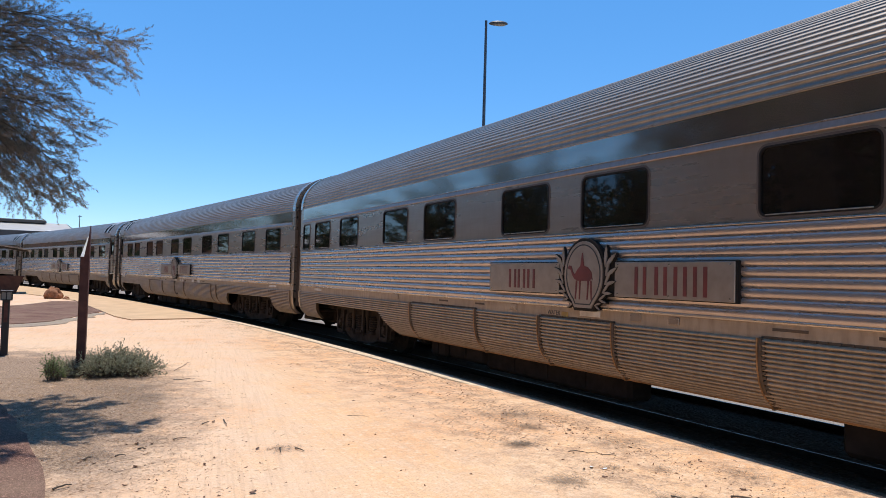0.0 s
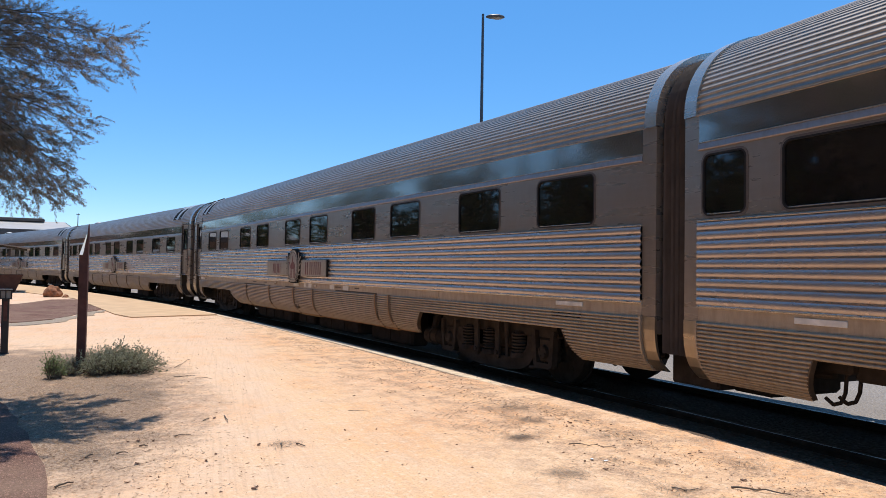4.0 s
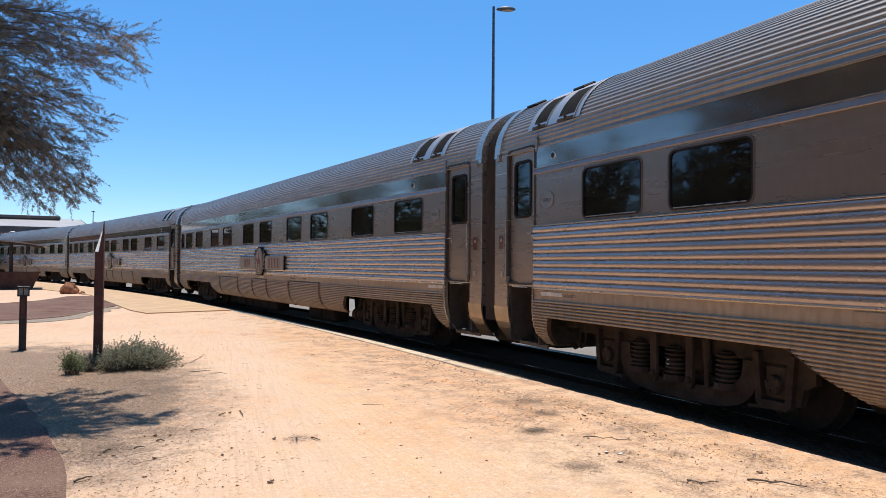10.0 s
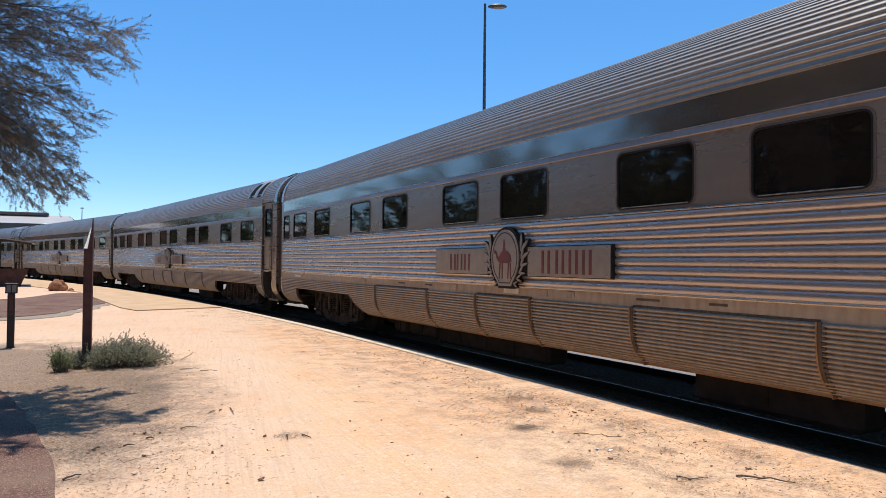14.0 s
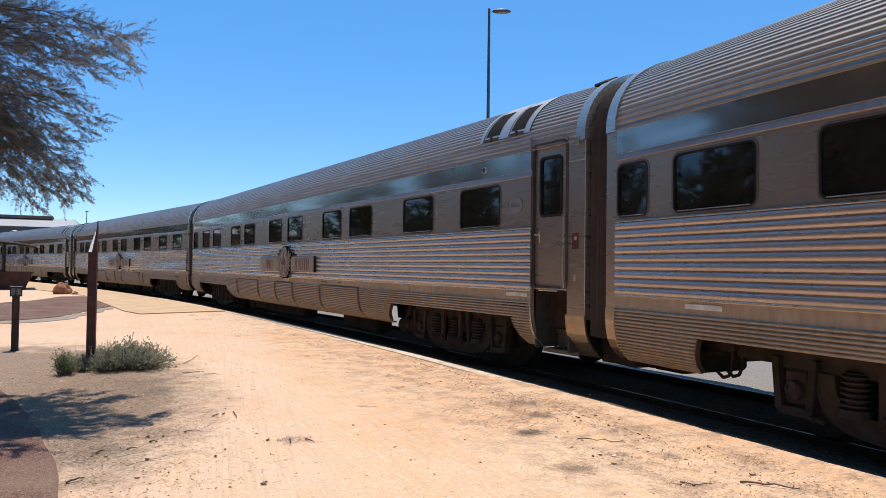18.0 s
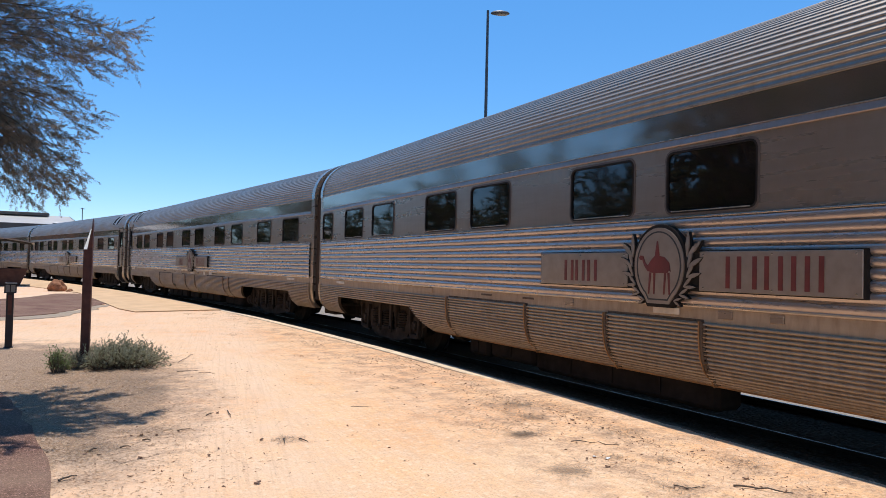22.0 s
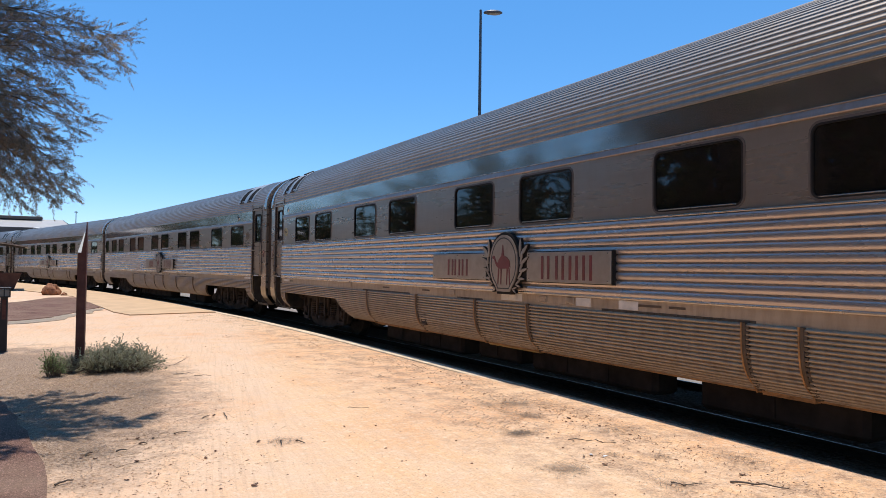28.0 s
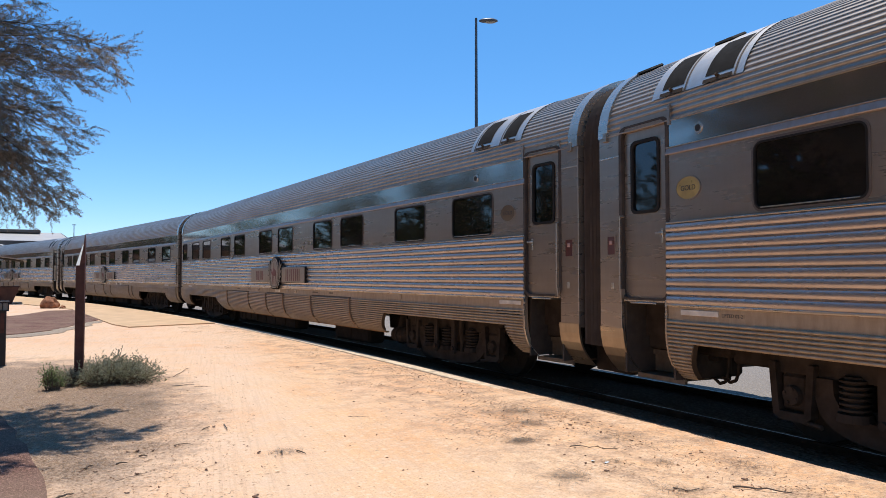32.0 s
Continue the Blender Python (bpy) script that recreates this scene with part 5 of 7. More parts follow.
M_WEED = leafy("fresh_green_weed", (0.085, 0.115, 0.045), (0.15, 0.18, 0.08), (0.25, 0.26, 0.14))
M_STRAW = leafy("dry_grey_grass", (0.11, 0.088, 0.07), (0.26, 0.21, 0.165), (0.50, 0.42, 0.335))


def tube(vs, fs, path, radii, seg=6):
    """Adds a tapered tube along a path to a list of vertices and faces."""
    base = len(vs)
    for i, p in enumerate(path):
        d = (path[min(i + 1, len(path) - 1)] - path[max(i - 1, 0)]).normalized()
        u = d.orthogonal().normalized()
        v = d.cross(u)
        for k in range(seg):
            a = 2 * math.pi * k / seg
            vs.append(p + (u * math.cos(a) + v * math.sin(a)) * radii[i])
    for i in range(len(path) - 1):
        for k in range(seg):
            a, b = base + i * seg + k, base + i * seg + (k + 1) % seg
            fs.append((a, b, b + seg, a + seg))


def bent(a, b, sag, rng, n=8, wob=0.06):
    """A curved path from a to b that sags by that much in its middle and wobbles."""
    out = []
    for i in range(n + 1):
        t = i / n
        p = a.lerp(b, t) + Vector((0, 0, -sag * math.sin(math.pi * t)))
        if 0 < i < n:
            p += Vector((rng.uniform(-wob, wob), rng.uniform(-wob, wob), rng.uniform(-wob, wob)))
        out.append(p)
    return out


def sprays(vs, fs, path, rng, gap, twig, needle, width, count, start=0.2, droop=0.35, tubes=None):
    """Twigs with narrow leaves all along a branch."""
    length = sum((path[i + 1] - path[i]).length for i in range(len(path) - 1))
    n = max(3, int(length / gap))
    for j in range(n):
        t = start + (1 - start) * (j + rng.random()) / n
        f = t * (len(path) - 1)
        i = min(int(f), len(path) - 2)
        p = path[i].lerp(path[i + 1], f - i)
        d = (path[i + 1] - path[i]).normalized()
        side = Vector((rng.gauss(0, 1), rng.gauss(0, 1), rng.gauss(0, 0.8)))
        side = (side - d * side.dot(d)).normalized()
        td = (d * rng.uniform(0.5, 1.1) + side * rng.uniform(0.5, 1.0) + Vector((0, 0, -droop * rng.random()))).normalized()
        ln = twig * rng.uniform(0.5, 1.25) * (0.85 + 0.2 * t)
        if tubes is not None:
            tube(tubes[0], tubes[1], [p, p + td * ln * 0.6, p + td * ln], [0.004, 0.003, 0.0015], 3)
        for _ in range(count):
            q = p + td * ln * rng.random() ** 0.7
            nd = (td * rng.uniform(0.4, 1.0) + Vector((rng.gauss(0, 0.6), rng.gauss(0, 0.6), rng.gauss(0, 0.6) - droop))).normalized()
            w = nd.cross(Vector((rng.gauss(0, 1), rng.gauss(0, 1), rng.gauss(0, 1)))).normalized() * width * rng.uniform(0.7, 1.3)
            l = needle * rng.uniform(0.6, 1.3)
            b = len(vs)
            m = q + nd * l * 0.45
            vs.extend((q, m + w, q + nd * l, m - w))
            fs.append((b, b + 1, b + 2, b + 3))


def from_view(az, slope, dist):
    """The place at that bearing and slope from the eye, dist metres off on the ground."""
    a = radians(az)
    return Vector((math.sin(a) * dist, math.cos(a) * dist, EYE_Z + slope * dist))


def plume(vs, fs, p, d, rng, length, needle, width, count):
    """A feathery shoot: fine needles all along a thin axis, shorter towards its tip."""
    side = d.orthogonal().normalized()
    up = d.cross(side)
    for k in range(count):
        t = rng.random() ** 0.8
        a = rng.uniform(0, 6.283)
        q = p + d * (length * t)
        nd = (d * rng.uniform(0.55, 1.1) + (side * math.cos(a) + up * math.sin(a)) * rng.uniform(0.4, 1.2)).normalized()
        w = nd.cross(Vector((rng.gauss(0, 1), rng.gauss(0, 1), rng.gauss(0, 1)))).normalized() * width * rng.uniform(0.6, 1.3)
        l = needle * rng.uniform(0.6, 1.3) * (1.15 - 0.5 * t)
        b = len(vs)
        m = q + nd * l * 0.4
        vs.extend((q, m + w, q + nd * l, m - w))
        fs.append((b, b + 1, b + 2, b + 3))


def feathered_limb(wood, leaf, path, rng, reach, start, thick, needle, width, count, step=0.085):
    """A limb with side shoots on both hands, each set with plumes of needles."""
    n = len(path) - 1
    length = sum((path[i + 1] - path[i]).length for i in range(n))
    tube(wood[0], wood[1], path, [thick * (1 - 0.88 * i / n) for i in range(n + 1)], 5)
    shoots = max(6, int(length * (1 - start) / step))
    for j in range(shoots):
        t = start + (1 - start) * (j + rng.random()) / shoots
        f = t * n
        i = min(int(f), n - 1)
        p = path[i].lerp(path[i + 1], f - i)
        d = (path[i + 1] - path[i]).normalized()
        side = Vector((rng.gauss(0, 1), rng.gauss(0, 1), rng.gauss(0, 0.75)))
        side = (side - d * side.dot(d)).normalized()
        sd_ = (d * rng.uniform(0.7, 1.2) + side * rng.uniform(0.35, 0.8) + Vector((0, 0, rng.uniform(-0.2, 0.12)))).normalized()
        ln = reach * rng.uniform(0.55, 1.1) * (1.0 - 0.45 * t)
        bend_ = Vector((rng.gauss(0, 0.1), rng.gauss(0, 0.1), rng.gauss(0, 0.1) - 0.03))
        pts = [p, p + sd_ * ln * 0.5, p + (sd_ + bend_) * ln]
        tube(wood[0], wood[1], pts, [thick * 0.28, thick * 0.18, thick * 0.08], 3)
        m = max(2, int(ln / 0.055))
        for k in range(m):
            u = 0.12 + 0.88 * (k + rng.random()) / m
            q = pts[0].lerp(pts[1], u * 2) if u < 0.5 else pts[1].lerp(pts[2], u * 2 - 1)
            pd = (sd_ * rng.uniform(0.7, 1.2) + Vector((rng.gauss(0, 0.42), rng.gauss(0, 0.42), rng.gauss(0, 0.34)))).normalized()
            plume(leaf[0], leaf[1], q, pd, rng, rng.uniform(0.09, 0.20), needle, width, count)
    d = (path[n] - path[n - 1]).normalized()
    for k in range(7):
        pd = (d + Vector((rng.gauss(0, 0.3), rng.gauss(0, 0.3), rng.gauss(0, 0.25)))).normalized()
        plume(leaf[0], leaf[1], path[n] - d * 0.12 * rng.random(), pd, rng, 0.16, needle, width, count)


def build_near_tree():
    """A needle-leaved desert tree beside the path; its limbs fan out over the path."""
    rng = random.Random(11)
    root = new("desert_oak_tree")
    base = Vector((-3.0, 9.0, 0))
    fork = Vector((-2.0, 8.5, 3.2))
    top = Vector((-1.9, 8.4, 5.2))
    vs, fs = [], []
    tube(vs, fs, bent(base, fork, 0.0, rng, 6, 0.05), [0.19, 0.17, 0.155, 0.145, 0.14, 0.13, 0.125], 10)
    tube(vs, fs, bent(fork, top, 0.0, rng, 5, 0.05), [0.125, 0.11, 0.09, 0.08, 0.07, 0.06], 8)
    leaf, wood = ([], []), ([], [])
    # bearing and slope of the limbs' tips, and their distance
    tips = [(2.75, 0.286, 8.2), (2.0, 0.268, 7.6), (2.55, 0.247, 8.4), (1.2, 0.279, 8.8), (0.9, 0.24, 7.8), (-0.2, 0.262, 8.1), (0.3, 0.232, 8.6), (-1.5, 0.245, 7.8), (-2.6, 0.262, 8.4),
            (-0.5, 0.195, 8.1), (0.9, 0.174, 7.7), (0.1, 0.160, 8.6), (-1.2, 0.178, 7.6), (-0.7, 0.142, 8.0), (-2.0, 0.205, 8.5), (-2.4, 0.16, 7.7),
            (-0.5, 0.116, 8.0), (-0.1, 0.096, 7.6), (-0.3, 0.082, 8.3), (-1.3, 0.1, 7.9), (-2.0, 0.124, 8.5), (-1.4, 0.074, 7.8), (-2.6, 0.082, 8.3), (-3.2, 0.07, 7.9),
            (-5.4, 0.085, 8.4), (-4.2, 0.1, 7.8), (-3.9, 0.15, 8.0), (-5.2, 0.13, 8.2), (-3.4, 0.2, 8.5), (-4.6, 0.2, 7.6), (-3.4, 0.24, 8.3), (-4.8, 0.25, 7.8),
            (-3.0, 0.327, 8.4), (-4.4, 0.318, 7.9), (-4.2, 0.285, 8.4), (-5.6, 0.3, 8.0), (-0.9, 0.09, 8.1), (-1.8, 0.088, 8.6), (-2.3, 0.1, 7.6), (-1.7, 0.145, 8.2), (-2.9, 0.125, 8.0), (-3.6, 0.105, 8.5), (-4.7, 0.11, 8.0), (-5.0, 0.16, 8.6), (-2.9, 0.18, 8.1),
            (-3.9, 0.225, 8.0), (-1.3, 0.122, 7.8), (-0.9, 0.255, 8.5), (-0.2, 0.285, 8.3),
            (-4.6, 0.085, 8.2), (-3.9, 0.078, 7.7), (-3.1, 0.092, 8.4), (-2.4, 0.08, 8.0), (-5.6, 0.1, 7.9), (-4.9, 0.135, 8.3), (-3.3, 0.14, 7.8), (-1.9, 0.16, 8.3), (-1.0, 0.2, 8.0), (-2.6, 0.22, 7.7),
            (0.8, 0.262, 8.4), (1.7, 0.285, 8.0), (-1.5, 0.225, 8.4), (-4.2, 0.18, 8.3)]
    for az, sl, di in tips:
        tip = from_view(az - (0.75 if sl > 0.22 else 1.1), sl + 0.004, di)
        src = fork if sl < 0.2 else fork.lerp(top, min(1, (sl - 0.2) / 0.25))
        path = bent(src, tip, -0.16 if sl > 0.12 else -0.26, rng, 9, 0.04)
        feathered_limb(wood, leaf, path, rng, 0.33, 0.3, 0.009, 0.031, 0.0018, 66, 0.058)
    # upper limbs, out of view: they shade the ground beside the path
    lift = Vector((sd.x, sd.y, sd.z)) / sd.z
    for gx, gy, h in ((0.22, 8.85, 4.9), (-0.05, 9.1, 5.3), (-0.35, 9.4, 5.0), (-0.6, 9.0, 5.6), (0.0, 8.6, 5.2), (-0.4, 8.55, 4.8), (0.5, 7.6, 4.9), (0.2, 7.75, 5.3), (0.28, 7.35, 5.1),
                      (-0.05, 8.0, 5.6), (-0.3, 7.6, 5.0), (-0.45, 8.1, 5.4), (-0.7, 8.4, 5.0), (-0.9, 9.3, 5.2), (-0.15, 7.1, 5.2), (-0.7, 7.5, 5.5), (-1.0, 8.0, 5.2), (-0.9, 6.9, 5.0), (-0.6, 6.6, 5.3),
                      (-1.4, 7.6, 5.2), (-1.6, 8.6, 5.6), (-1.6, 6.6, 5.2), (-2.2, 7.4, 5.4), (-2.6, 8.4, 5.2), (-2.2, 9.6, 5.5), (-1.5, 9.9, 5.4), (-3.2, 9.0, 5.4),
                      (-0.1, 8.3, 6.4), (-0.6, 8.8, 6.6), (-0.8, 7.7, 6.8), (-0.3, 7.3, 6.5), (-1.3, 7.2, 6.9), (-1.4, 9.2, 6.7), (-2.0, 8.0, 7.0), (-1.8, 10.4, 6.8), (-2.8, 7.0, 6.8), (-1.0, 6.2, 6.4)):
        tip = Vector((gx, gy, 0)) + lift * (h + 0.8)
        path = bent(top, tip, -0.12, rng, 8, 0.06)
        feathered_limb(wood, leaf, path, rng, 0.46, 0.12, 0.02, 0.07, 0.013, 17, 0.065)
    # unseen limbs added on the left to hold back blue sky light
    for i in range(26):
        tip = Vector((rng.uniform(-6.0, -1.6), rng.uniform(3.5, 12.5), rng.uniform(5.2, 8.5)))
        feathered_limb(wood, leaf, bent(top, tip, -0.2, rng, 8, 0.08), rng, 0.6, 0.15, 0.03, 0.09, 0.02, 12, 0.09)
    part("trunk", mesh_of("trunk", vs, fs, True), M_BARK, root, "rough grey-brown trunk")
    part("branchwork", mesh_of("limbs", wood[0], wood[1], True), M_BARK, root)
    tagged(part("crown", mesh_of("crown", leaf[0], leaf[1]), M_NEEDLE, root, "feathery crown of grey-olive needles"), kind="stuff")
    tagged(root, "desert tree with drooping grey-olive needle foliage beside the path", "tree")


build_near_tree()


def build_shade_tree(seed, height, spread, leaves):
    """A broad desert tree: trunk, limbs, and a crown of many small leaves in uneven clumps."""
    rng = random.Random(seed)
    root = new("shade_tree")
    vs, fs, lv, lf = [], [], [], []
    fork = Vector((rng.uniform(-0.3, 0.3), rng.uniform(-0.3, 0.3), height * 0.26))
    tube(vs, fs, bent(Vector((0, 0, -0.1)), fork, 0, rng, 5, 0.05), [0.26, 0.22, 0.2, 0.18, 0.17, 0.16], 9)
    for i in range(16):
        a = 2 * math.pi * i / 16 + rng.uniform(-0.2, 0.2)
        r = spread * rng.uniform(0.35, 1.0)
        h = height * (rng.uniform(0.30, 1.0) if r < spread * 0.7 else rng.uniform(0.28, 0.7))
        tip = Vector((math.cos(a) * r, math.sin(a) * r, h))
        path = bent(fork, tip, -0.35, rng, 7, 0.15)
        tube(vs, fs, path, [0.1 - 0.012 * k for k in range(8)], 6)
        sprays(lv, lf, path, rng, 0.2, 0.95, 0.17, 0.05, leaves, 0.25, 0.25)
    part("trunk", mesh_of("trunk", vs, fs, True), M_BARK, root)
    tagged(part("crown", mesh_of("crown", lv, lf), M_LEAF, root), kind="stuff")
    return tagged(root, "broad dusty green shade tree beyond the path", "tree", "shade trees")


trees = [build_shade_tree(3, 9.6, 4.4, 42), build_shade_tree(8, 6.8, 3.6, 36), build_shade_tree(21, 10.6, 4.8, 44)]
places = ((0, -9.8, 11.5, 20), (2, -10.5, 16.8, 75), (2, -15.5, 14.0, 310), (0, -14.0, 20.0, 130), (2, -11.5, 5.5, 150), (0, -12.5, -1.5, 260), (1, -15.5, 27.0, 120),
          (1, -17.0, 41.0, 300), (1, -19.5, 49.0, 40), (1, -15.5, 58.0, 260), (0, -24.0, 36.0, 310), (2, -27.0, 52.0, 150), (1, -22.0, 66.0, 90), (2, -16.0, -8.0, 330), (1, -19.0, 32.5, 10),
          (2, -26.5, 40.0, 220), (1, -16.0, 36.0, 70), (1, -20.5, 44.0, 190), (1, -12.5, 39.0, 25), (0, -18.0, 52.0, 85), (1, -14.0, 47.0, 205), (2, -23.5, 48.0, 340), (1, -11.5, 55.0, 110), (0, -13.5, 64.0, 15), (1, -23.5, 58.0, 280), (0, -21.5, 62.0, 20),
          (2, -24.0, 76.0, 20), (0, -31.0, 84.0, 140), (2, -27.0, 96.0, 260), (0, -38.0, 94.0, 80), (2, -34.0, 112.0, 10), (0, -46.0, 110.0, 200), (2, -30.0, 128.0, 330), (0, -44.0, 132.0, 60))
used = set()
for i, x, y, turn_deg in places:
    m = pose(x, y, 0, 0, 0, turn_deg) @ Matrix.Scale(1.55 if 8 < y < 18 else 1.35 if -3 < y < 8 else 1.0 if y < 30 else 0.62 if x > -15.5 else (1.08 if i == 1 else 0.76) if y < 56 else 0.7 if y < 68 else 0.5, 4)
    if i in used:
        copy_thing(trees[i], m)
    else:
        trees[i].matrix_basis = m
        used.add(i)


def build_bush(name, x, y, w, d, h, stems, leaves, mat, label, seed, leaf=0.03):
    rng = random.Random(seed)
    root = new(name)
    vs, fs, lv, lf = [], [], [], []
    for i in range(stems):
        bx, by = rng.uniform(-0.35, 0.35) * w, rng.uniform(-0.35, 0.35) * d
        tx, ty = bx + rng.gauss(0, 0.13) * w, by + rng.gauss(0, 0.13) * d
        edge = (1 - min(1, (2 * tx / w) ** 2) * 0.55) * (0.75 + 0.35 * noise.noise(Vector((tx * 5, ty * 5, seed))))
        tip = Vector((max(-w / 2, min(w / 2, tx)), max(-d / 2, min(d / 2, ty)), h * rng.uniform(0.45, 1.05) * edge))
        path = bent(Vector((bx * 0.75, by * 0.75, 0)), tip, 0, rng, 4, 0.02)
        tube(vs, fs, path, [0.006, 0.005, 0.004, 0.003, 0.002], 3)
        sprays(lv, lf, path, rng, 0.055, 0.12, leaf, leaf * 0.3, leaves, 0.15, 0.0)
    part("stem_mass", mesh_of("stems", vs, fs), M_BARK, root)
    tagged(part("foliage", mesh_of("foliage", lv, lf), mat, root), kind="stuff")
    root.matrix_basis = pose(x, y, 0)
    return tagged(root, label, "shrub")


build_bush("saltbush", 0.36, 11.2, 1.26, 0.95, 0.43, 380, 10, M_SALT, "low silvery grey-green saltbush at the foot of the post", 4, 0.024)
build_bush("saltbush", -0.30, 11.2, 0.5, 0.4, 0.3, 60, 6, M_SALT, "small silvery saltbush beside the post", 5, 0.024)
build_bush("weed_clump", -0.40, 10.85, 0.3, 0.24, 0.43, 40, 8, M_WEED, "small upright bright green weed", 6, 0.026)
for i, (x, y, w, h) in enumerate(((-9.2, 78, 5, 4.2), (-12.5, 74, 5, 3.6), (-7.0, 84, 5, 3.2), (-14.5, 88, 7, 5.0))):
    b = build_bush("roadside_shrub", x, y, w, w * 0.8, h, 120, 5, M_LEAF, "tall dusty green shrub behind the shelter", 30 + i, 0.26)
# out-of-view shrubs added so the near windows mirror dark leaves, not sky
for x, y, turn_deg in ((-9.5, 8.5, 40), (-10.0, 13.0, 200), (-10.5, 18.5, 110), (-9.5, 3.5, 300), (-12.0, 23.5, 75), (-14.5, 28.5, 10), (-14.5, 17.0, 160), (-14.0, 21.5, 250), (-14.5, 11.0, 15)):
    tagged(copy_thing(b, pose(x, y, 0, 0, 0, turn_deg) @ Matrix.Scale(1.2 if 12 < y < 22 else 0.9, 4)), "unseen dusty green shrub, added to darken the window reflections", "shrub")


def build_tufts(spots):
    """Matted tufts of dead grass: fine bent blades lying flat over one another."""
    rng = random.Random(60)
    vs, fs = [], []
    for x, y, w, d, blades in spots:
        for i in range(blades):
            bx, by = x + rng.gauss(0, 0.8) * w, y + rng.gauss(0, 0.8) * d
            a = rng.uniform(0, 6.283)
            l = rng.uniform(0.014, 0.06)
            wd = rng.uniform(0.0007, 0.0016)
            c, s_ = math.cos(a), math.sin(a)
            z0, z1 = rng.uniform(0.001, 0.008), rng.uniform(0.002, 0.03) if rng.random() < 0.3 else rng.uniform(0.001, 0.01)
            k = rng.uniform(-0.35, 0.35)
            mid = (bx + c * l - s_ * l * k * 0.3, by + s_ * l + c * l * k * 0.3, (z0 + z1) * 0.6)
            end = (bx + 2 * c * l - s_ * l * k * 1.2, by + 2 * s_ * l + c * l * k * 1.2, z1)
            b = len(vs)
            vs += [(bx - s_ * wd, by + c * wd, z0), (bx + s_ * wd, by - c * wd, z0), (mid[0] + s_ * wd, mid[1] - c * wd, mid[2]), (mid[0] - s_ * wd, mid[1] + c * wd, mid[2]), (end[0], end[1], end[2])]
            fs += [(b, b + 1, b + 2, b + 3), (b + 3, b + 2, b + 4)]
    tagged(part("dry_grass", mesh_of("dry_grass", vs, fs), M_STRAW, None), "matted patches of dead grey grass on the earth", "dry grass", kind="stuff")


build_tufts(((3.56, 5.65, 0.1, 0.075, 430), (3.26, 4.5, 0.12, 0.12, 380), (4.76, 4.16, 0.12, 0.14, 380), (4.05, 6.3, 0.13, 0.13, 420), (4.3, 6.9, 0.14, 0.16, 420), (4.19, 4.49, 0.06, 0.06, 90), (4.62, 6.61, 0.16, 0.3, 420), (3.84, 4.69, 0.05, 0.05, 60), (1.52, 6.18, 0.09, 0.1, 170),
             (0.64, 9.15, 0.22, 0.3, 520), (1.1, 10.5, 0.06, 0.08, 90), (0.06, 6.37, 0.16, 0.2, 320), (0.5, 9.9, 0.3, 0.25, 520), (4.5, 5.4, 0.18, 0.22, 400), (4.05, 7.0, 0.2, 0.35, 420), (3.7, 3.9, 0.1, 0.1, 160), (4.9, 5.0, 0.12, 0.3, 300), (4.7, 8.2, 0.2, 0.5, 400)))


# ---- paths and paving ----
def asphalt(name, a, b):
    k = Mat(name, a, 0.95, 0, 0.08)
    v = k.node("ShaderNodeTexVoronoi", Scale=130.0, Randomness=1.0)
    k.link(k.coords(), v.inputs["Vector"])
    sep = k.t.nodes.new("ShaderNodeSeparateColor")
    k.link(v.outputs["Color"], sep.inputs[0])
    c = k.ramp(sep.outputs[0], [(0.0, tuple(x * 0.45 for x in a)), (0.5, a), (0.85, b), (1.0, tuple(min(1, x * 1.9) for x in b))])
    k.to("Base Color", k.mix(k.span(k.noise(1.2, 4), 0, 0.4), c, (0.34, 0.24, 0.17)))
    k.bump(v.outputs["Distance"], 0.5, 0.008)
    return k.m


M_REDPATH = asphalt("red_chip_seal", (0.13, 0.067, 0.052), (0.205, 0.113, 0.09))
M_PAVING = simple("smooth_tan_concrete", (0.55, 0.37, 0.225), 0.95, 0, 0.12, 1.3, 0.15, 0.08)
M_CHIPS = gravel("loose_grey_chips", (0.46, 0.385, 0.315), (0.62, 0.46, 0.32), 34)


def sheet(name, outline, z, thick, material, label, category, rng=None, wob=0.0):
    """A thin slab over an outline, with a skirt down into the ground. wob: an uneven edge."""
    pts = []
    n = len(outline)
    for i in range(n):
        a, b = Vector(outline[i]), Vector(outline[(i + 1) % n])
        steps = max(1, int((b - a).length / 0.35)) if wob else 1
        for s in range(steps):
            p = a.lerp(b, s / steps)
            if wob:
                p += Vector((rng.uniform(-wob, wob), rng.uniform(-wob, wob)))
            pts.append(p)
    bm = bmesh.new()
    t = [bm.verts.new((p.x, p.y, z)) for p in pts]
    b = [bm.verts.new((p.x, p.y, z - thick)) for p in pts]
    bm.faces.new(t)
    for i in range(len(pts)):
        j = (i + 1) % len(pts)
        bm.faces.new((t[j], t[i], b[i], b[j]))
    bmesh.ops.triangulate(bm, faces=[f for f in bm.faces if len(f.verts) > 4])
    return tagged(part(name, bm, material, None), label, category, kind="structure")


RNG = random.Random(77)
near = [(0.0, -8.0), (-0.05, 0.0), (-0.1, 3.0), (-0.15, 4.4), (-0.2, 5.19), (-0.25, 5.64), (-0.3, 6.14), (-0.38, 6.71), (-0.48, 7.41), (-0.62, 8.11), (-0.85, 9.17), (-1.15, 10.5), (-1.6, 12.3), (-2.2, 15), (-2.9, 18.2)]
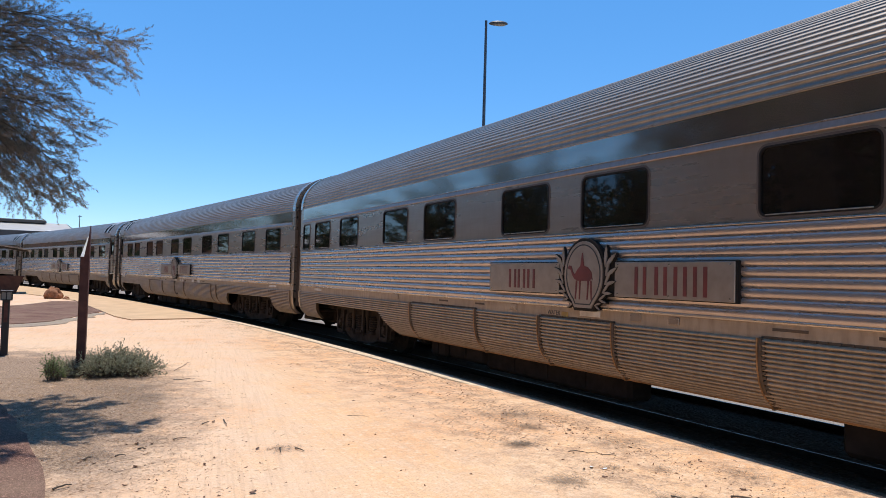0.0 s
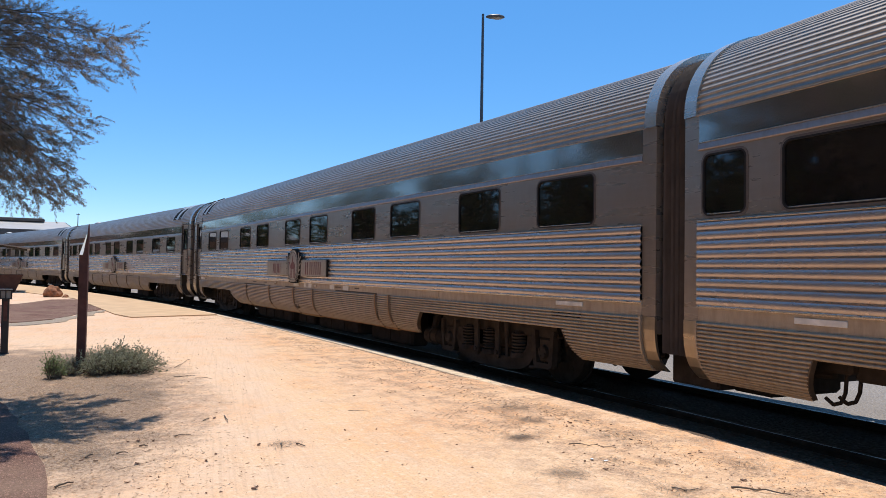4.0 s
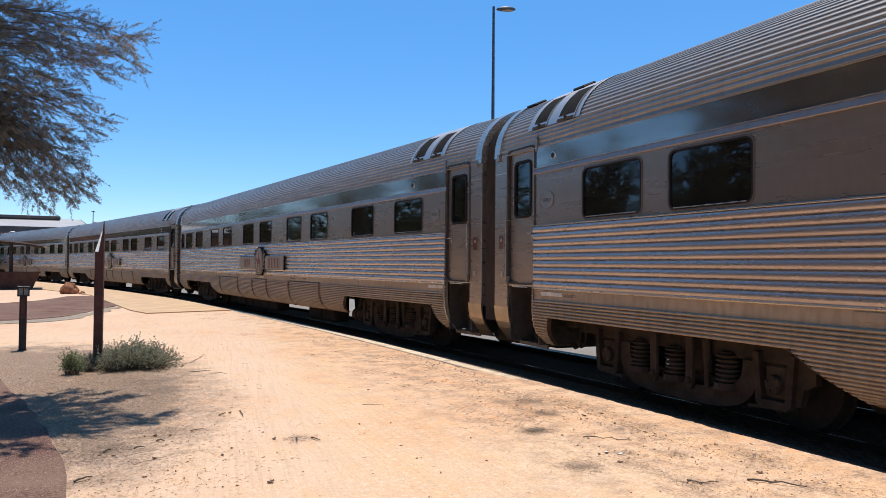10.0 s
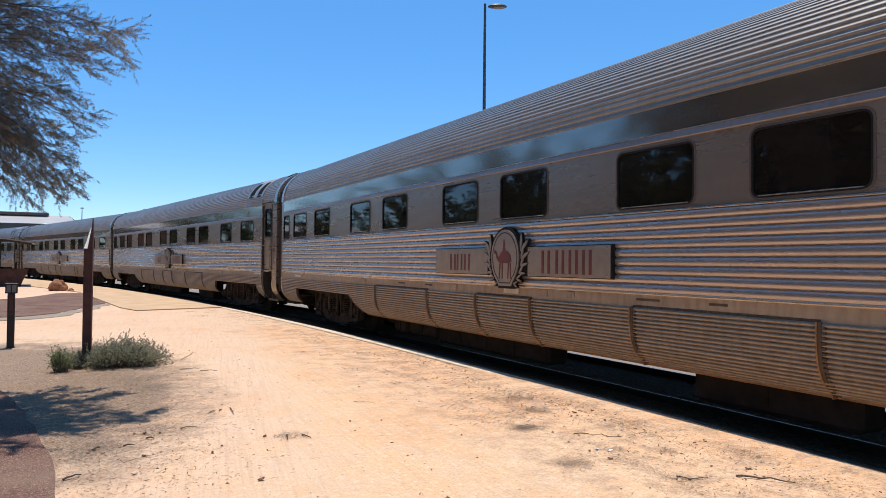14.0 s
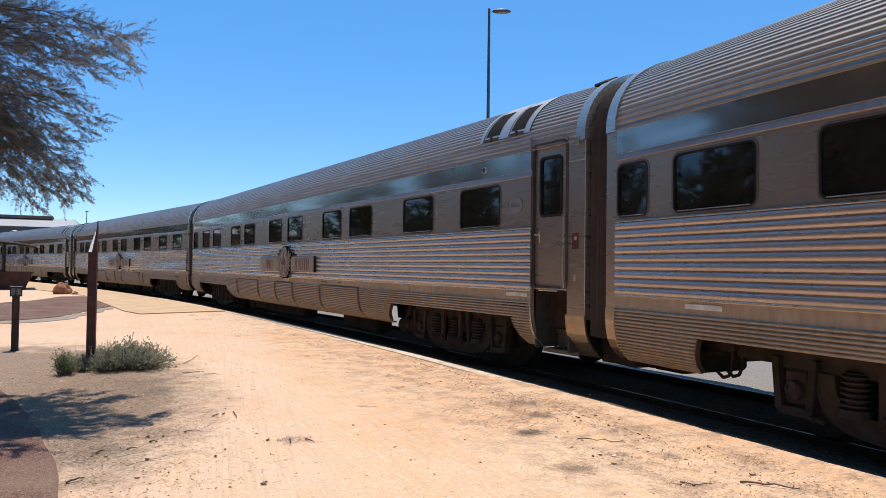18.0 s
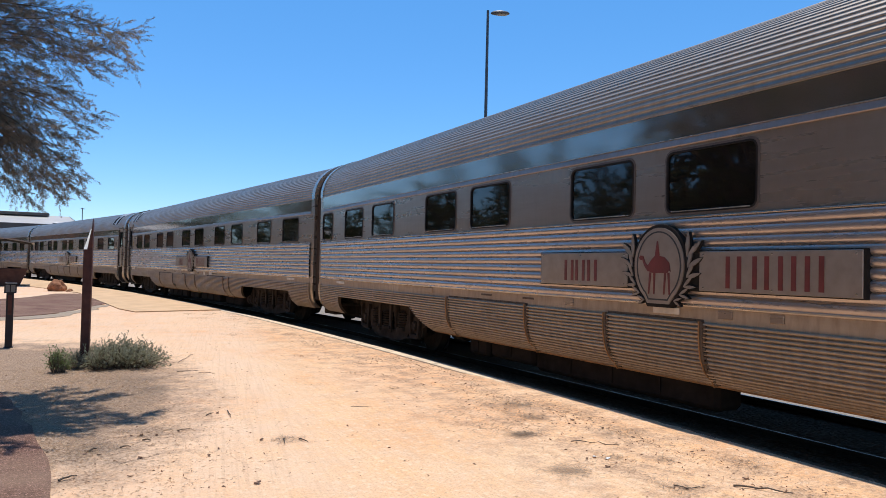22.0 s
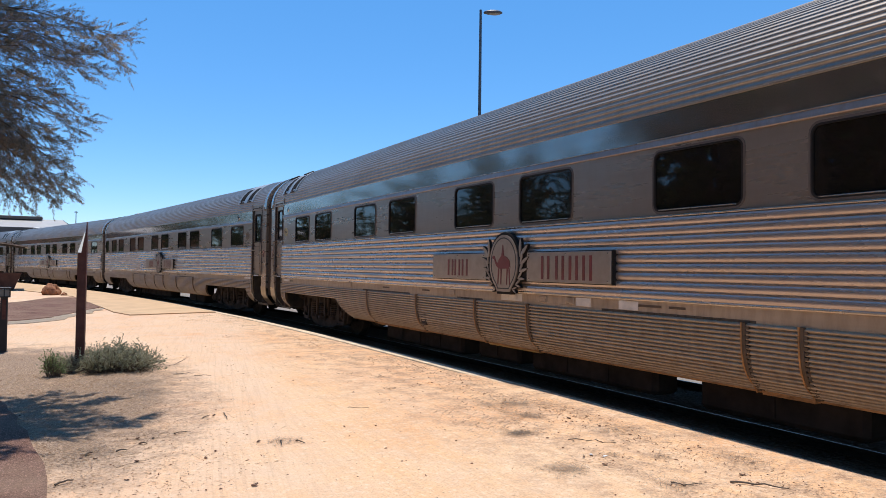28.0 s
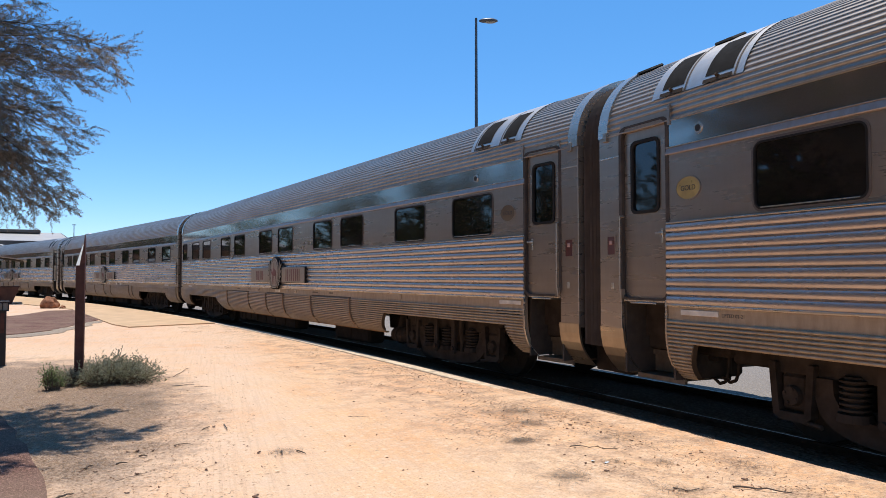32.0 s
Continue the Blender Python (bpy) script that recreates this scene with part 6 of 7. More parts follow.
sheet("pavement_path", near + [(-3.2, 20.5), (-1.55, 21.6), (-0.94, 22.6), (-0.27, 25.1), (0.5, 28.0), (0.52, 29.2), (-0.4, 35.4), (-1.51, 35.4), (-2.31, 31.9), (-3.25, 30.2), (-6.5, 27), (-6.0, 18), (-4.0, 11), (-2.5, 6.5), (-2.0, 3.0), (-1.9, -8.0)],
      0.018, 0.05, M_REDPATH, "red-brown chip seal footpath with worn edges", "path", RNG, 0.03)
edge_line = [on_track(s, EDGE + KERB + 0.01) for s in range(24, 110, 3)]
sheet("pavement_apron", [(p.x, p.y) for p in edge_line] + [(-30, 110), (-16, 70), (-5.5, 52), (-2.4, 42), (-0.64, 36.16), (0.05, 30.04), (0.68, 24.42), (1.07, 22.9), (2.39, 23.34)],
      0.03, 0.06, M_PAVING, "smooth tan concrete apron beside the track", "pavement")
sheet("pavement_edge", [(-1.55, 21.5), (-0.94, 22.5), (-0.27, 25.0), (0.4, 27.4), (0.5, 26.9), (0.0, 23.9), (-0.66, 21.6), (-1.35, 20.6), (-2.1, 20.2), (-3.1, 19.9), (-3.2, 20.8)], 0.012, 0.05, M_CHIPS, "strip of loose grey chips along the footpath", "gravel", RNG, 0.13)


# ---- loose litter on the earth ----
def build_litter():
    """Pebbles, dry leaf slivers and twigs, thicker near the kerb and under the tree."""
    rng = random.Random(9)

    def spot():
        r = rng.random()
        if r < 0.42:      # along the kerb
            s = rng.uniform(1.5, 26) if rng.random() < 0.4 else rng.uniform(1.5, 12)
            p = on_track(s, EDGE + 0.25 + abs(rng.gauss(0, 0.75)))
            return p.x, p.y
        if r < 0.6:      # rough ground by the far path
            return rng.uniform(-3, 1.2), rng.uniform(10.5, 22) if rng.random() < 0.5 else rng.uniform(10.5, 14)
        if r < 0.88:      # under the tree and round the bush
            return rng.gauss(0.15, 0.5), rng.uniform(5.0, 13.0)
        y = rng.uniform(3.4, 20)
        return rng.uniform(-0.2, 4.6), y

    def mould():
        return rng.gauss(-0.1, 0.62), rng.gauss(8.6, 1.7)

    vs, fs = [], []
    for i in range(4200):
        x, y = spot()
        s = rng.uniform(0.002, 0.006) * (1.9 if rng.random() < 0.06 else 1)
        a = rng.uniform(0, 6.28)
        q = 1.0 + rng.random()
        b = len(vs)
        for k in range(5):
            t = a + k * 1.2566
            vs.append((x + s * q * math.cos(t), y + s * math.sin(t), 0.0))
        vs.append((x + rng.uniform(-0.3, 0.3) * s, y, s * rng.uniform(0.7, 1.2)))
        fs += [(b + k, b + (k + 1) % 5, b + 5) for k in range(5)]
    tagged(part("pebbles", mesh_of("pebbles", vs, fs), M_PEBBLE, None), "scattered small brown and grey pebbles on the earth", "pebbles", kind="stuff")
    vs, fs = [], []
    for i in range(30000):
        x, y = spot() if i < 9000 else mould()
        l, w = rng.uniform(0.005, 0.024), rng.uniform(0.001, 0.0026)
        if rng.random() < 0.03:
            l *= 1.8
            w *= 2.2
        a = rng.uniform(0, 6.28)
        c, s_ = math.cos(a), math.sin(a)
        z = rng.uniform(0.003, 0.010)
        b = len(vs)
        vs += [(x - c * l, y - s_ * l, 0.002), (x - s_ * w, y + c * w, z), (x + c * l, y + s_ * l, rng.uniform(0.002, 0.012)), (x + s_ * w, y - c * w, z * 0.6)]
        fs.append((b, b + 1, b + 2, b + 3))
    for c in range(70):      # small drifts of dead grass and leaf mould near the kerb
        o = on_track(rng.uniform(1.8, 15) if c < 52 else rng.uniform(15, 26), EDGE + 0.3 + rng.random() * 1.7)
        wide = rng.uniform(0.05, 0.17)
        for i in range(int(900 * wide)):
            x, y = o.x + rng.gauss(0, wide), o.y + rng.gauss(0, wide * 1.6)
            l, w, a = rng.uniform(0.006, 0.028), rng.uniform(0.001, 0.0024), rng.uniform(0, 6.28)
            c_, s_ = math.cos(a), math.sin(a)
            b = len(vs)
            z = rng.uniform(0.003, 0.012)
            vs += [(x - c_ * l, y - s_ * l, 0.002), (x - s_ * w, y + c_ * w, z), (x + c_ * l, y + s_ * l, rng.uniform(0.002, 0.014)), (x + s_ * w, y - c_ * w, z * 0.6)]
            fs.append((b, b + 1, b + 2, b + 3))
    tagged(part("leaf_litter", mesh_of("leaf_litter", vs, fs), M_LITTER, None), "dry brown leaf litter strewn on the earth", "leaf litter", kind="stuff")


def build_dead_leaves():
    """Curled brown leaves and bark chips, thickest along the kerb."""
    rng = random.Random(19)
    vs, fs = [], []
    for i in range(950):
        if i < 650:
            p = on_track(rng.uniform(2.0, 11.5), EDGE + 0.12 + abs(rng.gauss(0, 0.6)))
            x, y = p.x, p.y
        elif i < 830:
            x, y = rng.gauss(0.1, 0.6), rng.uniform(5.2, 13)
        else:
            x, y = rng.uniform(0.3, 4.6), rng.uniform(3.4, 14)
        l, w, a = rng.uniform(0.008, 0.022), rng.uniform(0.003, 0.008), rng.uniform(0, 6.283)
        c, s_ = math.cos(a), math.sin(a)
        h, tip = rng.uniform(0.003, 0.012), rng.uniform(0.001, 0.014)
        b = len(vs)
        vs += [(x - c * l, y - s_ * l, tip), (x - s_ * w, y + c * w, h), (x, y, 0.001), (x + s_ * w, y - c * w, h * rng.uniform(0.3, 1.0)), (x + c * l, y + s_ * l, 0.002)]
        fs += [(b, b + 2, b + 1), (b, b + 3, b + 2), (b + 1, b + 2, b + 4), (b + 2, b + 3, b + 4)]
    tagged(part("dead_leaves", mesh_of("dead_leaves", vs, fs), M_DEADLEAF, None), "curled dark brown leaves and bark chips on the earth", "dead leaves", kind="stuff")


M_DEADLEAF = leafy("dark_dead_leaves", (0.07, 0.036, 0.022), (0.20, 0.11, 0.07), (0.42, 0.29, 0.20), 0.8)
build_dead_leaves()


def build_leaf():
    """One large curled brown leaf lying on its edge."""
    vs, fs = [], []
    for i in range(7):
        t = i / 6
        w = 0.017 * math.sin(math.pi * (0.06 + 0.88 * t)) ** 0.8
        x, lift = -0.028 + 0.056 * t, 0.003 + 0.022 * (t - 0.4) ** 2
        vs += [(x, -w, lift + 0.007), (x, -w * 0.5, lift + 0.002), (x, 0.002 * math.sin(5 * t), lift), (x, w * 0.5, lift + 0.004), (x, w, lift + 0.009)]
    for i in range(6):
        fs += [(5 * i + j, 5 * i + j + 1, 5 * i + j + 6, 5 * i + j + 5) for j in range(4)]
    return tagged(part("dead_leaf", mesh_of("dead_leaf", vs, fs, True), M_BROWNLEAF, None), "large curled dark brown leaf on the sand", "leaf", "dead leaves on the sand")


M_BROWNLEAF = simple("dark_brown_leaf", (0.15, 0.075, 0.045), 0.75, 0, 0.4, 60)
leaf_rng = random.Random(77)
first_leaf = None
for lx, ly in ((4.36, 6.01), (4.59, 6.02), (5.02, 7.2), (4.42, 5.6), (3.59, 4.74), (3.59, 4.48), (4.57, 4.6), (4.68, 4.59), (4.35, 3.85), (4.45, 5.2), (3.68, 5.39), (4.97, 4.48), (-0.03, 6.24),
               (0.07, 6.18), (0.52, 6.71), (0.32, 6.75), (0.4, 6.74), (0.35, 5.97), (0.26, 5.49), (0.94, 6.06), (1.32, 6.24), (0.84, 5.87), (1.14, 7.49), (1.04, 5.01)):
    k_leaf = leaf_rng.uniform(0.6, 1.05)
    place = pose(lx, ly, 0.001, 0, 0, leaf_rng.uniform(0, 360)) @ Matrix.Diagonal((k_leaf, k_leaf, k_leaf, 1))
    if first_leaf is None:
        first_leaf = build_leaf()
        first_leaf.matrix_basis = place
    else:
        copy_thing(first_leaf, place)


def build_edge_chips():
    """Pale angular chips where the sand's edge crumbles down to the track bed."""
    rng = random.Random(31)
    vs, fs = [], []
    for i in range(2600):
        p = on_track(rng.uniform(1.5, 10.5), EDGE + 0.015 + abs(rng.gauss(0, 0.045)))
        r, a, z = rng.uniform(0.004, 0.011), rng.uniform(0, 6.283), rng.uniform(-0.002, 0.004)
        b = len(vs)
        vs += [(p.x + r * rng.uniform(0.7, 1.3) * math.cos(a + q), p.y + r * rng.uniform(0.7, 1.3) * math.sin(a + q), z) for q in (0, 1.6, 3.1, 4.7)]
        vs += [(p.x, p.y, z + r * rng.uniform(0.7, 1.3)), (p.x, p.y, z - r)]
        fs += [(b + q, b + (q + 1) % 4, b + 4) for q in range(4)] + [(b + (q + 1) % 4, b + q, b + 5) for q in range(4)]
    tagged(part("edge_chips", mesh_of("edge_chips", vs, fs), M_EDGECHIP, None), "pale grey stone chips along the platform's edge", "gravel", kind="stuff")


M_EDGECHIP = leafy("pale_stone_chips", (0.26, 0.21, 0.17), (0.48, 0.41, 0.34), (0.68, 0.60, 0.51), 0.9)
build_edge_chips()
M_PEBBLE = leafy("mixed_pebbles", (0.10, 0.06, 0.045), (0.30, 0.20, 0.14), (0.55, 0.48, 0.40), 0.9)
M_LITTER = leafy("dry_leaf_litter", (0.20, 0.135, 0.09), (0.40, 0.29, 0.20), (0.62, 0.50, 0.38), 0.85)
build_litter()


def build_stick(x0, y0, x1, y1, r, seed, label="fallen grey-brown stick lying on the earth"):
    rng = random.Random(seed)
    vs, fs = [], []
    a, b = Vector((x0, y0, r)), Vector((x1, y1, r * 1.6))
    path = bent(a, b, -r, rng, 7, (b - a).length * 0.022)
    for p in path:
        p.z = max(r * 0.9, p.z)
    tube(vs, fs, path, [r * (1 - 0.07 * i) for i in range(8)], 6)
    if (b - a).length > 0.4:
        m, d = path[5], (b - a).normalized()
        tube(vs, fs, [m, m + Vector((-d.y, d.x, 0)) * 0.03 + d * 0.06, m + Vector((-d.y, d.x, 0)) * 0.035 + d * 0.13], [r * 0.5, r * 0.4, r * 0.2], 5)
    tagged(part("fallen_stick", mesh_of("fallen_stick", vs, fs, True), M_BARK, None), label, "stick", "fallen sticks")


for i, (x0, y0, x1, y1, r) in enumerate(((4.12, 3.75, 4.36, 3.46, 0.008), (3.82, 5.27, 4.12, 5.0, 0.005), (3.73, 3.92, 3.75, 3.8, 0.006), (3.75, 3.83, 3.9, 3.8, 0.005), (-0.18, 5.54, -0.07, 5.6, 0.009), (1.15, 11.45, 1.47, 12.35, 0.005),
                                     (1.05, 10.51, 1.33, 10.52, 0.005), (1.25, 7.58, 1.23, 7.26, 0.006), (1.02, 7.4, 1.1, 7.5, 0.006), (0.70, 6.83, 0.84, 6.83, 0.005), (1.5, 6.2, 1.47, 6.05, 0.007), (1.62, 6.15, 1.66, 6.02, 0.007),
                                     (0.2, 5.85, 0.5, 6.05, 0.0018), (2.5, 7.4, 2.7, 7.3, 0.003), (1.3, 10.3, 1.5, 10.2, 0.004), (0.22, 6.35, 0.3, 6.33, 0.008), (0.0, 6.3, 0.05, 6.36, 0.009), (0.4, 6.55, 0.46, 6.5, 0.008))):
    build_stick(x0, y0, x1, y1, r, 100 + i)



def build_scrap(x, y, turn_deg):
    """A small crumpled scrap of white paper."""
    rng = random.Random(int(x * 100))
    vs = [(0.016 * i + rng.uniform(-0.004, 0.004), 0.013 * j + rng.uniform(-0.004, 0.004), 0.004 + rng.uniform(0, 0.012)) for i in range(4) for j in range(3)]
    vs += [(p, q, r - 0.002) for p, q, r in vs]
    fs = [(3 * i + j, 3 * i + j + 1, 3 * i + j + 4, 3 * i + j + 3) for i in range(3) for j in range(2)]
    fs += [tuple(12 + q for q in f[::-1]) for f in fs]
    ob = part("paper_scrap", mesh_of("paper_scrap", vs, fs), M_WHITE, None)
    ob.matrix_basis = pose(x, y, 0, 0, 0, turn_deg)
    tagged(ob, "small crumpled scrap of white paper on the earth", "litter")


# ---- post, bollard, rock ----
M_CORTEN = simple("dark_rusted_steel", (0.11, 0.042, 0.03), 0.7, 0.3, 0.35, 7, 0.25)
M_BLACK = simple("dark_bronze_paint", (0.028, 0.022, 0.02), 0.5, 0.2, 0.3, 6)
M_WHITE = simple("white_sign_face", (0.80, 0.80, 0.78), 0.35, 0, 0.04, 5)
M_DIFF = simple("frosted_lens", (0.30, 0.27, 0.22), 0.4, 0, 0.1, 9)
M_ROCK = simple("red_sandstone", (0.29, 0.135, 0.075), 0.95, 0, 0.5, 4.0, 1.0, 0.1)


build_scrap(3.67, 4.73, 50)
build_scrap(3.72, 4.66, 10)


def build_post():
    """A tall rusted steel post whose cut top carries a white slanting plate."""
    root = new("marker_post")
    w = 0.056
    bm = bmesh.new()
    box(bm, -w, w, -0.10, 0.10, 0, 1.65, 0.004)
    part("shaft", bm, M_CORTEN, root, "dark rusted steel shaft")
    bm = bmesh.new()
    slab(bm, [(-0.01, 1.65), (w, 1.65), (w, 2.0), (0.05, 2.09), (0.042, 1.96)], -0.10, 0.10)
    part("fin", bm, M_CORTEN, root, "pointed fin rising from the shaft")
    bm = bmesh.new()
    v = [bm.verts.new(q) for q in ((-0.054, -0.11, 1.652), (-0.01, -0.11, 1.652), (0.040, 0.09, 1.96), (0.012, 0.09, 1.94), (-0.054, -0.09, 1.64), (-0.01, -0.09, 1.64), (0.040, 0.11, 1.948), (0.012, 0.11, 1.928))]
    for f in ((0, 1, 2, 3), (7, 6, 5, 4), (0, 4, 5, 1), (1, 5, 6, 2), (2, 6, 7, 3), (3, 7, 4, 0)):
        bm.faces.new([v[i] for i in f])
    part("face_plate", bm, M_WHITE, root, "white slanting plate on the cut top")
    bm = bmesh.new()
    for z in (0.72, 1.1):
        box(bm, -w - 0.008, -w + 0.004, -0.02, 0.02, z, z + 0.05, 0.003)
    part("bracket", bm, M_BLACK, root)
    root.matrix_basis = pose(-0.1, 11.43, 0, 0, 0, -4)
    tagged(root, "tall dark rusted steel post with a white slanting top", "post")


build_post()


def build_bollard():
    root = new("bollard_light")
    bm = bmesh.new()
    box(bm, -0.055, 0.055, -0.055, 0.055, 0, 0.93, 0.008)
    part("shaft", bm, M_BLACK, root)
    bm = bmesh.new()
    box(bm, -0.07, 0.07, -0.07, 0.07, 0.0, 0.012, 0.003)
    part("base_plate", bm, M_BLACK, root)
    bm = bmesh.new()
    box(bm, -0.07, 0.07, -0.07, 0.07, 0.93, 1.05, 0.004)
    part("lens", bm, M_DIFF, root, "frosted lens")
    for i, (x, y) in enumerate(((-0.08, -0.08), (0.08, -0.08), (0.08, 0.08), (-0.08, 0.08), (0, -0.085), (0, 0.085))):
        bm = bmesh.new()
        box(bm, x - 0.008, x + 0.008, y - 0.008, y + 0.008, 0.92, 1.07)
        part("cage_bar", bm, M_BLACK, root)
    bm = bmesh.new()
    box(bm, -0.092, 0.092, -0.092, 0.092, 1.06, 1.085, 0.006)
    part("cap", bm, M_BLACK, root)
    bm = bmesh.new()
    box(bm, -0.09, 0.09, -0.09, 0.09, 0.915, 0.932, 0.004)
    part("collar", bm, M_BLACK, root)
    bm = bmesh.new()
    box(bm, -0.028, 0.028, -0.062, -0.0555, 0.55, 0.88)
    part("label_bar", bm, M_CORTEN, root)
    root.matrix_basis = pose(-1.28, 14.12, 0, 0, 0, 3)
    tagged(root, "dark bronze bollard light with a caged lens", "bollard")


build_bollard()


def build_rock():
    bm = bmesh.new()
    bmesh.ops.create_icosphere(bm, subdivisions=4, radius=1)
    for v in bm.verts:
        n = noise.noise(v.co * 1.7 + Vector((3, 1, 2))) * 0.35 + noise.noise(v.co * 5) * 0.08
        c = v.co * (1 + n)
        taper = 1.15 - 0.45 * max(0, c.z)
        v.co = Vector((c.x * 0.33 * taper, c.y * 0.32 * taper, max(-0.05, c.z * 0.42 + 0.18)))
    ob = part("boulder", bm, M_ROCK, None, smooth=False)
    ob.matrix_basis = pose(-1.62, 38.4, 0, 0, 0, 20)
    tagged(ob, "rough red sandstone boulder on the gravel edge", "rock")
    b2 = part("boulder", ob.data, M_ROCK, None)
    b2.matrix_basis = Matrix.Translation((-1.05, 37.9, -0.05)) @ Matrix.Diagonal((0.35, 0.4, 0.35, 1))
    tagged(b2, "small red stone beside the boulder", "rock")


build_rock()


# ---- shelter and planter ----
M_TIN = simple("weathered_corrugated_tin", (0.30, 0.26, 0.22), 0.5, 0.6, 0.25, 4)
M_RUSTY = simple("rust_brown_iron", (0.065, 0.029, 0.02), 0.85, 0.1, 0.4, 3, 0.4)


def build_shelter():
    root = new("picnic_shelter")
    cx, cy = -5.55, 46.0
    span, rise, dep = 4.9, 0.22, 3.4
    n = 12
    vs, fs = [], []
    for i in range(n + 1):
        x = -span / 2 + span * i / n
        z = 2.42 + rise * (1 - (2 * x / span) ** 2) - 0.12 * (x / span)
        for y in (-dep / 2, dep / 2):
            vs += [(x, y, z), (x, y, z - 0.05)]
    for i in range(n):
        a = 4 * i
        fs += [(a, a + 4, a + 6, a + 2), (a + 1, a + 3, a + 7, a + 5), (a, a + 1, a + 5, a + 4), (a + 2, a + 6, a + 7, a + 3)]
    fs += [(0, 2, 3, 1), (4 * n, 4 * n + 1, 4 * n + 3, 4 * n + 2)]
    part("canopy", mesh_of("canopy", vs, fs), M_TIN, root, "gently arched tin canopy")
    for x in (-1.6, 0.75):
        for y in (-1.2, 1.2):
            bm = bmesh.new()
            box(bm, x - 0.05, x + 0.05, y - 0.05, y + 0.05, 0, 2.5, 0.008)
            part("post", bm, M_BLACK, root)
    for y in (-1.2, 1.2):
        bm = bmesh.new()
        vv = []
        for i in range(9):
            x = -span / 2 + 0.15 + (span - 0.3) * i / 8
            z = 2.35 + rise * (1 - (2 * x / span) ** 2) - 0.12 * (x / span)
            vv.append((x, z))
        for (xa, za), (xb, zb) in zip(vv[:-1], vv[1:]):
            rod(bm, (xa, y, za - 0.02), (xb, y, zb - 0.02), 0.035, 0.035, 6)
        part("rafter", bm, M_BLACK, root)
    bm = bmesh.new()
    for y, z in ((-0.75, 0.42), (0.75, 0.42), (0, 0.72)):
        box(bm, -2.1, -0.7, y - 0.22, y + 0.22, z, z + 0.06, 0.01)
    box(bm, -1.9, -0.9, -0.12, 0.12, 0, 0.74)
    box(bm, -1.9, -0.9, -0.9, 0.9, 0.2, 0.3)
    part("bench_table", bm, M_BLACK, root, "dark bench table under the canopy")
    root.matrix_basis = pose(cx, cy, 0, 0, 0, 4)
    tagged(root, "open shelter with an arched tin canopy on dark posts", "shelter")


build_shelter()


def build_planter():
    """A long rusted iron tub with sloping ends."""
    root = new("iron_tub")
    bm = bmesh.new()
    top = [(-2.6, -0.75), (1.2, -0.75), (1.2, 0.75), (-2.6, 0.75)]
    low = [(-2.3, -0.68), (0.85, -0.68), (0.85, 0.68), (-2.3, 0.68)]
    t = [bm.verts.new((x, y, 0.92)) for x, y in top]
    i_ = [bm.verts.new((x * 0.97 - 0.02, y * 0.9, 0.92)) for x, y in top]
    f_ = [bm.verts.new((x * 0.95, y * 0.88, 0.62)) for x, y in top]
    l = [bm.verts.new((x, y, 0.0)) for x, y in low]
    for a in range(4):
        b = (a + 1) % 4
        bm.faces.new((l[a], l[b], t[b], t[a]))
        bm.faces.new((t[a], t[b], i_[b], i_[a]))
        bm.faces.new((i_[a], i_[b], f_[b], f_[a]))
    bm.faces.new(f_)
    part("tub", bm, M_RUSTY, root)
    bm = bmesh.new()
    for a in range(4):
        p, q = top[a], top[(a + 1) % 4]
        rod(bm, (p[0], p[1], 0.92), (q[0], q[1], 0.92), 0.03, 0.03, 8)
    part("rim", bm, M_RUSTY, root)
    root.matrix_basis = pose(-4.55, 45.2, 0, 0, 0, 3)
    tagged(root, "long rust-brown iron tub with sloping ends", "planter")


build_planter()


# ---- street lamp and mast beyond the train ----
M_POLE = simple("dark_galvanised_pole", (0.10, 0.10, 0.105), 0.5, 0.5, 0.25, 4)


def build_lamp():
    root = new("street_lamp")
    d = 24.5
    a = radians(28.75)
    x, y = math.sin(a) * d, math.cos(a) * d
    top = 1.5 + 0.352 * d + 0.02
    bm = bmesh.new()
    rod(bm, (0, 0, 0), (0, 0, top + 0.34), 0.08, 0.042, 12)
    part("pole", bm, M_POLE, root, "slender dark tapering pole")
    bm = bmesh.new()
    rod(bm, (0, 0, 0), (0, 0, 0.03), 0.2, 0.2, 12)
    part("base_plate", bm, M_POLE, root)
    bm = bmesh.new()
    bmesh.ops.create_uvsphere(bm, u_segments=20, v_segments=10, radius=1)
    for v in bm.verts:
        c = v.co
        v.co = Vector((c.x * 0.33 + 0.42, c.y * 0.16, (c.z * 0.10 if c.z > 0 else c.z * 0.045) + top + 0.24))
    head = part("lamp_head", bm, M_POLE, root, "flat oval lamp head", smooth=True)
    bm = bmesh.new()
    bmesh.ops.create_uvsphere(bm, u_segments=16, v_segments=8, radius=1)
    for v in bm.verts:
        v.co = Vector((v.co.x * 0.2 + 0.48, v.co.y * 0.12, v.co.z * 0.03 + top + 0.205))
    part("lens", bm, M_DIFF, head, "pale lens")
    root.matrix_basis = pose(x, y, BED_Z, 0, 0, -25)
    tagged(root, "tall dark street lamp with a flat oval head", "street lamp")


build_lamp()


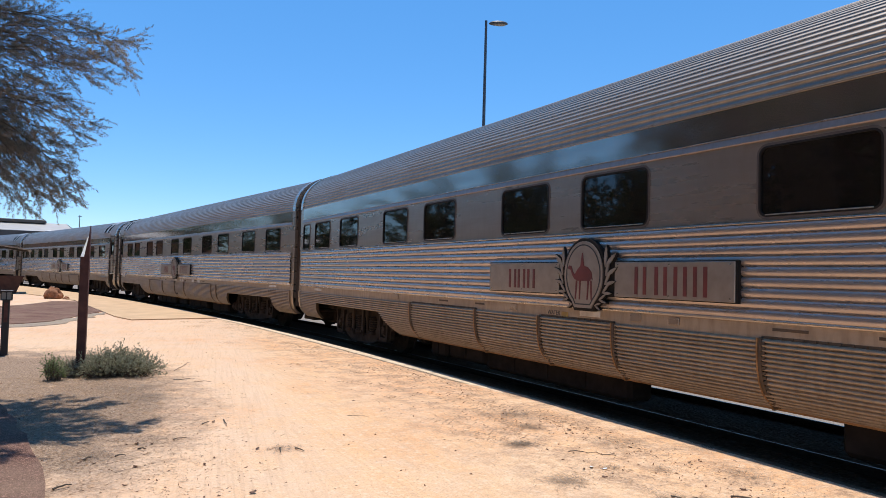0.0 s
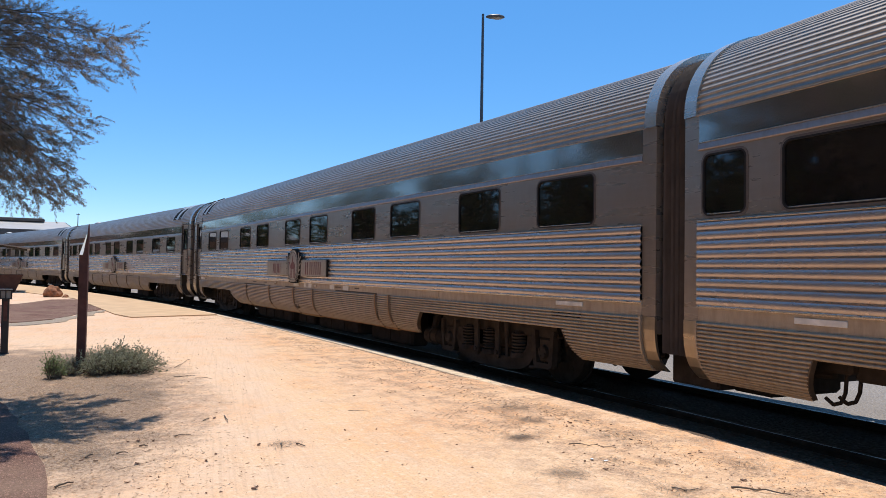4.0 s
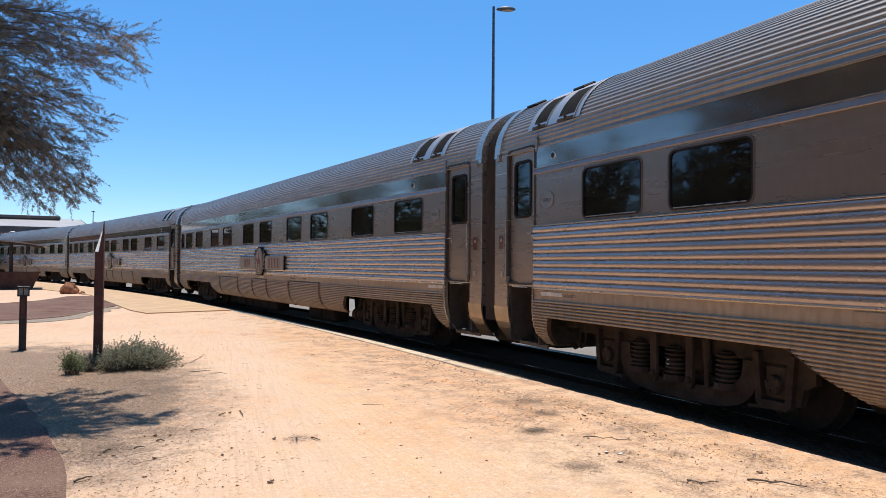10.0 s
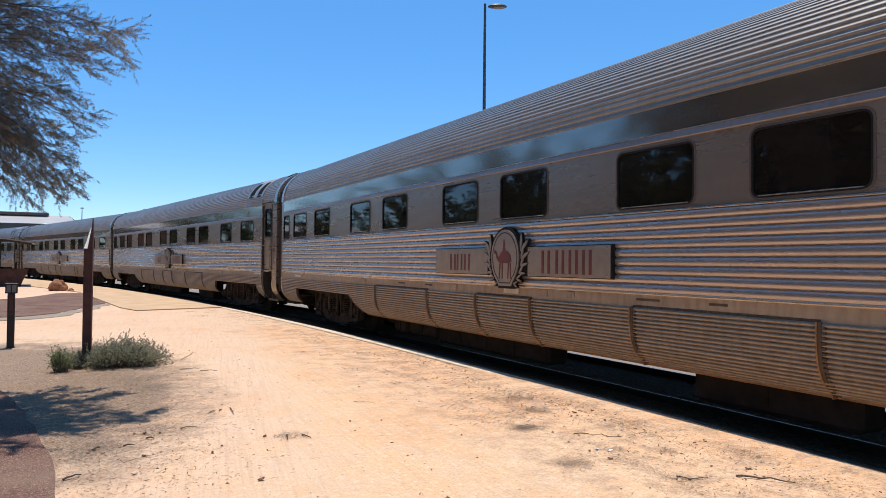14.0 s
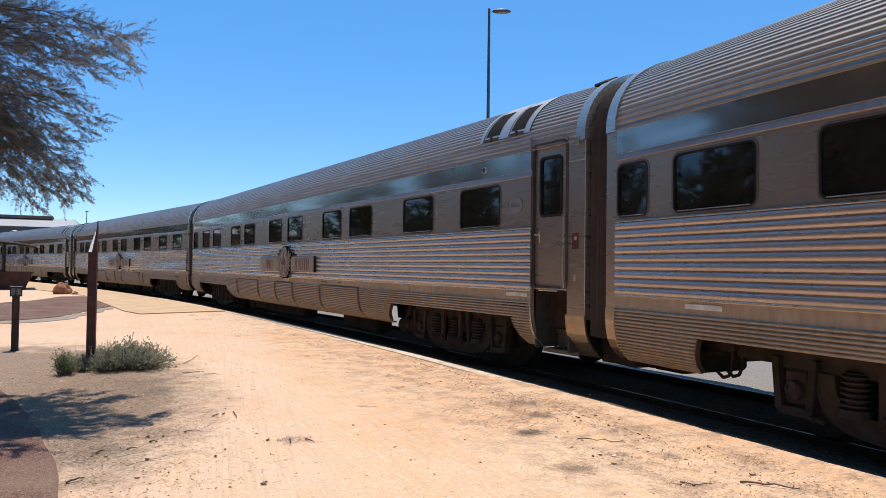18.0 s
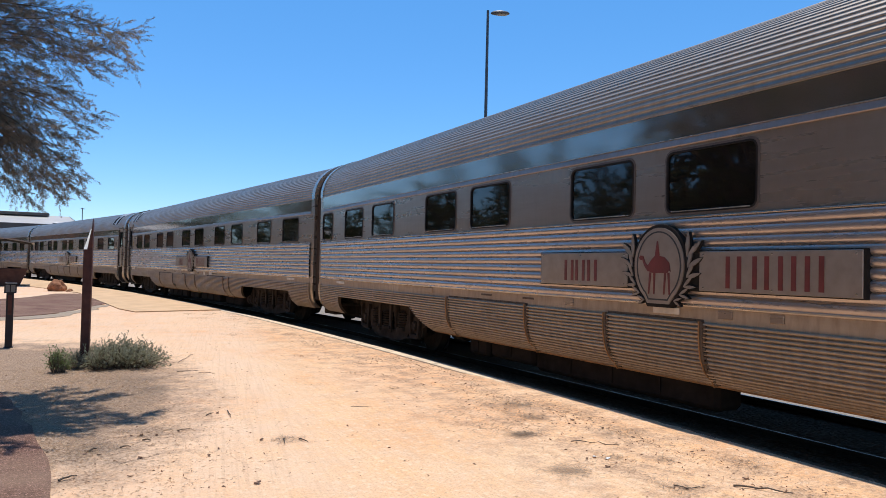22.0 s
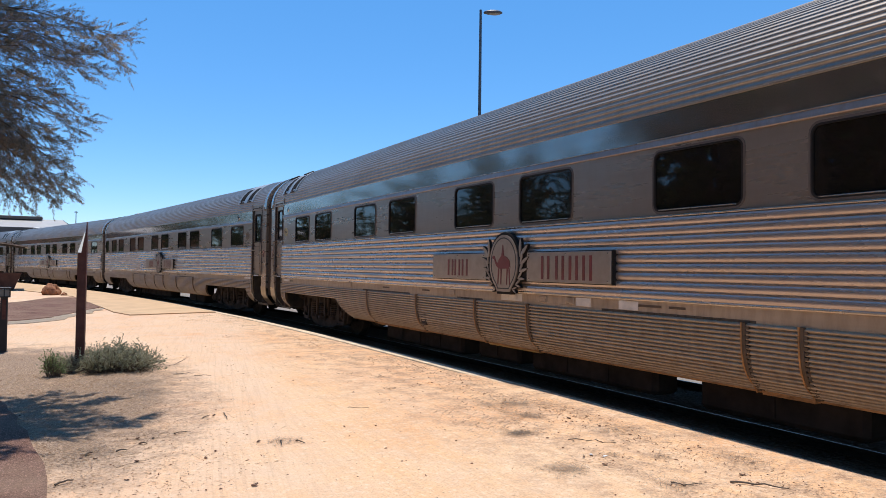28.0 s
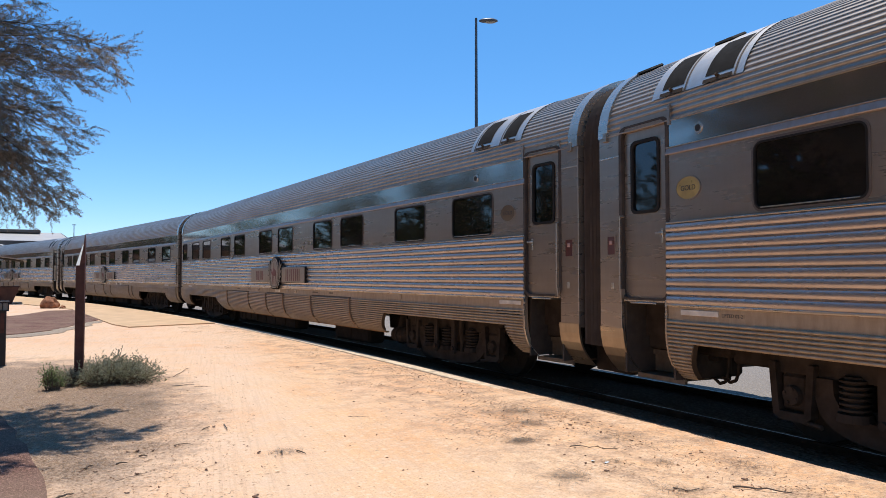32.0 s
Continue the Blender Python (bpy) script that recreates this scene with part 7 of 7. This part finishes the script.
def build_mast():
    root = new("radio_mast")
    d = 120.0
    p = from_view(-0.98, 0.0643, d)
    bm = bmesh.new()
    rod(bm, (0, 0, 0), (0, 0, p.z - BED_Z), 0.12, 0.05, 8)
    part("pole", bm, M_POLE, root)
    bm = bmesh.new()
    box(bm, -0.25, 0.25, -0.05, 0.05, p.z - BED_Z - 0.2, p.z - BED_Z - 0.1)
    part("crossarm", bm, M_POLE, root)
    root.matrix_basis = pose(p.x, p.y, BED_Z)
    tagged(root, "thin distant mast behind the train", "mast")


build_mast()


# ---- station shed behind the train ----
M_SHEDROOF = simple("pale_metal_roof", (0.43, 0.39, 0.35), 0.5, 0.2, 0.08, 0.4)
M_SHEDDARK = simple("brown_fascia", (0.11, 0.085, 0.07), 0.8, 0, 0.2, 0.6)
M_SHEDWALL = simple("brown_brick_wall", (0.24, 0.15, 0.11), 0.9, 0, 0.2, 1.0)


def build_shed():
    """A long low building: pale roof, a raised dark ridge roof, brown gable end."""
    root = new("station_building")
    d = 112.0
    r = from_view(-1.2, 0.0, d)
    z = lambda s: EYE_Z + s * d - BED_Z
    # local x runs from the gable end (0) away to the west, y towards the back
    L0 = 34.0
    vs = [(0.3, -7, z(0.0395)), (-L0, -7, z(0.0395)), (-L0, 0, z(0.0525)), (-1.2, 0, z(0.0525)), (-L0, 7, z(0.0395)), (0.3, 7, z(0.0395))]
    vs += [(x, y, q - 0.25) for x, y, q in vs]
    fs = [(0, 3, 2, 1), (3, 5, 4, 2), (6, 7, 8, 9), (9, 8, 10, 11), (0, 1, 7, 6), (5, 11, 10, 4), (0, 6, 9, 3), (3, 9, 11, 5)]
    part("roof", mesh_of("roof", vs, fs), M_SHEDROOF, root, "pale metal roof")
    bm = bmesh.new()
    box(bm, -L0, 0.4, -7.15, -6.95, z(0.0395) - 0.75, z(0.0395) + 0.02)
    part("fascia", bm, M_SHEDDARK, root, "dark brown fascia")
    bm = bmesh.new()
    v = [bm.verts.new(p) for p in ((0.35, -7.1, z(0.0395) - 0.6), (0.35, 7.1, z(0.0395) - 0.6), (0.35, 7.1, z(0.0395) + 0.05), (-1.2, 0, z(0.053)), (0.35, -7.1, z(0.0395) + 0.05))]
    bm.faces.new(v)
    part("gable", bm, M_SHEDDARK, root, "dark brown gable")
    bm = bmesh.new()
    box(bm, -L0, -3.6, -1.4, 1.4, z(0.0525) - 0.1, z(0.0552), 0.05)
    part("ridge_roof", bm, M_SHEDDARK, root, "raised dark ridge roof")
    bm = bmesh.new()
    box(bm, -L0 + 0.5, 0.0, -6, 6, 0, z(0.0395) - 0.4)
    part("wall", bm, M_SHEDWALL, root, "brown brick wall")
    root.matrix_basis = pose(r.x, r.y, BED_Z, 0, 0, 1)
    tagged(root, "long low station building with a pale metal roof", "building")


build_shed()
for k, src in ((7, 2), (8, 3), (9, 2)):
    coaches[k] = copy_thing(coaches[src], Matrix())


def motions():
    """The train rolls past on its curve; each wheelset turns with it."""
    ticks = [i * 0.5 for i in range(65)]
    for k, c in coaches.items():
        walk(c, [(t, coach_pose(k, t)) for t in ticks])
    quick = [i * 0.2 for i in range(161)]
    start = front_of_train(0)
    for coach, sets in WHEELSETS:
        for ws in sets:
            at = ws.location.copy()
            rows = []
            for t in quick:
                # moving towards -x: the wheel rolls about the axle
                a = (front_of_train(t) - start) / 0.46
                rows.append((t, Matrix.Translation(at) @ Matrix.Rotation(a, 4, "Y")))
            walk(ws, rows)


motions()
